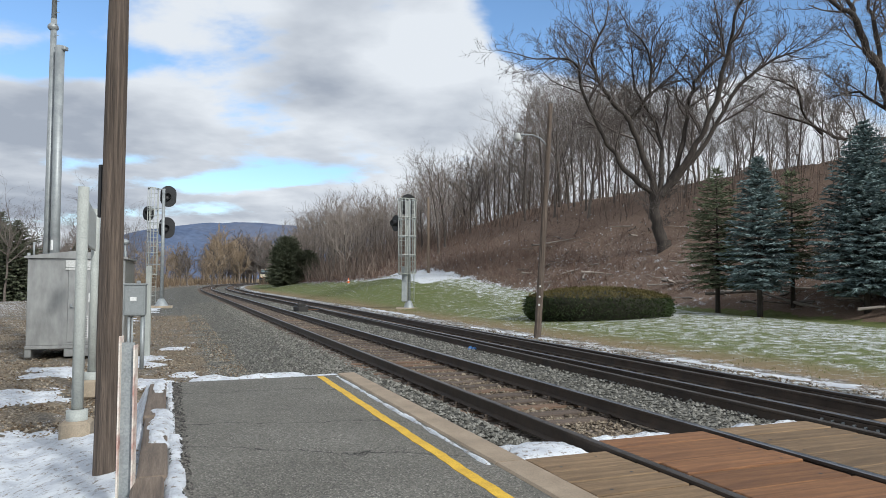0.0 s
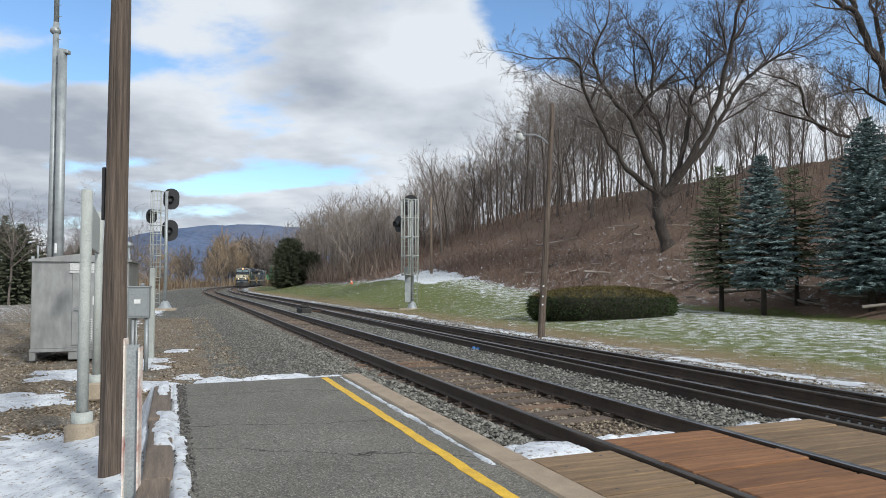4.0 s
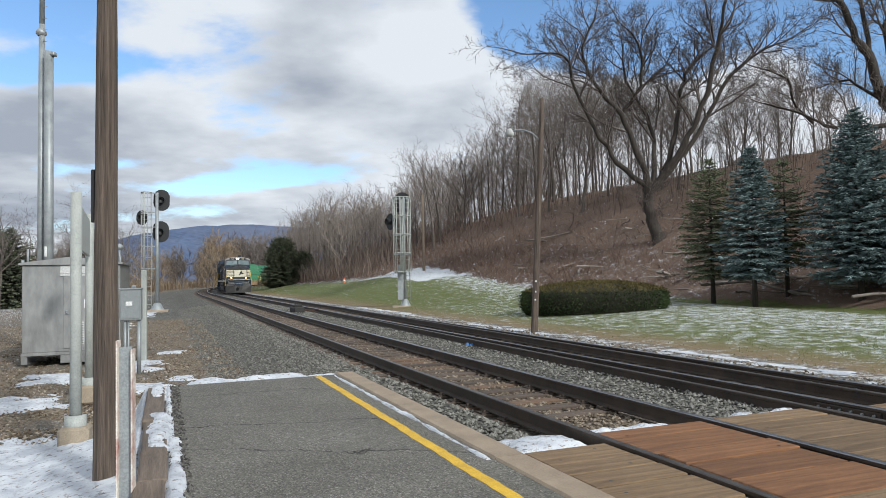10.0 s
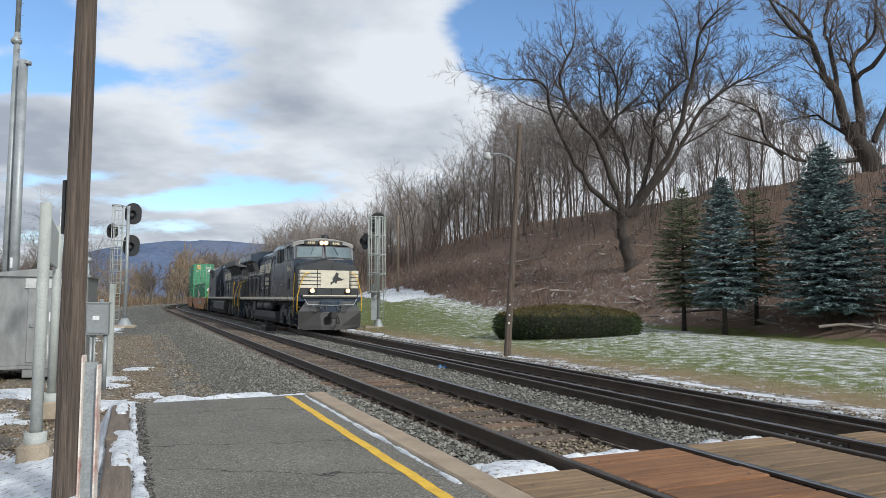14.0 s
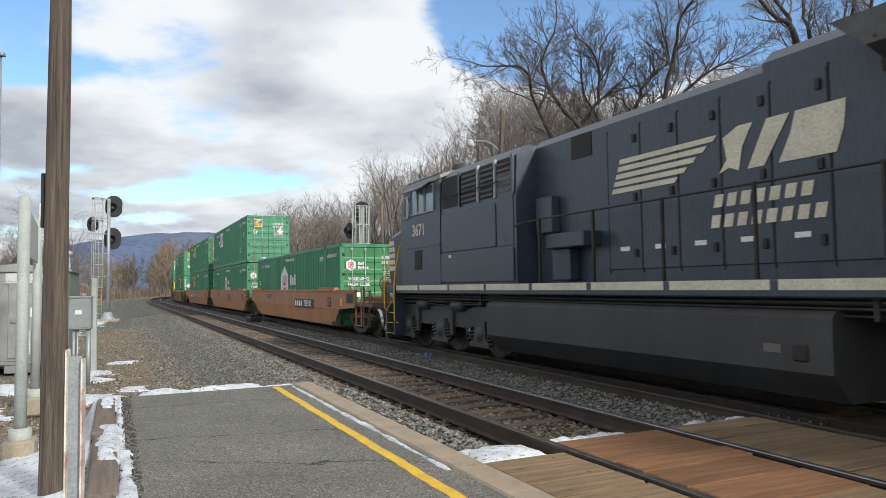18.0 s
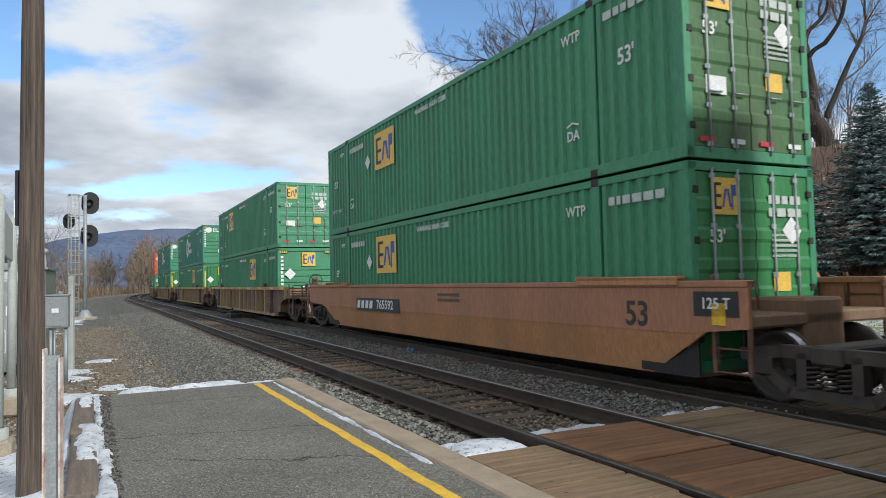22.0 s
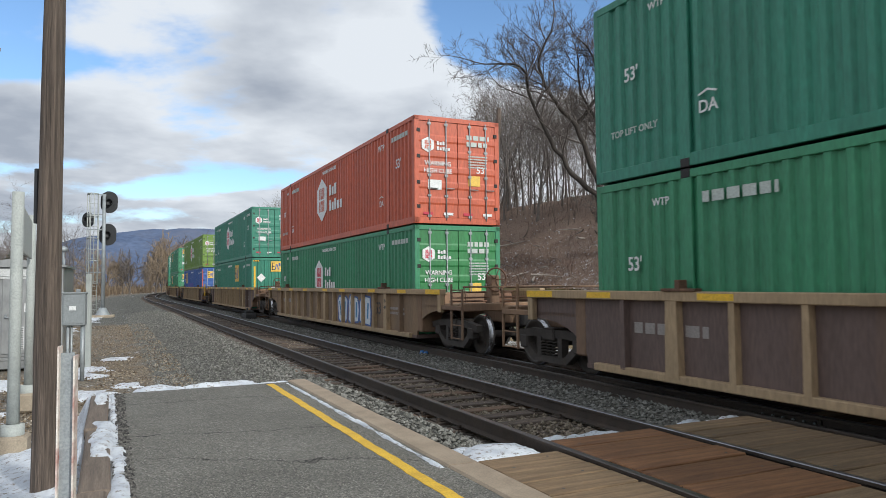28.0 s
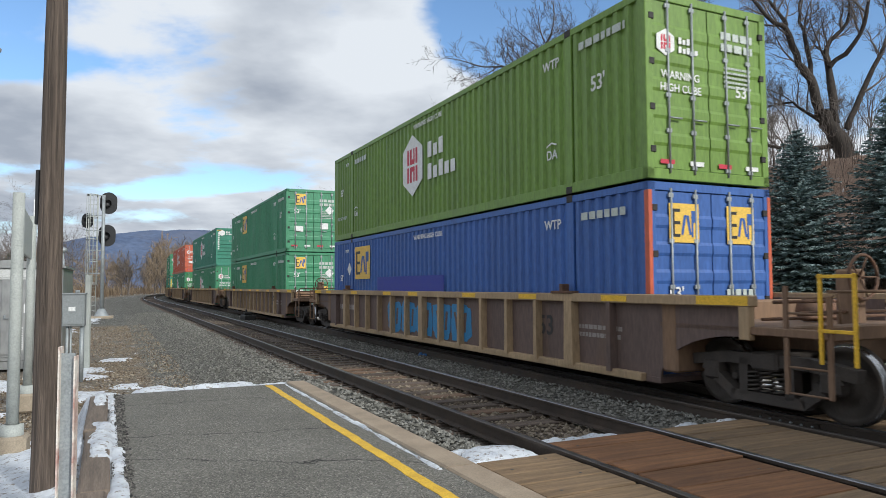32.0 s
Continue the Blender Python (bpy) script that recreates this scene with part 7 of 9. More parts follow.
def end_panel(vertical):
    sh = Shape()
    if vertical:
        cols = [(-CW + 0.13, 0.0)]
        x = -CW + 0.16
        while x < CW - 0.3:
            for dx, dy in ((0, 0), (0.08, 0), (0.11, 0.035), (0.17, 0.035), (0.2, 0)):
                if cols[-1][0] < x + dx - 1e-6:
                    cols.append((x + dx, dy))
            x += 0.2
        cols.append((CW - 0.13, 0.0))
        sh.grid([[(c, 0.02 + d, z) for c, d in cols] for z in (0.15, CH - 0.12)], 0)
    else:
        rows = [(0.15, 0.055), (0.5, 0.055)]
        z = 0.55
        while z < CH - 0.85:
            rows += [(z, 0.055), (z + 0.035, 0.004), (z + 0.105, 0.004), (z + 0.14, 0.055)]
            z += 0.27
        rows += [(CH - 0.13, 0.055)]
        sh.grid([[(-CW + 0.12, d, z), (CW - 0.12, d, z)] for z, d in rows], 0)
    return sh.mesh("end_panel", M_GREEN)


C_HINGE = hinge_mesh()
C_WALLS, C_FRAME, C_DOOR_A, C_DOOR_B, C_ROD, C_END_V, C_END_H = corrugated_sides(), container_frame(), door_mesh(-1), door_mesh(1), lock_rod(), end_panel(True), end_panel(False)


def recolour(ob, mat):
    ob.material_slots[0].link = "OBJECT"
    ob.material_slots[0].material = mat
    return ob


def block_logo(parent, m, w, tall=1.0, panel=None):
    """A yellow panel with dark block shapes; tall: its height over its width."""
    m = m @ Matrix.Diagonal((1.0, tall, 1.0, 1.0))
    sh = Shape()
    sh.box(-w / 2, w / 2, -w / 2, w / 2, 0, 0.006)
    lg = part("logo_panel", sh, panel or M_LOGOYELLOW, parent, "white square emblem" if panel else "yellow square emblem", m)
    d = Shape()
    d.box(-0.42 * w, -0.33 * w, -0.36 * w, 0.36 * w, 0.006, 0.010)
    for y in (-0.36, -0.04, 0.28):
        d.box(-0.33 * w, -0.14 * w, y * w, (y + 0.08) * w, 0.006, 0.010)
    part("dark_block", d, M_BLACK, lg)
    d = Shape()
    for q in ((-0.12, -0.02), (0.16, 0.06)):
        d.face([(q[0] * w, -0.3 * w, 0.010), ((q[0] + 0.08) * w, -0.3 * w, 0.010), ((q[1] + 0.09) * w, 0.2 * w, 0.010), (q[1] * w, 0.2 * w, 0.010)])
    d.box(0.24 * w, 0.30 * w, -0.36 * w, 0.32 * w, 0.006, 0.010)
    d.box(0.30 * w, 0.42 * w, 0.02 * w, 0.32 * w, 0.006, 0.010)
    part("blue_block", d, M_LOGOBLUE, lg)


def hex_logo(parent, m, h, red=True, wide=0.8, words=True, word_mat=None):
    """A white hexagon with red bars, and a block of white bars beside it."""
    sh = Shape()
    w = h * wide
    pts = [(0, h / 2), (w / 2, h * 0.26), (w / 2, -h * 0.26), (0, -h / 2), (-w / 2, -h * 0.26), (-w / 2, h * 0.26)]
    sh.prism(pts, "z", 0, 0.006)
    lg = part("logo_panel", sh, M_WHITE, parent, "white hexagon emblem", m)
    d = Shape()
    for x0, x1, z0, z1 in ((-0.26, -0.17, 0.02, 0.27), (0.17, 0.26, 0.02, 0.27), (-0.26, -0.17, -0.27, -0.02), (0.17, 0.26, -0.27, -0.02), (-0.12, -0.03, 0.02, 0.27), (0.06, 0.12, 0.1, 0.27),
                           (-0.03, 0.12, 0.02, 0.1), (-0.12, -0.03, -0.27, -0.02), (0.06, 0.12, -0.27, -0.1), (-0.03, 0.12, -0.1, -0.02)):
        d.box(x0 * w, x1 * w, z0 * h, z1 * h, 0.006, 0.010)
    part("red_mark", d, M_LOGORED if red else word_mat or M_GREEN, lg)
    if words:
        d = Shape()
        rng = random.Random(1)
        for r, n in ((0.14, 3), (-0.2, 5)):
            for k in range(n):
                x = w * 0.75 + k * h * 0.2
                d.box(x, x + h * 0.14, (r - 0.11) * h, (r + (0.13 if k in (0, 2) else 0.07)) * h, 0, 0.005)
        part("word_mark", d, M_WHITE, lg)


def diamond(parent, m, w, dark=False):
    sh = Shape()
    sh.prism([(0, w / 2), (w / 2, 0), (0, -w / 2), (-w / 2, 0)], "z", 0, 0.006)
    part("placard", sh, M_WHITE, parent, "white diamond placard", m)


CONTAINERS = []


def container(u, z, body, end, brand, end_kind, logo_y, seed, label, post=None, tall=False, panel=None):
    """u: where its front end is in the train; z: its floor over the rails."""
    rng = random.Random(seed)
    c = thing("container", Matrix.Identity(4), label, "container", "stacked containers")
    recolour(part("body", C_WALLS, None, c), body)
    recolour(part("frame", C_FRAME, None, c), post or body)
    if end_kind == "door":
        da, db = part("door", C_DOOR_A, None, c), part("door", C_DOOR_B, None, c)
        recolour(da, end)
        recolour(db, end)
        for dd, xs in ((da, (-0.86, -0.36)), (db, (0.36, 0.86))):
            for x in xs:
                part("lock_rod", C_ROD, None, dd, "", pose(x, 0, 0))
            for zz in (0.45, 1.1, 1.8, 2.5):
                part("hinge", C_HINGE, None, dd, "", pose(-CW + 0.12 if dd is da else CW - 0.12, 0, zz))
        em = lambda x, zz: Matrix.Translation((x, -0.002, zz)) @ END_F
        if body is M_BLUE:
            for x in (-0.6, 0.6):
                block_logo(c, em(x, 2.28), 0.6)
            for x in (-CW - 0.003, CW - 0.067):
                sh = Shape()
                sh.box(x, x + 0.07, -0.004, 0.09, 0.14, CH - 0.13)
                part("corner_strip", sh, M_ORED, c, "orange-red corner post")
        elif brand == "block":
            block_logo(c, em(-0.62, 2.42), 0.52)
        else:
            hex_logo(c, em(-0.9, 2.12), 0.42, body is not M_ORED, 0.85, True, body)
            letter(c, "WARNING", 0.17, M_WHITE, em(-0.6, 1.62), 0.95)
            letter(c, "HIGH CUBE", 0.17, M_WHITE, em(-0.6, 1.42), 0.95)
        bar_part("code_mark", bars(2, 0.7, 0.125, 0.06, rng), M_CODEPALE, c, em(0.62, 1.2 if body is M_BLUE else 2.4))
        bar_part("data_mark", bars(5, 0.6, 0.036, 0.04, rng), M_CODEPALE, c, em(0.62, 0.8 if body is M_BLUE else 1.88))
        letter(c, "53'", 0.26, M_WHITE, em(0.72 if brand != "block" else -0.78, 1.5 if brand != "block" else 1.2 if body is M_BLUE else 1.85))
        if rng.random() < 0.75:
            sh = Shape()
            sh.box(-0.18, 0.18, -0.14, 0.14, 0, 0.004)
            part("sticker", sh, M_LOGOYELLOW if rng.random() < 0.6 else M_WHITE, c, "faded sticker", em(0.5, 1.2))
            sh = Shape()
            sh.box(-0.2, 0.2, -0.13, 0.13, 0, 0.004)
            st = part("sticker", sh, M_WHITE, c, "white weight sticker", em(-0.7, 1.05))
        for k in range(4):
            sh = Shape()
            sh.box(-0.14, 0.14, -0.035, 0.035, 0, 0.004)
            part("reflector", sh, M_WHITE if k % 2 else M_LOGORED, c, "", em(-0.9 + 0.6 * k, 0.27))
        if brand == "block" and body is not M_BLUE:
            diamond(c, em(0.75, 1.95), 0.42)
    else:
        recolour(part("end_panel", C_END_V if end_kind == "vertical" else C_END_H, None, c), end)
        em = lambda x, zz: Matrix.Translation((x, -0.006, zz)) @ END_F
        if brand == "block":
            block_logo(c, em(0.1, 2.4), 0.6)
            diamond(c, em(-0.75, 1.75), 0.5)
            letter(c, "53'", 0.28, M_WHITE, em(-0.05, 1.1))
            if end_kind == "vertical":
                for x in (-1.12, 1.12):
                    sh = Shape()
                    sh.box(-0.05, 0.05, -0.75, 0.75, 0, 0.005)
                    part("warning_strip", sh, M_YELLOW, c, "yellow warning strip", em(x, 1.65))
        else:
            hex_logo(c, em(-0.85, 2.52), 0.46, False, 0.9, True, M_WHITE)
            letter(c, "WARNING HIGH CUBE", 0.1, M_WHITE, em(0.2, 1.9))
            letter(c, "53'", 0.26, M_WHITE, em(0.15, 1.62))
            sh = Shape()
            sh.box(-0.28, 0.28, -0.13, 0.13, 0, 0.005)
            st = part("weight_plate", sh, M_WHITE, c, "white weight plate", em(0.1, 0.95))
            letter(c, "24,000 lbs", 0.1, M_BLACK, em(0.1, 0.95) @ Matrix.Translation((0, 0, 0.005)))
        bar_part("code_mark", bars(8, 0.12, 0.11, 0.06, rng), M_WHITE, c, em(-1.1 if end_kind == "horizontal" else 0.98, 2.5))
    if end_kind != "door":
        for x in (-1.02, 1.02):
            sh = Shape()
            sh.box(-0.18, 0.18, -0.04, 0.04, 0, 0.005)
            hz = part("hazard_strip", sh, M_YELLOW, c, "yellow and black corner strip", em(x, 2.72))
            sh = Shape()
            for k in range(4):
                q = -0.15 + k * 0.09
                sh.prism([(q, -0.04), (q + 0.04, -0.04), (q + 0.07, 0.04), (q + 0.03, 0.04)], "z", 0.005, 0.007)
            part("black_bars", sh, M_BLACK, hz)
    # writing on the long side
    sl = lambda y, zz: Matrix.Translation((-CW - 0.002, y, zz)) @ SIDE_L
    if brand == "block":
        block_logo(c, sl(logo_y, 2.08), 1.44, 0.72, panel)
        if logo_y > 10:
            diamond(c, sl(logo_y + 1.3, 1.9), 0.42)
    else:
        hex_logo(c, sl(logo_y, 1.4 if tall else 1.6), 1.95 if tall else 1.65 if z > 1 else 1.35, body is not M_ORED, 0.8, True, body)
    letter(c, "53'", 0.36, M_WHITE, sl(1.15, 0.7 if z < 1 else 1.75), 0.9)
    letter(c, "53'", 0.3, M_WHITE, sl(CL - 0.9, 1.6), 0.9)
    letter(c, "WARNING HIGH CUBE", 0.17, M_WHITE, sl(8.05, 2.6))
    letter(c, "WTP", 0.24, M_WHITE, sl(2.5, 2.42))
    letter(c, "WTP", 0.16, M_WHITE, sl(CL - 1.48, 2.5))
    for y in (2.5, CL - 2.42):
        letter(c, "DA", 0.24, M_WHITE, sl(y, 0.76))
        sh = Shape()
        sh.prism([(-0.16, 0.16), (0.0, 0.21), (0.16, 0.16), (0.16, 0.19), (0.0, 0.24), (-0.16, 0.19)], "z", 0, 0.004)
        part("lift_mark", sh, M_WHITE, c, "", sl(y, 0.76))
    if z > 1:
        letter(c, "TOP LIFT ONLY", 0.15, M_CODEPALE, sl(CL - 0.93, 0.72))
    bar_part("code_mark", bars(1, 1.2, 0.15, 0.05, rng), M_CODEPALE, c, sl(CL - 2.88, 2.48))
    bar_part("code_mark", bars(1, 1.2, 0.13, 0.05, rng), M_CODEPALE, c, sl(1.05, 2.5))
    if body is M_BLUE:
        sh = Shape()
        sh.box(-2.3, 2.3, -0.5, 0.5, 0, 0.004)
        part("paint_patch", sh, M_BLUEPATCH, c, "darker fresh blue paint patch", sl(9.4, 1.1))
    CONTAINERS.append((c, u, z))
    return c


# --- well cars ---
MOVING = []      # thing, distance of its origin behind the nose, front and rear pivot, height


def coupler(car, y, sgn):
    sh = Shape()
    y0, y1 = sorted((y, y + sgn * 0.7))
    sh.box(-0.09, 0.09, y0, y1, 0.72, 0.92, 0, 0.02)
    y0, y1 = sorted((y - sgn * 0.02, y + sgn * 0.25))
    sh.box(-0.17, 0.15, y0, y1, 0.66, 0.98, 0, 0.04)
    part("coupler", sh, M_DARKSTEEL, car)
    sh = Shape()
    sh.path([(0.3, y + sgn * 0.5, 0.75), (0.32, y + sgn * 0.25, 0.5), (0.22, y + sgn * 0.02, 0.42), (0.1, y - sgn * 0.05, 0.52)], 0.028, 6)
    part("air_hose", sh, M_BLACK, car)


def end_steps(car, y, sgn, mat, high=True, x=-1.42):
    """Grab irons, sill step and a stanchion at a car corner."""
    sh = Shape()
    for dy in (0.0, 0.55):
        sh.box(x - 0.02, x + 0.02, y + sgn * dy - 0.03, y + sgn * dy + 0.03, 0.36, (1.62 if dy else 1.5) if high else 1.45, 0, 0.006)
    for z in (0.38, 0.68, 1.3, 1.48):
        sh.tube((x, y, z), (x, y + sgn * 0.55, z), 0.014, None, 6)
    sh.path([(x, y, 1.48), (x, y - sgn * 0.1, 1.54), (x + 0.05, y - sgn * 0.1, 1.2)], 0.014, 5)
    part("end_ladder", sh, mat, car)


def brake_wheel(car, y):
    sh = Shape()
    sh.path([(-0.35 + 0.27 * math.cos(a), y, 1.72 + 0.27 * math.sin(a)) for a in np.linspace(0, 6.28318, 19)], 0.02, 6)
    for k in range(5):
        a = k * 1.2566
        sh.tube((-0.35, y + 0.04, 1.72), (-0.35 + 0.27 * math.cos(a), y, 1.72 + 0.27 * math.sin(a)), 0.012, None, 5)
    part("brake_wheel", sh, M_RUSTSTEEL, car, "rusty brake hand wheel")
    sh = Shape()
    sh.box(-0.46, -0.22, y + 0.05, y + 0.3, 1.1, 1.82, 0, 0.03)
    part("brake_housing", sh, M_CARRUST, car)


def ribbed_car(u0, seed, graffiti=0):
    """A single well car; u0: its front coupling."""
    L, C0 = 23.8, 3.83
    rng = random.Random(seed)
    car = thing("well_car", Matrix.Identity(4), ("grimy brown ribbed well car with tan top chord", "grimy brown ribbed well car with blue graffiti", "grimy brown ribbed well car with white and blue graffiti")[graffiti], "freight car", "well cars")
    W = 1.46
    rusty = seed in (4, 8, 9)
    sheet, trim = M_CARGRIME, M_CARTAN
    if seed == 7:
        sheet = M_CARDUST
    a, b = C0 - 0.25, C0 + CL + 0.25
    for sx in (-1, 1):
        sh = Shape()
        pts = [(2.0, 1.42), (2.0, 0.98)]
        for k in range(9):
            q = k / 8 * 1.5708
            pts.append((2.15 + 1.45 * math.sin(q), 0.98 - 0.72 * (1 - math.cos(q)) if k else 0.98))
        pts += [(L - p[0], p[1]) for p in reversed(pts)]
        x0, x1 = sorted((sx * (W - 0.15), sx * (W - 0.11)))
        sh.prism(pts, "x", x0, x1)
        part("side_sheet", sh, sheet, car)
        sh = Shape()
        x0, x1 = sorted((sx * (W - 0.14), sx * (W + 0.02)))
        sh.box(x0, x1, 1.9, L - 1.9, 1.36, 1.5, 0, 0.012)
        part("top_chord", sh, M_CARTAN, car, "dirty tan top chord")
        sh = Shape()
        x0, x1 = sorted((sx * (W - 0.12), sx * (W + 0.0)))
        sh.box(x0, x1, a + 0.3, b - 0.3, 0.22, 0.34, 0, 0.012)
        part("bottom_sill", sh, trim, car)
        for k in range(15):
            y = 11.9 + (k - 7) * 1.045
            sh = Shape()
            w = 0.055 if k not in (1, 7, 13) else 0.13
            x0, x1 = sorted((sx * (W - 0.12), sx * (W + (0.0 if w < 0.1 else 0.012) + (0.03 if rusty else 0))))
            sh.prism([(y - w, 0.3), (y + w, 0.3), (y + w * 0.8, 1.37), (y - w * 0.8, 1.37)], "x", x0, x1)
            part("rib", sh, trim if k not in (0, 14) else sheet, car)
        for k in range(7):
            y = a + 0.9 + k * 2.55 + rng.uniform(-0.4, 0.4)
            sh = Shape()
            x0, x1 = sorted((sx * (W + 0.02), sx * (W + 0.025)))
            sh.box(x0, x1, y - 0.3, y + 0.3, 1.385, 1.475)
            part("reflector", sh, M_YELLOW, car, "yellow reflective strip")
        for y0, y1 in ((1.92, 2.75), (L - 2.75, L - 1.92)):
            sh = Shape()
            x0, x1 = sorted((sx * (W + 0.021), sx * (W + 0.026)))
            sh.box(x0, x1, y0, y1, 1.375, 1.49)
            part("end_strip", sh, M_YELLOW, car, "yellow end of the top chord")
            sh = Shape()
            x0, x1 = sorted((sx * (W - 0.1), sx * (W + 0.01)))
            ya = y0 if y0 < 5 else y1 - 0.16
            sh.box(x0, x1, ya, ya + 0.16, 0.95, 1.37, 0, 0.01)
            part("end_pillar", sh, trim, car)
        # container guides at the well ends
        for y in (C0 + 1.98, C0 + CL - 1.98):
            sh = Shape()
            x0, x1 = sorted((sx * (W - 0.1), sx * (W + 0.05)))
            sh.box(x0, x1, y - 0.32, y + 0.32, 1.5, 1.54, 0, 0.008)
            sh.box(x0, x1, y - 0.05, y + 0.05, 1.5, 1.66, 0, 0.01)
            part("guide", sh, M_RUSTSTEEL, car)
    sh = Shape()
    sh.box(-W + 0.1, W - 0.1, a, b, 0.22, 0.3)
    part("floor", sh, M_CARGRIME, car)
    for y, sgn in ((0.35, 1), (L - 0.35, -1)):
        sh = Shape()
        y0, y1 = sorted((y + sgn * 0.25, y + sgn * 3.25))
        sh.box(-0.32, 0.32, y0, y1, 0.72, 1.08, 0, 0.03)
        y0, y1 = sorted((y + sgn * 1.3, y + sgn * 3.25))
        sh.box(-1.35, 1.35, y0, y1, 1.02, 1.12, 0, 0.02)
        y0, y1 = sorted((y + sgn * 2.9, y + sgn * 3.2))
        sh.box(-1.36, 1.36, y0, y1, 0.4, 1.4, 0, 0.03)
        part("end_platform", sh, M_CARRUST, car)
        sh = Shape()
        y0, y1 = sorted((y + sgn * 0.5, y + sgn * 0.75))
        sh.box(-1.4, 1.4, y0, y1, 1.0, 1.18, 0, 0.02)
        part("end_sill", sh, M_CARRUST, car)
        sh = Shape()
        for x in (-1.4, 1.4):
            sh.box(x - 0.04, x + 0.04, min(y + sgn * 0.55, y + sgn * 1.7), max(y + sgn * 0.55, y + sgn * 1.7), 1.02, 1.12, 0, 0.01)
        sh.tube((-1.35, y + sgn * 0.6, 1.55), (1.35, y + sgn * 0.6, 1.55), 0.02, None, 6)
        part("cross_rail", sh, M_CARRUST, car)
        for z, x0, x1, dy in ((1.3, -1.3, 1.3, 1.0), (1.42, -1.3, 0.4, 1.35), (1.2, -1.2, 1.3, 1.6)):
            sh = Shape()
            sh.tube((x0, y + sgn * dy, z), (x1, y + sgn * dy, z), 0.022, None, 6)
            part("brake_pipe", sh, M_RUSTSTEEL, car)
        sh = Shape()
        sh.lathe(((0.0, -0.35), (0.15, -0.32), (0.15, 0.32), (0.0, 0.35)), "x", (0.3, y + sgn * 1.9, 1.28), 12)
        part("air_reservoir", sh, M_RUSTSTEEL, car)
        coupler(car, y, sgn)
        for x in (-1.4, 1.4):
            end_steps(car, y + sgn * 0.55, sgn, M_CARRUST, True, x)
        add_truck(car, 2.03 if sgn > 0 else L - 2.03)
    brake_wheel(car, 1.2)
    if seed == 9:
        sh = Shape()
        for dy in (0.0, 0.4):
            sh.box(-1.47, -1.43, 0.55 + dy, 0.59 + dy, 0.75, 1.75, 0, 0.006)
        for zz in (1.1, 1.7):
            sh.box(-1.47, -1.43, 0.55, 1.0, zz, zz + 0.04, 0, 0.006)
        part("end_gate", sh, M_YELLOW, car, "yellow end gate")
    sl = lambda y, zz: Matrix.Translation((-W + 0.105, y, zz)) @ SIDE_L
    sm_ = lambda y, zz: Matrix.Translation((-W + 0.105, y, zz)) @ SIDE_L
    fp = M_STENCIL
    letter(car, "53", 0.5, fp, sm_(6.5, 0.9))
    letter(car, "20", 0.13, fp, Matrix.Translation((-W - 0.016, 11.9 - 6 * 1.045, 1.15)) @ SIDE_L)
    letter(car, "40", 0.13, fp, Matrix.Translation((-W - 0.016, 11.9 - 6 * 1.045, 0.97)) @ SIDE_L)
    bar_part("stencil_mark", bars(2, 1.3, 0.07, 0.06, rng), M_CARCODE, car, sm_(5.05, 0.95))
    bar_part("stencil_mark", bars(1, 1.5, 0.16, 0.06, rng), M_CARCODE, car, sm_(18.3, 0.95))
    if graffiti:
        n, w, h, y = (5, 1.0, 0.42, 14.0) if graffiti == 1 else (3, 1.15, 0.47, 10.0)
        outer, inner = (M_GRAF_BLUE, sheet) if graffiti == 1 else (M_GRAF_DEEP, M_GRAF_PALE)
        for k in range(n):
            pts = []
            for j in range(20):
                q = 6.28318 * j / 20
                c, d = math.cos(q), math.sin(q)
                r = 1 + 0.06 * math.sin(3 * q + 2 * k) + 0.05 * math.sin(7 * q + k)
                pts.append((w * 0.5 * r * math.copysign(abs(c) ** 0.45, c), h * r * math.copysign(abs(d) ** 0.45, d)))
            sh = Shape()
            sh.prism(pts, "z", 0, 0.004)
            g = part("graffiti", sh, outer, car, "spray-painted block", sm_(y - k * w * 1.02, 0.8))
            sh = Shape()
            sh.prism([(0.84 * x, 0.88 * zz) for x, zz in pts], "z", 0.004, 0.006)
            part("graffiti_core", sh, inner if graffiti == 2 else M_GRAF_BLUE, g)
            for q in range(2):
                sh = Shape()
                x = (-0.2 + 0.34 * q + 0.06 * (k % 2)) * w
                sh.prism([(x, -0.5 * h), (x + 0.1 * w, -0.5 * h), (x + 0.16 * w * (1 if q else -1), 0.55 * h), (x + 0.04 * w * (1 if q else -1), 0.55 * h)], "z", 0.006, 0.008)
                part("graffiti_line", sh, M_GRAF_BLUE if graffiti == 2 else sheet, g)
    MOVING.append((car, u0, 2.03, L - 2.03, 0.0))
    return car


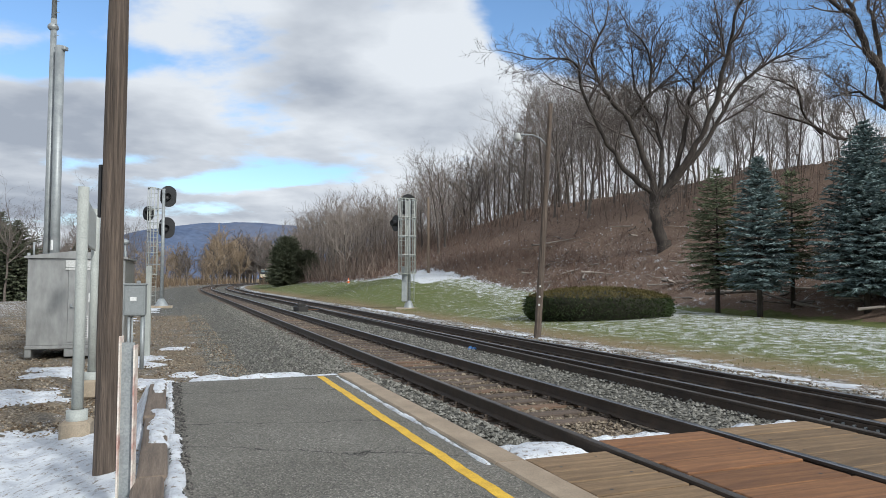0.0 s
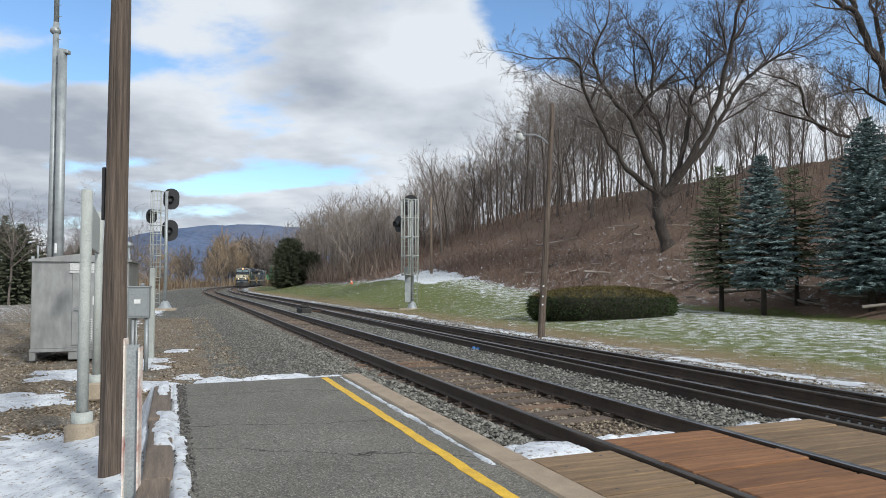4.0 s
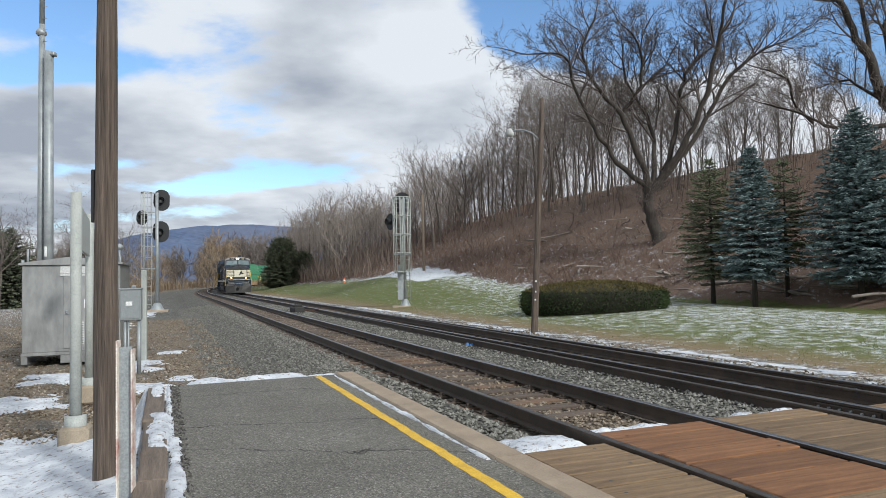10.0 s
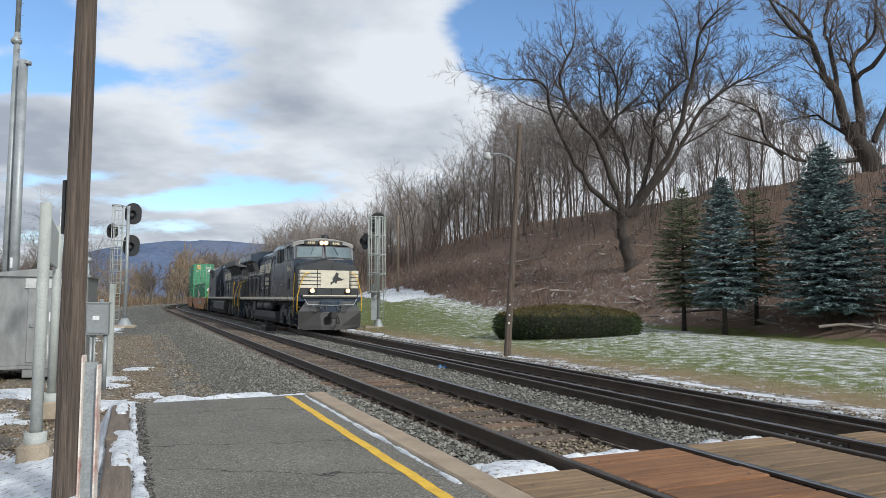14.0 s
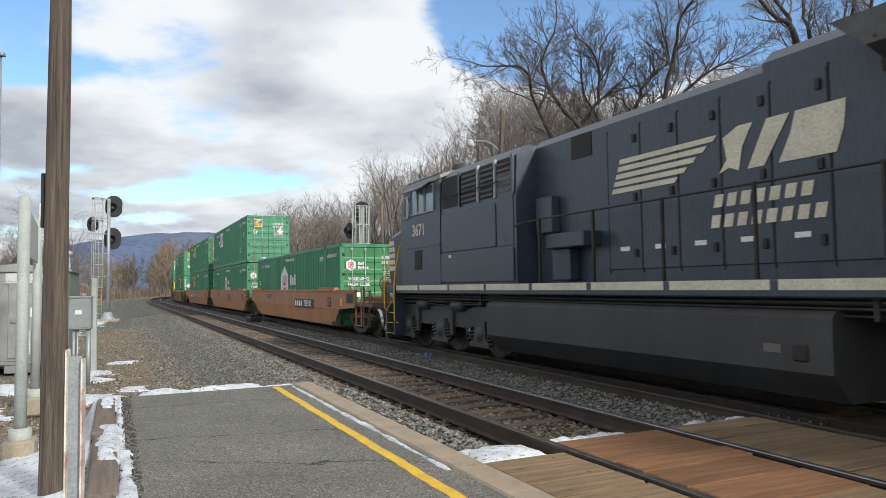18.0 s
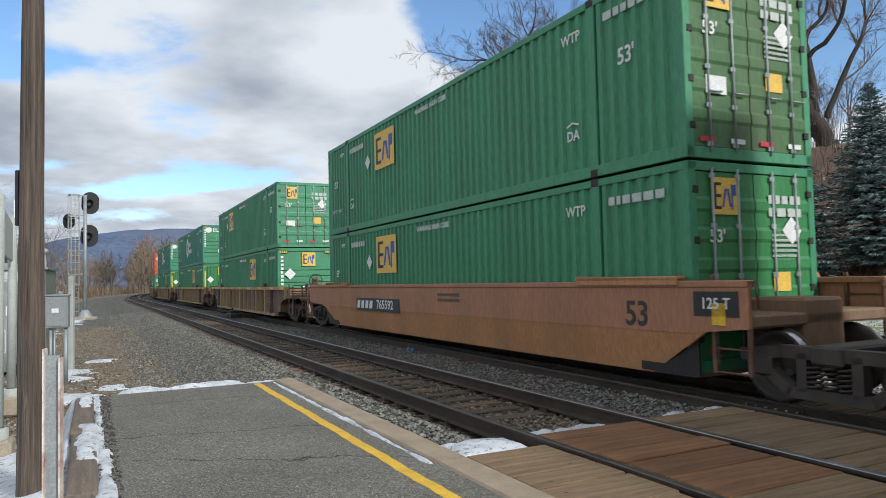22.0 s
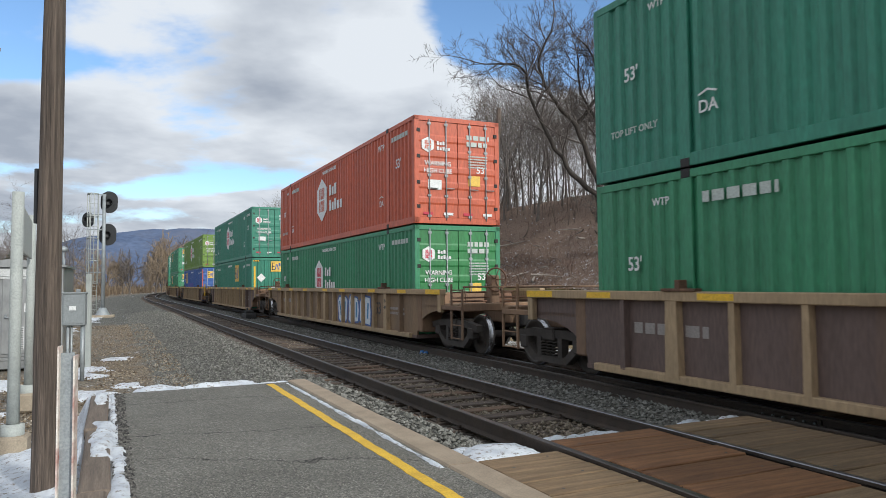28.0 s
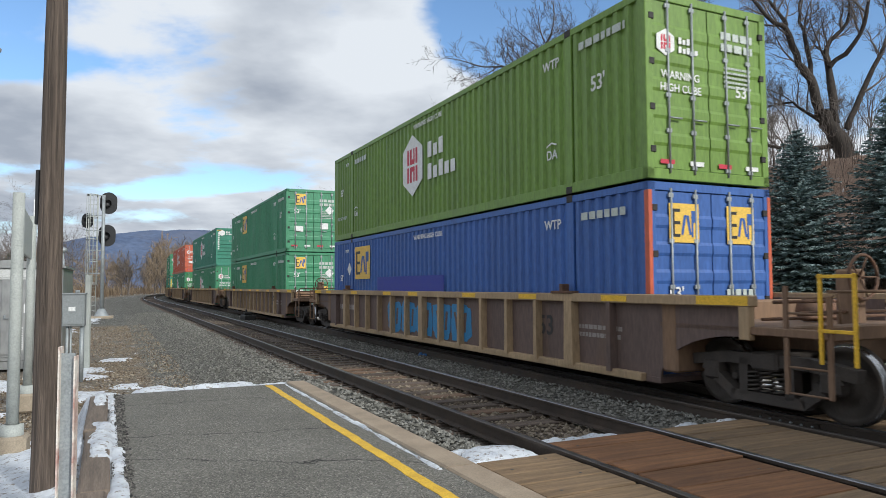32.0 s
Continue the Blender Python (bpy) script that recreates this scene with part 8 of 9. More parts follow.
def smooth_unit(u0, kind, seed):
    """One unit of the three-part brown car. kind: front, middle or rear."""
    rng = random.Random(seed)
    car = thing("well_car", Matrix.Identity(4), "rust-brown smooth-sided articulated well car unit", "freight car", "articulated well car units")
    C0 = 4.15 if kind == "front" else 1.75
    W = 1.43
    a = C0 - (2.05 if kind == "front" else 1.0)
    b = C0 + CL + (1.0 if kind != "rear" else 2.05)
    for sx in (-1, 1):
        sh = Shape()
        x = sx * W
        pts = [(a, 1.54), (a, 0.98 if kind == "front" else 0.75), (C0 - 0.2, 0.62), (C0 + 0.75, 0.24), (C0 + CL - 0.75, 0.24), (C0 + CL + 0.2, 0.62), (b, 0.98 if kind == "rear" else 0.75), (b, 1.54)]
        # upright upper sheet, and a lower sheet that leans in
        up = [(a, 1.54), (a, 0.95), (C0, 0.85), (C0 + CL, 0.85), (b, 0.95), (b, 1.54)]
        x0, x1 = sorted((x, x - sx * 0.05))
        sh.prism(up, "x", x0, x1)
        part("side_sheet", sh, M_CARBROWN, car)
        sh = Shape()
        o = [(C0 - 0.35, 0.90), (C0 + 0.8, 0.24), (C0 + CL - 0.8, 0.24), (C0 + CL + 0.35, 0.90)]
        sh.face([(x - sx * (0.0 if p[1] > 0.5 else 0.13), p[0], p[1]) for p in o])
        sh.face([(x - sx * (0.05 if p[1] > 0.5 else 0.18), p[0], p[1]) for p in o][::-1])
        sh.face([(x - sx * 0.13, o[1][0], 0.24), (x - sx * 0.13, o[2][0], 0.24), (x - sx * 0.18, o[2][0], 0.24), (x - sx * 0.18, o[1][0], 0.24)])
        part("lower_sheet", sh, M_CARBROWN_LOW, car, "lighter brown lower side sheet")
        for y in (C0 - 0.1, C0 + CL - 1.0):
            sh = Shape()
            x0, x1 = sorted((x - sx * 0.125, x - sx * 0.10))
            sh.box(x0, x1, y, y + 1.1, 0.27, 0.98)
            part("bulkhead_side", sh, M_DARKSTEEL, car)
        sh = Shape()
        x0, x1 = sorted((x + sx * 0.02, x - sx * 0.12))
        sh.box(x0, x1, a, b, 1.46, 1.55, 0, 0.012)
        part("top_chord", sh, M_CARBROWN, car)
        for y in (C0 + 1.2, C0 + CL - 1.2):
            sh = Shape()
            x0, x1 = sorted((x + sx * 0.06, x - sx * 0.12))
            sh.box(x0, x1, y - 1.1, y + 1.1, 1.55, 1.62, 0, 0.015)
            sh.prism([(y - 1.1, 1.5), (y + 1.1, 1.5), (y + 1.1, 1.64), (y - 1.1, 1.58)], "x", x0, x1)
            part("guide", sh, M_CARBROWN_LOW, car)
    sh = Shape()
    sh.box(-W + 0.15, W - 0.15, C0, C0 + CL, 0.24, 0.3)
    part("floor", sh, M_CARGRIME, car)
    ends = {"front": ((a, 1, True), (b, -1, False)), "middle": ((a, 1, False), (b, -1, False)), "rear": ((a, 1, False), (b, -1, True))}[kind]
    for y, sgn, draw in ends:
        sh = Shape()
        y0, y1 = sorted((y, y + sgn * (1.9 if draw else 0.9)))
        sh.box(-1.36, 1.36, y0, y1, 0.95, 1.12, 0, 0.03)
        sh.box(-0.4, 0.4, y0, y1, 0.6, 1.3, 0, 0.04)
        part("end_platform", sh, M_CARRUST, car)
        for x in (-1.36, 1.36):
            end_steps(car, y + sgn * 0.05, -sgn if draw else sgn, M_CARBROWN if draw else M_RUSTSTEEL, True, x)
        if draw:
            sh = Shape()
            y0, y1 = sorted((y - sgn * 1.6, y))
            sh.box(-0.3, 0.3, y0, y1, 0.72, 1.05, 0, 0.03)
            sh.box(-1.35, 1.35, *sorted((y - sgn * 1.45, y - sgn * 1.2)), 0.95, 1.15, 0, 0.02)
            part("draft_sill", sh, M_CARGRIME, car)
            for x in (-1.34, 1.34):
                sh = Shape()
                sh.box(x - 0.04, x + 0.04, y0, y1, 1.0, 1.1, 0, 0.01)
                part("side_rail", sh, M_CARGRIME, car)
            for x in (-1.36, 1.36):
                end_steps(car, y - sgn * 1.3, sgn, M_RUSTSTEEL, True, x)
            coupler(car, y - sgn * 2.0, sgn)
    if kind == "front":
        trucks = (2.6, C0 + CL + 1.8)
        add_truck(car, trucks[0])
        brake_wheel(car, 1.9)
        pa, pb = trucks
    elif kind == "middle":
        pa, pb = 0.0, 19.75
        add_truck(car, 0.0)
    else:
        pa, pb = 0.0, C0 + CL + 1.85
        add_truck(car, 0.0)
        add_truck(car, pb)
    sl = lambda y, zz: Matrix.Translation((-W - 0.008, y, zz)) @ SIDE_L
    dark = M_STENCIL
    if kind != "middle":
        sh = Shape()
        sh.box(-1.65, 1.65, -0.18, 0.18, 0, 0.004)
        y = 8.95 if kind == "front" else 13.2
        part("number_plate", sh, dark, car, "black number panel", sl(y, 0.98))
        letter(car, "765592", 0.34, M_WHITE, sl(y - 0.62, 0.98) @ Matrix.Translation((0, 0, 0.005)), 1.2)
        for k in range(4):
            bar = Shape()
            q = -0.62 + k * 0.34
            bar.prism([(q, -0.11), (q + 0.22, -0.11), (q + 0.27, 0.11), (q + 0.05, 0.11)], "z", 0, 0.004)
            part("word_mark", bar, M_WHITE, car, "", sl(y + 0.95, 0.98) @ Matrix.Translation((0, 0, 0.005)))
    else:
        bar_part("faded_mark", bars(1, 1.9, 0.42, 0.05, rng), M_MARKRED, car, sl(C0 + 6.4, 1.05))
    letter(car, "53", 0.5, dark, sl(C0 + 0.95, 0.72 + 0.35))
    sh = Shape()
    sh.box(-0.11, 0.11, -0.14, 0.14, 0, 0.004)
    part("yellow_tag", sh, M_YELLOW, car, "yellow tag", sl(C0 - 0.55, 1.12))
    sh = Shape()
    sh.box(-0.36, 0.36, -0.16, 0.16, 0, 0.004)
    part("load_panel", sh, M_BLACK, car, "black load limit panel", sl(a + 0.5, 1.25))
    if kind != "front":
        letter(car, "125 T", 0.2, M_WHITE, sl(a + 0.5, 1.25) @ Matrix.Translation((0, 0, 0.005)))
    bar_part("stencil_mark", bars(2, 1.1, 0.07, 0.05, rng), M_CARGRIME, car, sl(C0 + 7.0 if kind == "rear" else C0 + 12, 1.3))
    MOVING.append((car, u0, pa, pb, 0.0))
    return car


# --- engines ---
def engine(u0, reversed_, number, tanks, label):
    L = 22.4
    e = thing("locomotive", Matrix.Identity(4), label, "locomotive", "locomotives")
    W, HW = 1.52, 0.98
    END = 21.55 if reversed_ else 20.85          # the back of the roof wings
    body = M_ENGDUST if reversed_ else M_NAVY

    def slab(name, x0, x1, y0, y1, z0, z1, mat, parent=e, ch=0.0, lab=""):
        sh = Shape()
        sh.box(*sorted((x0, x1)), *sorted((y0, y1)), z0, z1, 0, ch)
        return part(name, sh, mat, parent, lab)

    # underframe, walkway and white sill stripe
    sh = Shape()
    sh.box(-W, W, 0.9, L - 0.75, 1.44, 1.66, 0, 0.02)
    sh.box(-0.5, 0.5, 0.7, L - 0.7, 0.95, 1.45, 0, 0.02)
    part("frame", sh, body, e)
    for sx in (-1, 1):
        for k in range(11):
            y = 1.6 + k * 1.78
            slab("sill_stripe", sx * W, sx * (W + 0.006), y, y + 1.66, 1.53, 1.655, M_ENGWHITE)
    # long hood and the wide equipment body behind the cab
    sh = Shape()
    # the hood steps in height: a tall blower room behind the cab on one engine, a tall end by the radiators on the other
    for y0, y1, top in (((8.0, 13.5, 4.50), (13.5, 15.3, 4.62)) if reversed_ else ((8.0, 10.3, 4.60), (10.3, 15.3, 4.36))):
        sh.prism([(-HW, 1.66), (-HW, top - 0.17), (-HW + 0.18, top), (HW - 0.18, top), (HW, top - 0.17), (HW, 1.66)], "y", y0, y1)
    sh.prism([(-HW, 1.66), (-HW, 3.32), (-1.22, 3.98), (1.22, 3.98), (HW, 3.32), (HW, 1.66)], "y", 15.3, END - 0.6)
    part("long_hood", sh, body, e)
    sh = Shape()
    sh.prism([(-1.46, 1.66), (-1.46, 3.35), (-1.42, 4.2), (-1.2, 4.40), (1.2, 4.40), (1.42, 4.2), (1.46, 3.35), (1.46, 1.66)], "y", 4.6, 8.1)
    part("equipment_body", sh, body, e)
    for sx in (-1, 1):
        # body panels, seams and hatch
        slab("lower_panel", sx * 1.46, sx * 1.50, 4.66, 8.02, 1.7, 2.38, body, e, 0.015)
        slab("side_panel", sx * 1.46, sx * 1.485, 4.66, 7.3, 2.42, 3.32, body, e, 0.012)
        slab("hatch", sx * 1.46, sx * 1.475, 7.36, 8.0, 2.42, 3.9, body, e, 0.006)
        slab("warning_label", sx * 1.501, sx * 1.504, 5.1, 5.24, 2.28, 2.34, M_WHITE)
        # deep louvred openings between posts
        for k, (y0, y1) in enumerate(((4.75, 5.6), (5.72, 6.5), (6.62, 7.25), (7.37, 7.95)) if reversed_ else ((4.82, 5.6), (5.74, 6.52))):
            v = slab("louvre_panel", sx * 1.425, sx * 1.465, y0, y1, 3.46, 4.17, M_MESHBLACK)
            if k:
                for j in range(6):
                    slab("louvre", sx * 1.46, sx * 1.485, y0 + 0.04, y1 - 0.04, 3.50 + j * 0.11, 3.545 + j * 0.11, M_RUSTSTEEL if k == 3 and j % 2 else M_ENGGREY, v)
            slab("louvre_post", sx * 1.44, sx * 1.50, y1 + 0.02, y1 + 0.09, 3.42, 4.22, M_GALV if 0 < k < 3 else body)
        sh = Shape()
        sh.tube((sx * 1.56, 4.7, 3.72), (sx * 1.56, 7.6, 3.72), 0.014, None, 6)
        part("grab_bar", sh, M_DARKSTEEL, e)
        # control box on the walkway
        if reversed_:
            slab("control_box", sx * HW, sx * 1.36, 8.95, 10.1, 2.28, 2.55, body, e, 0.02)
            slab("control_box", sx * HW, sx * 1.22, 8.95, 9.5, 1.7, 2.28, body, e, 0.02)
            slab("blower_grille", sx * HW, sx * (HW + 0.012), 9.3, 9.9, 3.9, 4.32, M_MESHBLACK)
            slab("junction_box", sx * HW, sx * (HW + 0.2), 8.35, 8.9, 2.6, 3.3, body, e, 0.02)
        else:
            slab("blower_grille", sx * HW, sx * (HW + 0.012), 8.95, 9.7, 3.86, 4.36, M_MESHBLACK)
            for q in (8.5, 9.2, 9.75, 10.05):
                slab("panel_rib", sx * HW, sx * (HW + 0.03), q, q + 0.03, 1.9, 3.75, body)
            slab("warning_label", sx * (HW + 0.001), sx * (HW + 0.004), 9.95, 10.15, 3.38, 3.48, M_WHITE)
        # engine room doors
        y = 10.34
        while y < 14.9:
            d = slab("hood_door", sx * HW, sx * (HW + 0.024), y + 0.02, y + 0.8, 1.86, 4.16, body, e, 0.01)
            if int(y * 10) % 2:
                slab("warning_label", sx * (HW + 0.025), sx * (HW + 0.028), y + 0.3, y + 0.52, 2.16, 2.23, M_WHITE, d, 0, "small white label")
            for z in (2.05, 2.95, 3.9):
                slab("door_latch", sx * (HW + 0.024), sx * (HW + 0.06), y + 0.66, y + 0.73, z, z + 0.13, M_DARKSTEEL, d, 0.006)
            slab("door_seam", sx * (HW + 0.001), sx * (HW + 0.012), y - 0.012, y + 0.012, 1.8, 4.2, M_MESHBLACK, d)
            y += 0.815
        # radiator compartment doors, most with slim screens
        if reversed_:
            doors = ((14.85, 15.55, 1.86, 2.8, 0), (15.6, 16.45, 1.86, 2.8, 0), (16.5, 17.03, 1.86, 3.24, 2), (17.05, 17.52, 1.86, 3.24, 1), (17.54, 18.02, 1.86, 3.24, 1), (18.04, 18.46, 1.86, 3.24, 2), (18.5, 19.12, 1.86, 3.24, 2), (19.2, 20.0, 1.86, 3.3, 0), (20.08, 20.62, 1.86, 3.3, 2))
        else:
            doors = ((15.42, 16.0, 1.86, 3.2, 0), *[(16.05 + 0.595 * k, 16.62 + 0.595 * k, 1.86, 3.24, 1) for k in range(7)])
        for k, (y0, y1, z0, z1, screens) in enumerate(doors):
            d = slab("hood_door", sx * HW, sx * (HW + 0.03), y0, y1, z0, z1, body, e, 0.012)
            for j in range(screens):
                h = (z1 - z0 - 0.42) / screens
                g = slab("door_screen", sx * (HW + 0.028), sx * (HW + 0.036), y0 + (0.09 if reversed_ else 0.15) + 0.03 * (k % 2), y1 - (0.09 if reversed_ else 0.15) - 0.03 * (k % 2), z0 + 0.12 + j * h, z0 + 0.06 + (j + 1) * h, M_MESHBLACK, d)
                slab("screen_rim", sx * (HW + 0.036), sx * (HW + 0.042), y0 + 0.11, y0 + 0.125, z0 + 0.16 + j * h, z0 + 0.02 + (j + 1) * h, M_ENGGREY, g)
            slab("door_latch", sx * (HW + 0.03), sx * (HW + 0.06), (y0 + y1) / 2 - 0.04, (y0 + y1) / 2 + 0.04, z1 - 0.24, z1 - 0.13, M_BLACK, d)
            if k % 2 == 0:
                slab("warning_label", sx * (HW + 0.031), sx * (HW + 0.034), y0 + 0.15, y0 + 0.38, z1 - 0.1, z1 - 0.03, M_WHITE, d, 0, "small white label")
        if reversed_:
            slab("low_screen", sx * HW, sx * (HW + 0.02), 15.15, 16.44, 2.86, 3.22, M_MESHBLACK)
            fan = Shape()
            sg = 1 if sx > 0 else -1
            fan.lathe(((0.09, sg * 0.02), (0.1, 0.0), (0.0, sg * 0.03)), "x", (sx * (HW + 0.04), 19.62, 2.72), 18)
            fan.lathe(((0.27, 0.0), (0.27, sg * 0.035), (0.33, sg * 0.035), (0.33, 0.0)), "x", (sx * (HW + 0.04), 19.62, 2.72), 24)
            for j in range(9):
                a_ = 6.28318 * j / 9
                fan.tube((sx * (HW + 0.06), 19.62 + 0.08 * math.cos(a_), 2.72 + 0.08 * math.sin(a_)), (sx * (HW + 0.06), 19.62 + 0.28 * math.cos(a_ + 0.2), 2.72 + 0.28 * math.sin(a_ + 0.2)), 0.022, 0.03, 5)
            part("hand_brake_wheel", fan, M_BROW, e, "pale spoked hand brake wheel")
        # slanted intake screens under the wing
        spans = ((15.4, 16.35), (16.46, 17.42), (17.52, 18.5), (18.6, 19.62), (19.72, END - 0.72)) if reversed_ else ((17.2, 18.6), (18.72, END - 0.72))
        for a, b in spans:
            sh = Shape()
            def at_z(z, off):
                return sx * (HW + (1.22 - HW) * (z - 3.32) / 0.66 + off)
            for off, k in ((0.012, 0),):
                sh.face([(at_z(3.40, off), a, 3.40), (at_z(3.40, off), b, 3.40), (at_z(3.9, off), b - 0.05, 3.9), (at_z(3.9, off), a + 0.05, 3.9)], 0)
                sh.face([(at_z(3.40, -0.05), a, 3.40), (at_z(3.40, -0.05), b, 3.40), (at_z(3.40, off), b, 3.40), (at_z(3.40, off), a, 3.40)], 0)
            part("radiator_screen", sh, M_MESHBLACK, e)
    # gabled radiator wings
    wing = [(-1.2, 3.93), (-1.56, 4.06), (-1.56, 4.42), (-0.95, 4.64), (0.0, 4.72), (0.95, 4.64), (1.56, 4.42), (1.56, 4.06), (1.2, 3.93)]
    sh = Shape()
    slant = 0.4 if reversed_ else 0.0
    rows = [[(p[0], y - (slant if y < 18 and p[1] > 4.3 else 0.0), p[1]) for p in wing] for y in (15.25 if reversed_ else 15.5, END)]
    sh.grid(rows, 0, False, True)
    sh.face(rows[0][::-1])
    sh.face(rows[-1])
    part("radiator_wing", sh, M_ENGGREY if reversed_ else body, e)
    slab("wing_panel", -0.5, 0.5, END - 0.01, END + 0.04, 4.18, 4.5, M_ENGGREY, e, 0.01)
    sh = Shape()
    for k in range(12):
        for sx in (-1, 1):
            sh.tube((sx * 1.56, 15.35 + k * 0.46, 4.12), (sx * 1.572, 15.35 + k * 0.46, 4.12), 0.018, None, 6)
    part("rivet", sh, M_DARKSTEEL, e)["kind"] = "stuff"
    RE = Matrix(((-1, 0, 0, 0), (0, 0, 1, 0), (0, 1, 0, 0), (0, 0, 0, 1)))
    for x in (-1.02, 1.02):
        letter(e, number, 0.3, M_ENGWHITE, Matrix.Translation((x, END + 0.005, 4.24)) @ RE)
    # rear end
    sh = Shape()
    sh.prism([(-HW, 1.66), (-HW, 3.95), (HW, 3.95), (HW, 1.66)], "y", END - 0.65, END - 0.33)
    part("rear_wall", sh, M_ENGGREY, e)
    for x in (-0.72, 0.72):
        slab("rear_grille", x - 0.22, x + 0.22, END - 0.34, END - 0.31, 3.25, 3.75, M_MESHBLACK)
    slab("rear_door", -0.28, 0.28, END - 0.34, END - 0.29, 1.8, 3.3, M_ENGGREY, e, 0.012)
    slab("rear_opening", -0.16, 0.16, END - 0.3, END - 0.28, 3.0, 3.5, M_MESHBLACK)
    for k in range(5):
        slab("rear_stripe", -0.95, 0.95, END - 0.328, END - 0.315, 2.15 + k * 0.18, 2.23 + k * 0.18, M_STRIPEOLD)
    sh = Shape()
    sh.box(-0.26, 0.26, END - 0.35, END - 0.27, 3.6, 3.84, 1, 0.04)
    for x in (-0.12, 0.12):
        sh.lathe(((0.0, 0.06), (0.08, 0.05), (0.1, 0.0)), "y", (x, END - 0.27, 3.72), 12)
    part("rear_headlight", sh, (M_GALV, M_BLACK), e)
    # cab
    sh = Shape()
    sh.prism([(2.1, 1.66), (2.1, 3.5), (2.32, 4.12), (2.6, 4.36), (4.62, 4.36), (4.62, 1.66)], "x", -1.49, 1.49)
    part("cab", sh, body, e)
    rows = []
    for x, z in ((-1.52, 4.30), (-1.2, 4.42), (-0.5, 4.54), (0.0, 4.57), (0.5, 4.54), (1.2, 4.42), (1.52, 4.30)):
        rows.append([(x, 2.3, z - 0.20), (x, 2.28, z - 0.05), (x, 2.42, z), (x, 4.72, z), (x, 4.72, z - 0.08)])
    sh = Shape()
    sh.grid(rows)
    for r in (rows[0], rows[-1]):
        sh.face(r)
    part("cab_roof", sh, M_BROW, e)
    # nose with a peaked top
    nose = [(-1.44, 1.66), (-1.44, 3.02), (-1.3, 3.18), (0.0, 3.44), (1.3, 3.18), (1.44, 3.02), (1.44, 1.66)]
    r0 = [(p[0] * 0.97, 0.98, p[1] if p[1] < 2 else p[1] - 0.06) for p in nose]
    r1 = [(p[0], 2.14, p[1] + (0.12 if p[1] > 2 else 0)) for p in nose]
    sh = Shape()
    sh.grid([r0, r1], 0, False, True)
    sh.face(r0[::-1])
    part("nose", sh, M_ENGBLACK, e)
    slab("nose_door", 0.1, 0.85, 0.955, 0.985, 1.75, 3.2, M_ENGBLACK, e, 0.012)
    for k in range(5):
        for sx in (-1, 1):
            z = 2.08 + k * 0.178
            inner = (0.44 if k < 4 else 0.2) if sx < 0 else 0.95
            sh = Shape()
            sh.box(*sorted((sx * inner, sx * 1.37)), 0.958, 0.972, z, z + 0.13)
            sh.box(*sorted((sx * 1.355, sx * 1.412)), 0.965, 1.72 - 0.1 * k, z, z + 0.13)
            part("nose_stripe", sh, M_ENGWHITE, e)
    em = slab("nose_emblem", -0.43, 0.95, 0.938, 0.952, 2.08, 2.92, M_ENGWHITE, e, 0, "white emblem panel")
    sh = Shape()
    sh.prism([(0.05, 2.2), (0.02, 2.34), (0.14, 2.4), (0.12, 2.54), (0.22, 2.66), (0.3, 2.84), (0.42, 2.78), (0.4, 2.62), (0.6, 2.52), (0.74, 2.55), (0.58, 2.44), (0.36, 2.42), (0.3, 2.26), (0.24, 2.36), (0.12, 2.3)], "y", 0.93, 0.937)
    part("dark_figure", sh, M_BLACK, em)
    for x in (0.96, 1.02, -0.62):
        slab("nose_seam", x, x + 0.035, 0.945, 0.965, 1.8, 2.95, M_BLACK)
    # windscreens in dark gaskets
    for sx in (-1, 1):
        a, b = Vector((sx * 0.1, 2.09, 3.62)), Vector((sx * 1.36, 2.1, 3.56))
        c, d = Vector((sx * 1.3, 2.28, 4.08)), Vector((sx * 0.1, 2.28, 4.12))
        for name, o, grow, mat in (("windscreen_gasket", Vector((0, -0.025, 0.01)), 0.05, M_BLACK), ("windscreen", Vector((0, -0.04, 0.014)), 0.0, M_GLASS)):
            q = [v + o for v in (a + Vector((-sx, 0, -1)) * grow, b + Vector((sx, 0, -1)) * grow, c + Vector((sx, 0, 1)) * grow, d + Vector((-sx, 0, 1)) * grow)]
            sh = Shape()
            sh.grid([q, [a, b, c, d]], 0, False, True)
            sh.face(q)
            part(name, sh, mat, e)
        sh = Shape()
        sh.path([(sx * 0.5, 2.2, 4.14), (sx * 0.6, 2.12, 3.92), (sx * 0.68, 2.06, 3.74)], 0.012, 5)
        part("wiper", sh, M_BLACK, e)
        # side windows with silver frames, one slid open
        for y0, y1 in ((2.42, 2.66), (2.86, 3.7), (3.78, 4.28)):
            z0, z1 = 3.5 if y0 > 2.5 else 3.46, 4.12 if y0 > 2.5 else 3.98
            w = slab("side_window", sx * 1.49, sx * 1.502, y0, y1, z0, z1, M_GLASS, e, 0.004)
            sh = Shape()
            x0, x1 = sorted((sx * 1.49, sx * 1.53))
            for q in ((y0 - 0.03, y0, z0 - 0.03, z1 + 0.03), (y1, y1 + 0.03, z0 - 0.03, z1 + 0.03)):
                sh.box(x0, x1, *q)
            for z in (z0 - 0.03, z1):
                sh.box(x0, x1, y0, y1, z, z + 0.03)
            if y0 == 2.86:
                sh.box(x0, x1, 3.26, 3.3, z0, z1)
            part("window_frame", sh, M_GALV, w)
        sh = Shape()
        x0, x1 = sx * 1.5, sx * 1.78
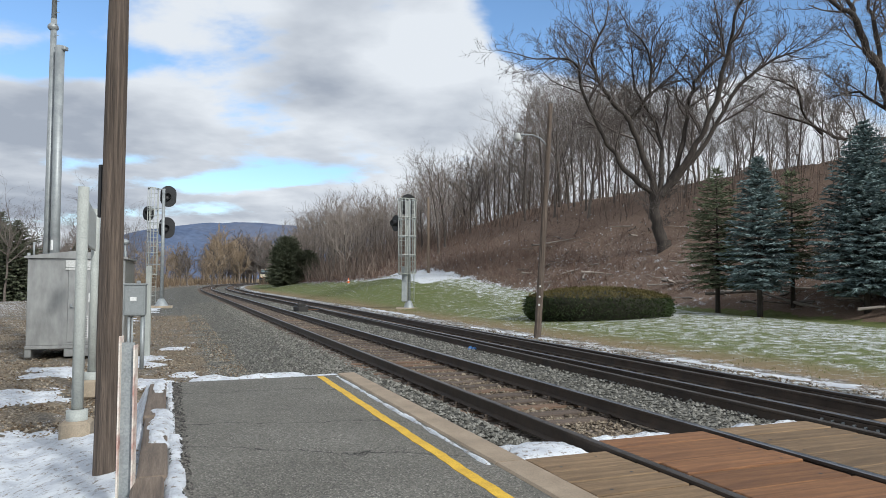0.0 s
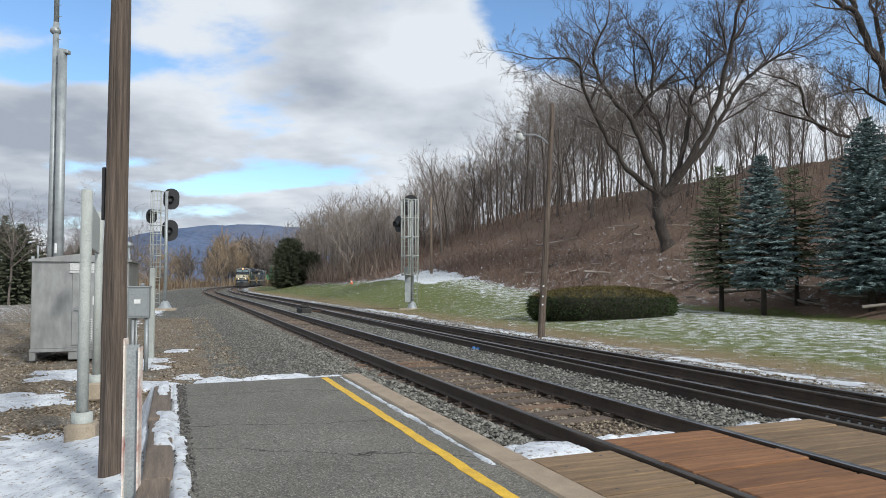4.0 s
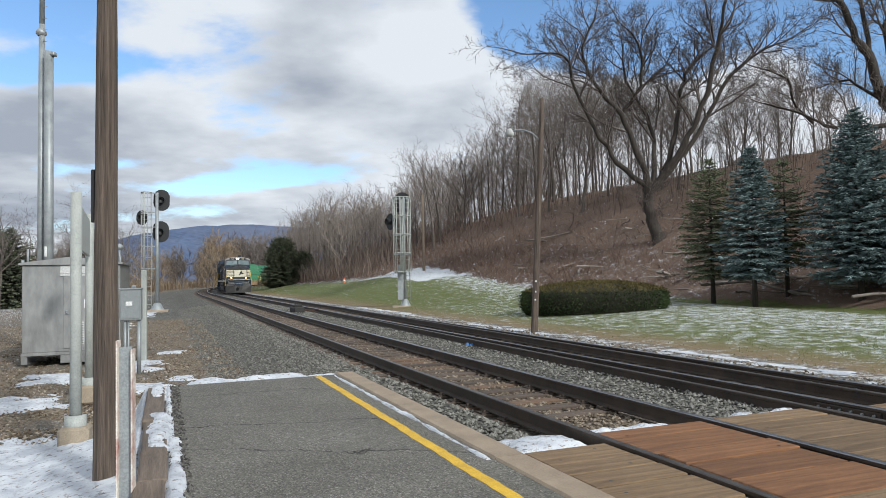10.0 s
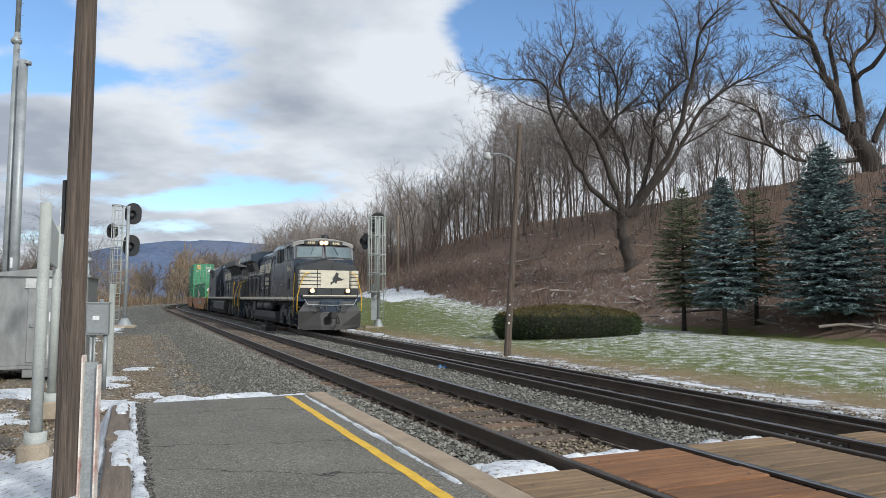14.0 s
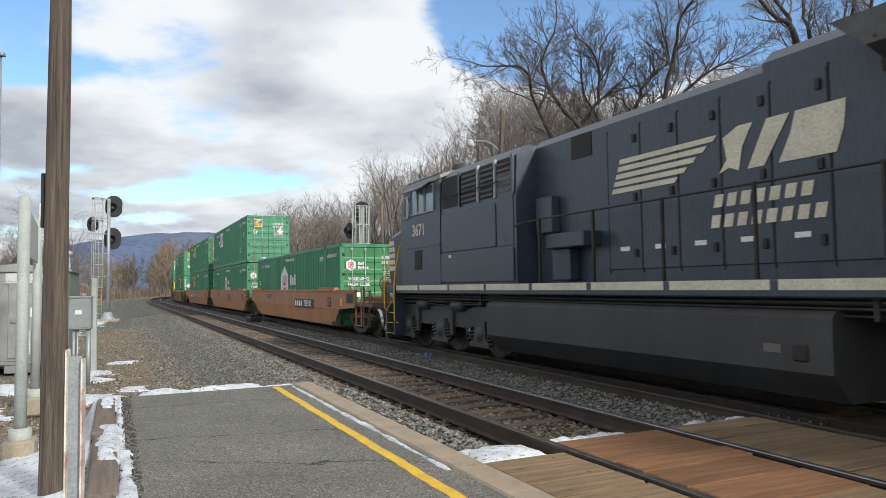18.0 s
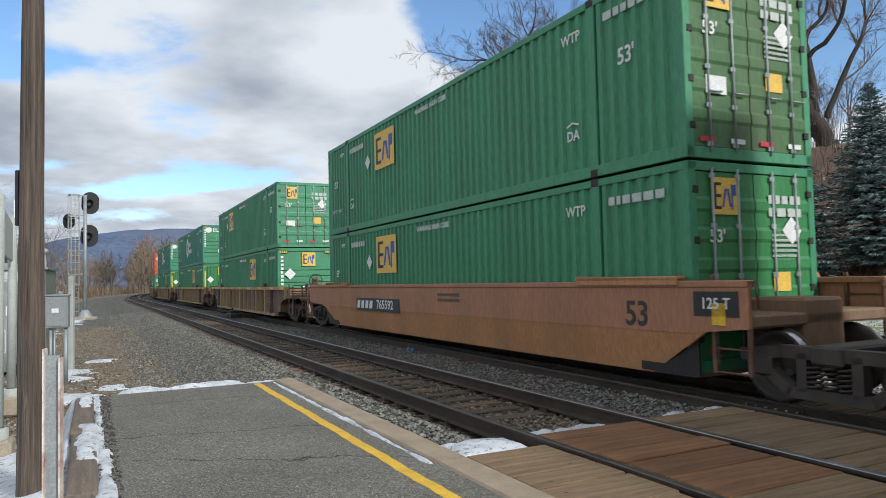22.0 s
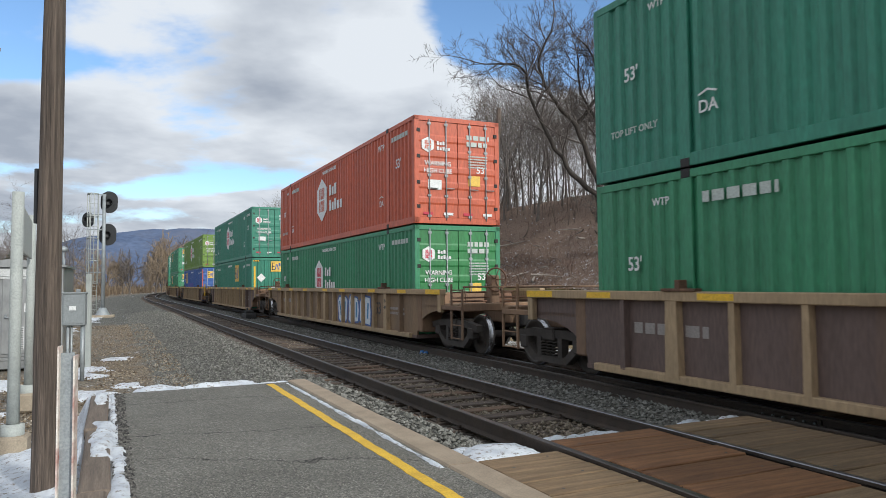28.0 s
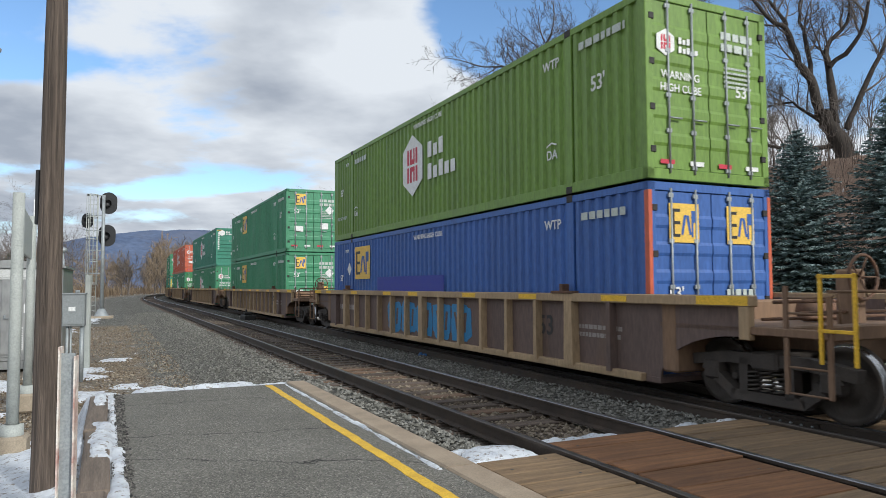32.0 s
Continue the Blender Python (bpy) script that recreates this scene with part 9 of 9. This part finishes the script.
        sh.grid([[(x0, 2.86, 4.24), (x0, 4.2, 4.24)], [(x1, 2.9, 4.06), (x1, 4.16, 4.06)], [(x1, 2.9, 4.03), (x1, 4.16, 4.03)], [(x0, 2.86, 4.21), (x0, 4.2, 4.21)]], 0, False)
        part("sun_shade", sh, body, e)
        sh = Shape()
        sh.box(*sorted((sx * 1.52, sx * 1.56)), 2.78, 2.81, 3.5, 3.85)
        part("mirror", sh, M_GALV, e)
        slab("vent_grille", sx * 1.49, sx * 1.503, 3.05, 3.5, 2.05, 2.55, M_MESHBLACK)
        slab("panel_joint", sx * 1.49, sx * 1.51, 2.2, 4.6, 2.62, 2.65, body)
        letter(e, number, 0.42, M_ENGWHITE, Matrix.Translation((sx * 1.496, 3.3, 3.06)) @ (SIDE_L if sx < 0 else SIDE_R))
        # side emblem: slanted speed bars, plain blocks and bars of lettering
        m = Matrix.Translation((sx * (HW + 0.030), 0, 0)) @ (SIDE_L if sx < 0 else SIDE_R)
        o = -15.28 if sx < 0 else 10.46
        for k in range(5):
            sh = Shape()
            z = 3.12 + k * 0.118
            sh.prism([(o + 0.05 * k, z), (o + 1.45 + 0.19 * k, z), (o + 1.52 + 0.19 * k, z + 0.078), (o + 0.03 + 0.05 * k, z + 0.078)], "z", 0, 0.005)
            part("emblem_stripe", sh, M_ENGWHITE, e, "cream speed bar", m)
        x0 = o + 2.28
        for poly in ([(0.02, 3.12), (0.16, 3.3), (0.1, 3.6), (0.36, 3.72), (0.6, 3.72), (0.42, 3.42), (0.36, 3.12), (0.2, 3.18)], [(0.5, 3.12), (0.76, 3.12), (1.16, 3.72), (0.82, 3.72)], [(0.98, 3.12), (1.76, 3.12), (1.86, 3.4), (1.9, 3.72), (1.24, 3.72), (1.16, 3.46)]):
            sh = Shape()
            sh.prism([(x0 + px, pz) for px, pz in poly], "z", 0, 0.005)
            part("emblem_block", sh, M_ENGWHITE, e, "cream block emblem", m)
        for r, n, q0 in ((2.75, 7, -0.1), (2.47, 8, -0.16)):
            for k in range(n):
                q = x0 + q0 + k * 0.228
                sh = Shape()
                sh.prism([(q, r - 0.088), (q + 0.15, r - 0.088), (q + 0.19, r + 0.088), (q + 0.04, r + 0.088)], "z", 0, 0.005)
                part("word_mark", sh, M_ENGWHITE, e, "", m)
    # roof gear
    sh = Shape()
    sh.prism([(13.5, 4.3), (13.55, 4.62), (14.8, 4.62), (14.85, 4.3)], "x", -0.45, 0.45)
    part("exhaust_stack", sh, M_DARKSTEEL, e)
    slab("air_conditioner", -0.55, 0.55, 5.0, 6.2, 4.38, 4.56, body, e, 0.03)
    for y in (6.4, 7.1, 11.2, 12.1):
        slab("roof_hatch", -0.6, 0.6, y, y + 0.55, 4.3, 4.46 if y < 8 or not reversed_ else 4.56, body, e, 0.02)
    sh = Shape()
    sh.lathe(((0.0, 4.86), (0.16, 4.82), (0.2, 4.7), (0.2, 4.55)), "z", (0.35, 3.4, 0), 14)
    part("antenna_dome", sh, M_BLACK, e)
    sh = Shape()
    for k in range(3):
        sh.tube((0.2 + 0.1 * k, 12.2, 4.56), (0.2 + 0.1 * k, 12.6 + 0.1 * k, 4.6), 0.03, 0.07, 8)
    sh.box(0.1, 0.5, 12.1, 12.25, 4.44, 4.62)
    part("horn", sh, M_DARKSTEEL, e)
    # headlights, number boards, ditch lights
    for x in (-0.62, 0.62):
        nb = slab("number_board", x - 0.34, x + 0.34, 2.245, 2.3, 4.2, 4.42, M_BLACK, e, 0.02)
        letter(nb, number, 0.19, M_NUMBER, Matrix.Translation((x, 2.243, 4.31)) @ END_F)
    for x in (-0.11, 0.11):
        sh = Shape()
        sh.lathe(((0.0, 2.17), (0.095, 2.19), (0.11, 2.27)), "y", (x, 0, 4.32), 14)
        part("headlight", sh, M_GALV if reversed_ else M_LAMP, e, "twin headlight" if reversed_ else "lit headlight")
    slab("headlight_bezel", -0.24, 0.24, 2.23, 2.3, 4.19, 4.45, M_ENGGREY, e, 0.03)
    for x in (-0.86, 0.86):
        sh = Shape()
        sh.lathe(((0.0, 0.78), (0.09, 0.80), (0.11, 0.86)), "y", (x, 0, 1.95), 14)
        dl = part("ditch_light", sh, M_GALV if reversed_ else M_LAMP, e, "" if reversed_ else "lit ditch light")
        sh = Shape()
        sh.lathe(((0.075, 0.86), (0.12, 0.82), (0.135, 0.87), (0.12, 1.0), (0.0, 1.0)), "y", (x, 0, 1.95), 14)
        part("lamp_rim", sh, M_RUSTSTEEL if not reversed_ else M_ENGGREY, dl)
    slab("anticlimber", -1.35, 1.35, 0.80, 0.98, 1.6, 1.76, M_BLACK, e, 0.02)
    slab("anticlimber_edge", -1.3, 1.3, 0.794, 0.80, 1.69, 1.74, M_ENGWHITE)
    # pilots with plough, steps, couplers, hoses at both ends
    for y, sgn in ((0.55, 1), (L - 0.55, -1)):
        pts = [(-1.5, 0.16), (-1.5, 0.95), (-1.15, 1.46), (1.15, 1.46), (1.5, 0.95), (1.5, 0.16)]
        sh = Shape()
        sh.prism(pts, "y", *sorted((y + sgn * 0.28, y + sgn * 0.4)))
        part("pilot_plate", sh, M_ENGGREY, e)
        sh = Shape()
        lo = [(-1.3, y + sgn * 0.2, 0.13), (-0.5, y - sgn * 0.1, 0.13), (0.5, y - sgn * 0.1, 0.13), (1.3, y + sgn * 0.2, 0.13)]
        mid = [(-1.5, y + sgn * 0.27, 0.32), (-0.5, y + sgn * 0.02, 0.32), (0.5, y + sgn * 0.02, 0.32), (1.5, y + sgn * 0.27, 0.32)]
        hi = [(-1.5, y + sgn * 0.27, 0.98), (-0.5, y + sgn * 0.16, 0.98), (0.5, y + sgn * 0.16, 0.98), (1.5, y + sgn * 0.27, 0.98)]
        sh.grid([lo, mid, hi])
        sh.grid([[(p[0], p[1] + sgn * 0.03, p[2]) for p in r] for r in (lo, mid, hi)])
        sh.grid([hi, [(p[0], p[1] + sgn * 0.03, p[2]) for p in hi]])
        part("plough", sh, M_PLOUGH, e)
        coupler(e, y - sgn * 0.5, sgn)
        for x, w in ((-0.95, 0.5), (0.95, -0.5), (-0.6, 0.4), (0.6, -0.35)):
            sh = Shape()
            sh.path([(x, y + sgn * 0.26, 1.34), (x + w * 0.15, y + sgn * 0.02, 1.16), (x + w * 0.5, y - sgn * 0.04, 1.02), (x + w * 0.85, y + sgn * 0.0, 1.1), (x + w, y + sgn * 0.24, 1.4)], 0.022, 6)
            part("brake_hose", sh, M_ENGGREY, e)
        sh = Shape()
        sh.path([(-1.25, y + sgn * 0.15, 1.56), (-1.1, y + sgn * 0.1, 1.3), (0.0, y + sgn * 0.1, 1.26), (1.1, y + sgn * 0.1, 1.3), (1.25, y + sgn * 0.15, 1.56)], 0.02, 6)
        part("uncoupling_lever", sh, M_GALV, e)
        for sx in (-1, 1):
            well = Shape()
            x0, x1 = sorted((sx * 1.0, sx * 1.56))
            well.box(x0, x1, *sorted((y + sgn * 1.08, y + sgn * 1.2)), 0.3, 1.66)
            well.box(*sorted((sx * 1.0, sx * 1.06)), *sorted((y + sgn * 0.42, y + sgn * 1.1)), 0.3, 1.66)
            st = part("step_well", well, body, e)
            for k in range(5):
                z = 0.32 + k * 0.28
                sh = Shape()
                y0, y1 = sorted((y + sgn * 0.44, y + sgn * 1.08))
                x2 = sx * (1.55 - 0.05 * k)
                sh.box(*sorted((sx * 1.06, x2)), y0, y1, z, z + 0.03, 0)
                sh.box(*sorted((x2, x2 + sx * 0.012)), y0, y1, z + 0.008, z + 0.028, 1)
                part("step", sh, (M_DARKSTEEL, M_STEPEDGE), st, "step with a worn yellow edge")
            for dy, low in ((0.4, 0.95), (1.15, 0.62)):
                sh = Shape()
                if dy < 1:
                    # the outer rail leans in over the end of the deck
                    sh.path([(sx * 1.48, y + sgn * 0.44, low), (sx * 1.56, y + sgn * 0.36, low + 0.08), (sx * 1.55, y + sgn * 0.34, 1.72), (sx * 1.40, y + sgn * 0.3, 2.3), (sx * 1.24, y + sgn * 0.28, 2.7), (sx * 1.14, y + sgn * 0.28, 2.78), (sx * 1.0, y + sgn * 0.3, 2.78)], 0.021, 7)
                    part("grab_rail", sh, M_YELLOW, e, "yellow grab rail")
                    continue
                sh.path([(sx * 1.48, y + sgn * (dy + 0.08), low), (sx * 1.56, y + sgn * dy, low + 0.08), (sx * 1.56, y + sgn * dy, 1.72), (sx * 1.53, y + sgn * (dy + 0.08), 2.2), (sx * 1.48, y + sgn * (dy + 0.24), 2.72), (sx * 1.45, y + sgn * (dy + 0.34), 2.8), (sx * 1.42, y + sgn * (dy + 0.42), 2.78)], 0.021, 7)
                part("grab_rail", sh, M_YELLOW, e, "yellow grab rail")
    # walkway handrails
    for sx in (-1, 1):
        sh = Shape()
        sh.path(([(sx * 1.46, 8.02, 2.78), (sx * 1.46, 8.3, 2.82), (sx * 1.46, 9.0, 2.84)] if reversed_ else [(sx * 1.5, 7.6, 3.9), (sx * 1.48, 8.34, 3.34), (sx * 1.46, 8.7, 2.88), (sx * 1.46, 8.85, 2.84)]) + [(sx * 1.46, 14.0, 2.84), (sx * 1.46, 21.2, 2.84), (sx * 1.46, 21.5, 2.84)], 0.018, 6)
        part("handrail", sh, M_DARKSTEEL, e)
        for k in range(8):
            y = 8.92 + k * 1.6
            slab("stanchion", sx * 1.44, sx * 1.49, y - 0.022, y + 0.022, 1.5, 2.86, M_DARKSTEEL, e, 0.006)
    # fuel tank
    sh = Shape()
    t0, t1 = 6.9, 14.7
    if tanks:
        sh.prism([(-1.35, 0.3), (-1.45, 0.5), (-1.45, 0.85), (1.45, 0.85), (1.45, 0.5), (1.35, 0.3)], "y", t0, t1)
        sh.box(-1.45, 1.45, t1 - 0.75, t1, 0.85, 1.38, 0, 0.03)
    else:
        sh.prism([(-1.2, 0.27), (-1.5, 0.6), (-1.5, 1.22), (-1.42, 1.3), (1.42, 1.3), (1.5, 1.22), (1.5, 0.6), (1.2, 0.27)], "y", t0, t1)
    part("fuel_tank", sh, M_TANK, e)
    for sx in (-1, 1):
        slab("tank_cap", sx * 1.46, sx * 1.53, t1 - 0.5, t1 - 0.3, 0.72 if not tanks else 0.6, 0.92 if not tanks else 0.8, M_DARKSTEEL, e, 0.02)
        slab("tank_label", sx * 1.501, sx * 1.505, t1 - 0.9, t1 - 0.66, 0.8, 0.9, M_STRIPEOLD)
    if tanks:
        for sx in (-1, 1):
            for a, b in ((8.85, 11.0), (11.45, 13.6)):
                sh = Shape()
                sh.lathe(((0.0, a), (0.18, a + 0.02), (0.26, a + 0.12), (0.26, b - 0.12), (0.18, b - 0.02), (0.0, b)), "y", (sx * 1.18, 0, 1.14), 18)
                part("air_tank", sh, M_TANK, e)
    # pipes and clutter under the walkway
    for sx in (-1, 1):
        for z, r, x in ((1.38, 0.03, 1.32), (1.32, 0.022, 1.36), (1.24, 0.018, 1.3)):
            sh = Shape()
            sh.tube((sx * x, 1.9, z), (sx * x, 20.6, z), r, None, 6)
            part("pipe", sh, M_DARKSTEEL, e)
        for k in range(9):
            y = 15.1 + k * 0.72 if k < 8 else 6.4
            slab("hanger", sx * 1.25, sx * 1.4, y, y + 0.06, 1.2, 1.46, M_DARKSTEEL)
    # six-wheel trucks
    for yc in (4.1, 18.3):
        b = Shape()
        b.box(-0.9, 0.9, -2.3, 2.3, 0.75, 1.05, 0, 0.04)
        b.box(-0.6, 0.6, -2.9, 2.9, 0.13, 0.8, 0, 0.04)
        t = part("truck", b, M_TRUCK, e, "", pose(0, yc, 0))
        for sx in (-1, 1):
            outline = [(-2.75, 0.9), (-2.6, 1.14), (-1.7, 1.16), (-1.2, 1.06), (-0.6, 1.14), (0.6, 1.14), (1.2, 1.06), (1.7, 1.16), (2.6, 1.14), (2.75, 0.9)]
            for c in (2.05, 0.0, -2.05):
                outline += [(c + 0.62, 0.66), (c + 0.34, 0.74), (c + 0.26, 0.36), (c - 0.26, 0.36), (c - 0.34, 0.74), (c - 0.62, 0.66)]
            sh = Shape()
            sh.prism(outline, "x", *sorted((sx * 1.0, sx * 1.2)))
            part("truck_frame", sh, M_TANK, t)
            for dy in (-2.05, 0.0, 2.05):
                sh = Shape()
                sh.prism([(dy - 0.5, 0.27), (dy + 0.42, 0.27), (dy + 0.42, 0.36), (dy + 0.26, 0.44), (dy + 0.24, 0.84), (dy - 0.24, 0.84), (dy - 0.28, 0.42), (dy - 0.5, 0.36)], "x", *sorted((sx * 1.16, sx * 1.28)))
                sg = 1 if sx > 0 else -1
                sh.lathe(((0.0, sg * 0.05), (0.12, sg * 0.045), (0.14, sg * 0.02), (0.17, sg * 0.02), (0.18, 0.0)), "x", (sx * 1.28, dy, 0.56), 16)
                part("axle_box", sh, M_TANK, t)
                for d2 in (-0.4, 0.4):
                    sh = Shape()
                    sh.path([(sx * 1.2 + 0.085 * math.cos(a), dy + d2 + 0.085 * math.sin(a), 0.36 + 0.32 * a / 25) for a in np.arange(0, 25, 0.8)], 0.026, 5)
                    part("spring", sh, M_TANK, t)
            for q in (-1.02, 1.02):
                sh = Shape()
                sh.lathe(((0.0, -0.3), (0.13, -0.28), (0.13, 0.2), (0.08, 0.24), (0.0, 0.25)), "y", (sx * 1.24, q, 1.16), 12)
                part("brake_cylinder", sh, M_TANK, t)
                slab("brake_bracket", sx * 1.18, sx * 1.28, q - 0.5, q - 0.35, 0.45, 1.05, M_TANK, t, 0.02)
            for z0, r in ((1.1, 0.02), (1.2, 0.016)):
                sh = Shape()
                sh.path([(sx * 1.24, -2.7, z0 - 0.1), (sx * 1.28, -2.4, z0 + 0.12), (sx * 1.3, -1.2, z0 + 0.1), (sx * 1.3, 0.4, z0 + 0.06), (sx * 1.28, 2.4, z0 + 0.12), (sx * 1.24, 2.7, z0 - 0.2)], r, 5)
                part("sand_pipe", sh, M_DARKSTEEL, t)
            for dy in (-2.72, 2.72):
                sh = Shape()
                sh.path([(sx * 0.95, dy, 1.0), (sx * 0.85, dy * 1.03, 0.6), (sx * 0.76, dy * 1.04, 0.12)], 0.025, 6)
                part("sanding_nozzle", sh, M_DARKSTEEL, t)
        for dy in (-2.05, 0.0, 2.05):
            add_wheelset(t, ENGINE_WHEELSET, dy, ENGINE_R)
    if reversed_:
        MOVING.append((e, u0 + L, L - 4.1 - 0.0, 4.1, "reversed"))
    else:
        MOVING.append((e, u0, 4.1, L - 4.1, 0.0))
    return e


engine(0.0, False, "4546", True, "black diesel locomotive with white nose stripes and lit headlights")
engine(22.45, True, "3671", False, "dusty black diesel locomotive coupled with its cab towards the train")
LOW, HIGH = 0.30, 0.30 + CH + 0.045
smooth_unit(45.0, "front", 1)
smooth_unit(67.15, "middle", 2)
smooth_unit(86.93, "rear", 3)
G = "green corrugated container"
container(49.15, LOW, M_GREEN, M_BRIGHTGREEN, "hex", "door", 9.1, 1, G + " with white emblem in a brown well car", None, True)
container(68.90, LOW, M_GREEN, M_BRIGHTGREEN, "hex", "door", 9.0, 2, G + " with white hexagon emblem under another container")
container(68.90, HIGH, M_GREEN2, M_GREEN2, "block", "door", 11.4, 3, "faded green container with white square emblem stacked on another", panel=M_WHITE)
container(88.68, LOW, M_GREEN, M_BRIGHTGREEN, "block", "door", 11.0, 4, G + " with yellow square emblem under another container")
container(88.68, HIGH, M_GREEN2, M_DULLGREEN, "block", "door", 11.0, 5, "faded green container with yellow square emblem stacked on top")
cars = ((112.4, 0), (136.15, 0), (159.95, 0), (183.75, 2), (207.6, 0), (231.55, 1), (255.4, 0), (279.2, 0), (303.0, 0), (326.8, 0), (350.6, 0), (374.4, 0), (398.2, 0))
for i, (u, g) in enumerate(cars):
    ribbed_car(u - 3.83, i + 4, g)
stack = (
    ((M_GREEN, M_GREEN2, "block", "horizontal", 5.4), (M_GREEN2, M_GREEN2, "block", "door", 11.5)),
    ((M_GREEN, M_BRIGHTGREEN, "block", "vertical", 5.2), (M_TEAL, M_GREEN2, "hex", "horizontal", 9.0)),
    ((M_GREEN, M_BRIGHTGREEN, "block", "vertical", 5.2), (M_TEAL, M_GREEN2, "hex", "horizontal", 9.0)),
    ((M_GREEN, M_BRIGHTGREEN, "hex", "door", 9.4), (M_ORED, M_ORED, "hex", "door", 9.0)),
    ((M_TEAL, M_TEAL, "block", "vertical", 5.2), (M_TEAL, M_TEAL, "hex", "door", 9.0)),
    ((M_BLUE, M_BLUE, "block", "door", 13.1), (M_LIME, M_LIME, "hex", "door", 9.0)),
    ((M_GREEN, M_GREEN, "block", "door", 11.0), (M_GREEN2, M_GREEN2, "block", "door", 11.0)),
    ((M_GREEN, M_GREEN, "hex", "door", 9.2), (M_TEAL, M_TEAL, "hex", "horizontal", 9.0)),
    ((M_GREEN, M_BRIGHTGREEN, "hex", "door", 9.2), (M_ORED, M_ORED, "hex", "door", 9.0)),
    ((M_TEAL, M_TEAL, "block", "vertical", 5.2), (M_GREEN, M_GREEN, "hex", "door", 9.0)),
    ((M_GREEN, M_GREEN, "block", "door", 11.0), (M_GREEN2, M_GREEN2, "block", "door", 11.0)),
    ((M_GREEN, M_GREEN, "hex", "door", 9.2), (M_TEAL, M_TEAL, "hex", "horizontal", 9.0)),
    ((M_GREEN, M_GREEN, "block", "door", 11.0), (M_GREEN2, M_GREEN2, "block", "door", 11.0)))
NAMES = {M_GREEN: "green", M_GREEN2: "faded green", M_TEAL: "blue-green", M_ORED: "orange-red", M_LIME: "lime green", M_BLUE: "blue"}
for i, (u, g) in enumerate(cars):
    for lvl, (body, end, brand, kind, ly) in enumerate(stack[i]):
        container(u, HIGH if lvl else LOW, body, end, brand, kind, ly, 20 + 2 * i + lvl,
                  NAMES[body] + " corrugated container with " + ("yellow square" if brand == "block" else "white hexagon") + " emblem " + ("stacked on top" if lvl else "in a well car"),
                  None)


# ---- everything that moves ----
def vehicle_pose(t, u0, pa, pb, z, turned=False):
    """Pose of a straight body whose two pivots ride on the far track."""
    s = NOSE - SPEED * t + u0
    if turned:
        pa, pb = -pa, -pb
    ax, ay, _ = line(s + pa, GAP)
    bx, by, _ = line(s + pb, GAP)
    d = Vector((bx - ax, by - ay, 0)).normalized()
    if turned:
        d = -d
    if pb < pa:
        d = -d
    base = Vector((ax, ay, FAR_Z + z)) - d * (pa if not turned else 0)
    if turned:
        # the body points the other way: its own axis runs towards the head of the train
        base = Vector((ax, ay, FAR_Z + z)) - d * (-pa)
    return Matrix.Translation(base) @ Matrix.Rotation(math.atan2(-d.x, d.y), 4, "Z")


def motions():
    times = [0.5 * k for k in range(65)]
    start = {}
    for ob, u0, pa, pb, z in MOVING:
        if z == "reversed":
            rows = [(t, vehicle_pose(t, u0, pa, pb, 0.0, True)) for t in times]
            start[ob] = u0
        else:
            rows = [(t, vehicle_pose(t, u0, pa, pb, z)) for t in times]
            start[ob] = u0
        walk(ob, rows)
    for ob, u, z in CONTAINERS:
        walk(ob, [(t, vehicle_pose(t, u, -1.8, CL + 1.8, z)) for t in times])
    # wheels turn while their car is near
    for w, y, r in SPINNING:
        ob = w.parent.parent
        u = start[ob]
        t1 = (NOSE + u + 6) / SPEED
        t0 = t1 - 4.0
        if t0 > 31.5:
            continue
        t0, t1 = max(0.0, t0), min(32.0, t1 + 0.6)
        step = 1 / FPS
        rows = []
        sign = -1 if (u == 22.45 + 22.4) else 1
        k0, k1 = math.ceil(t0 * FPS), math.floor(t1 * FPS)
        for k in range(k0, k1 + 1):
            a = sign * (k - k0) * step * SPEED / r
            rows.append((k * step, Matrix.Translation((0, y, r)) @ Matrix.Rotation(a, 4, "X")))
        if k0 > 0:
            rows.insert(0, (0.0, rows[0][1]))
        if k1 < 32 * FPS:
            rows.append((32.0, rows[-1][1]))
        walk(w, rows)


motions()
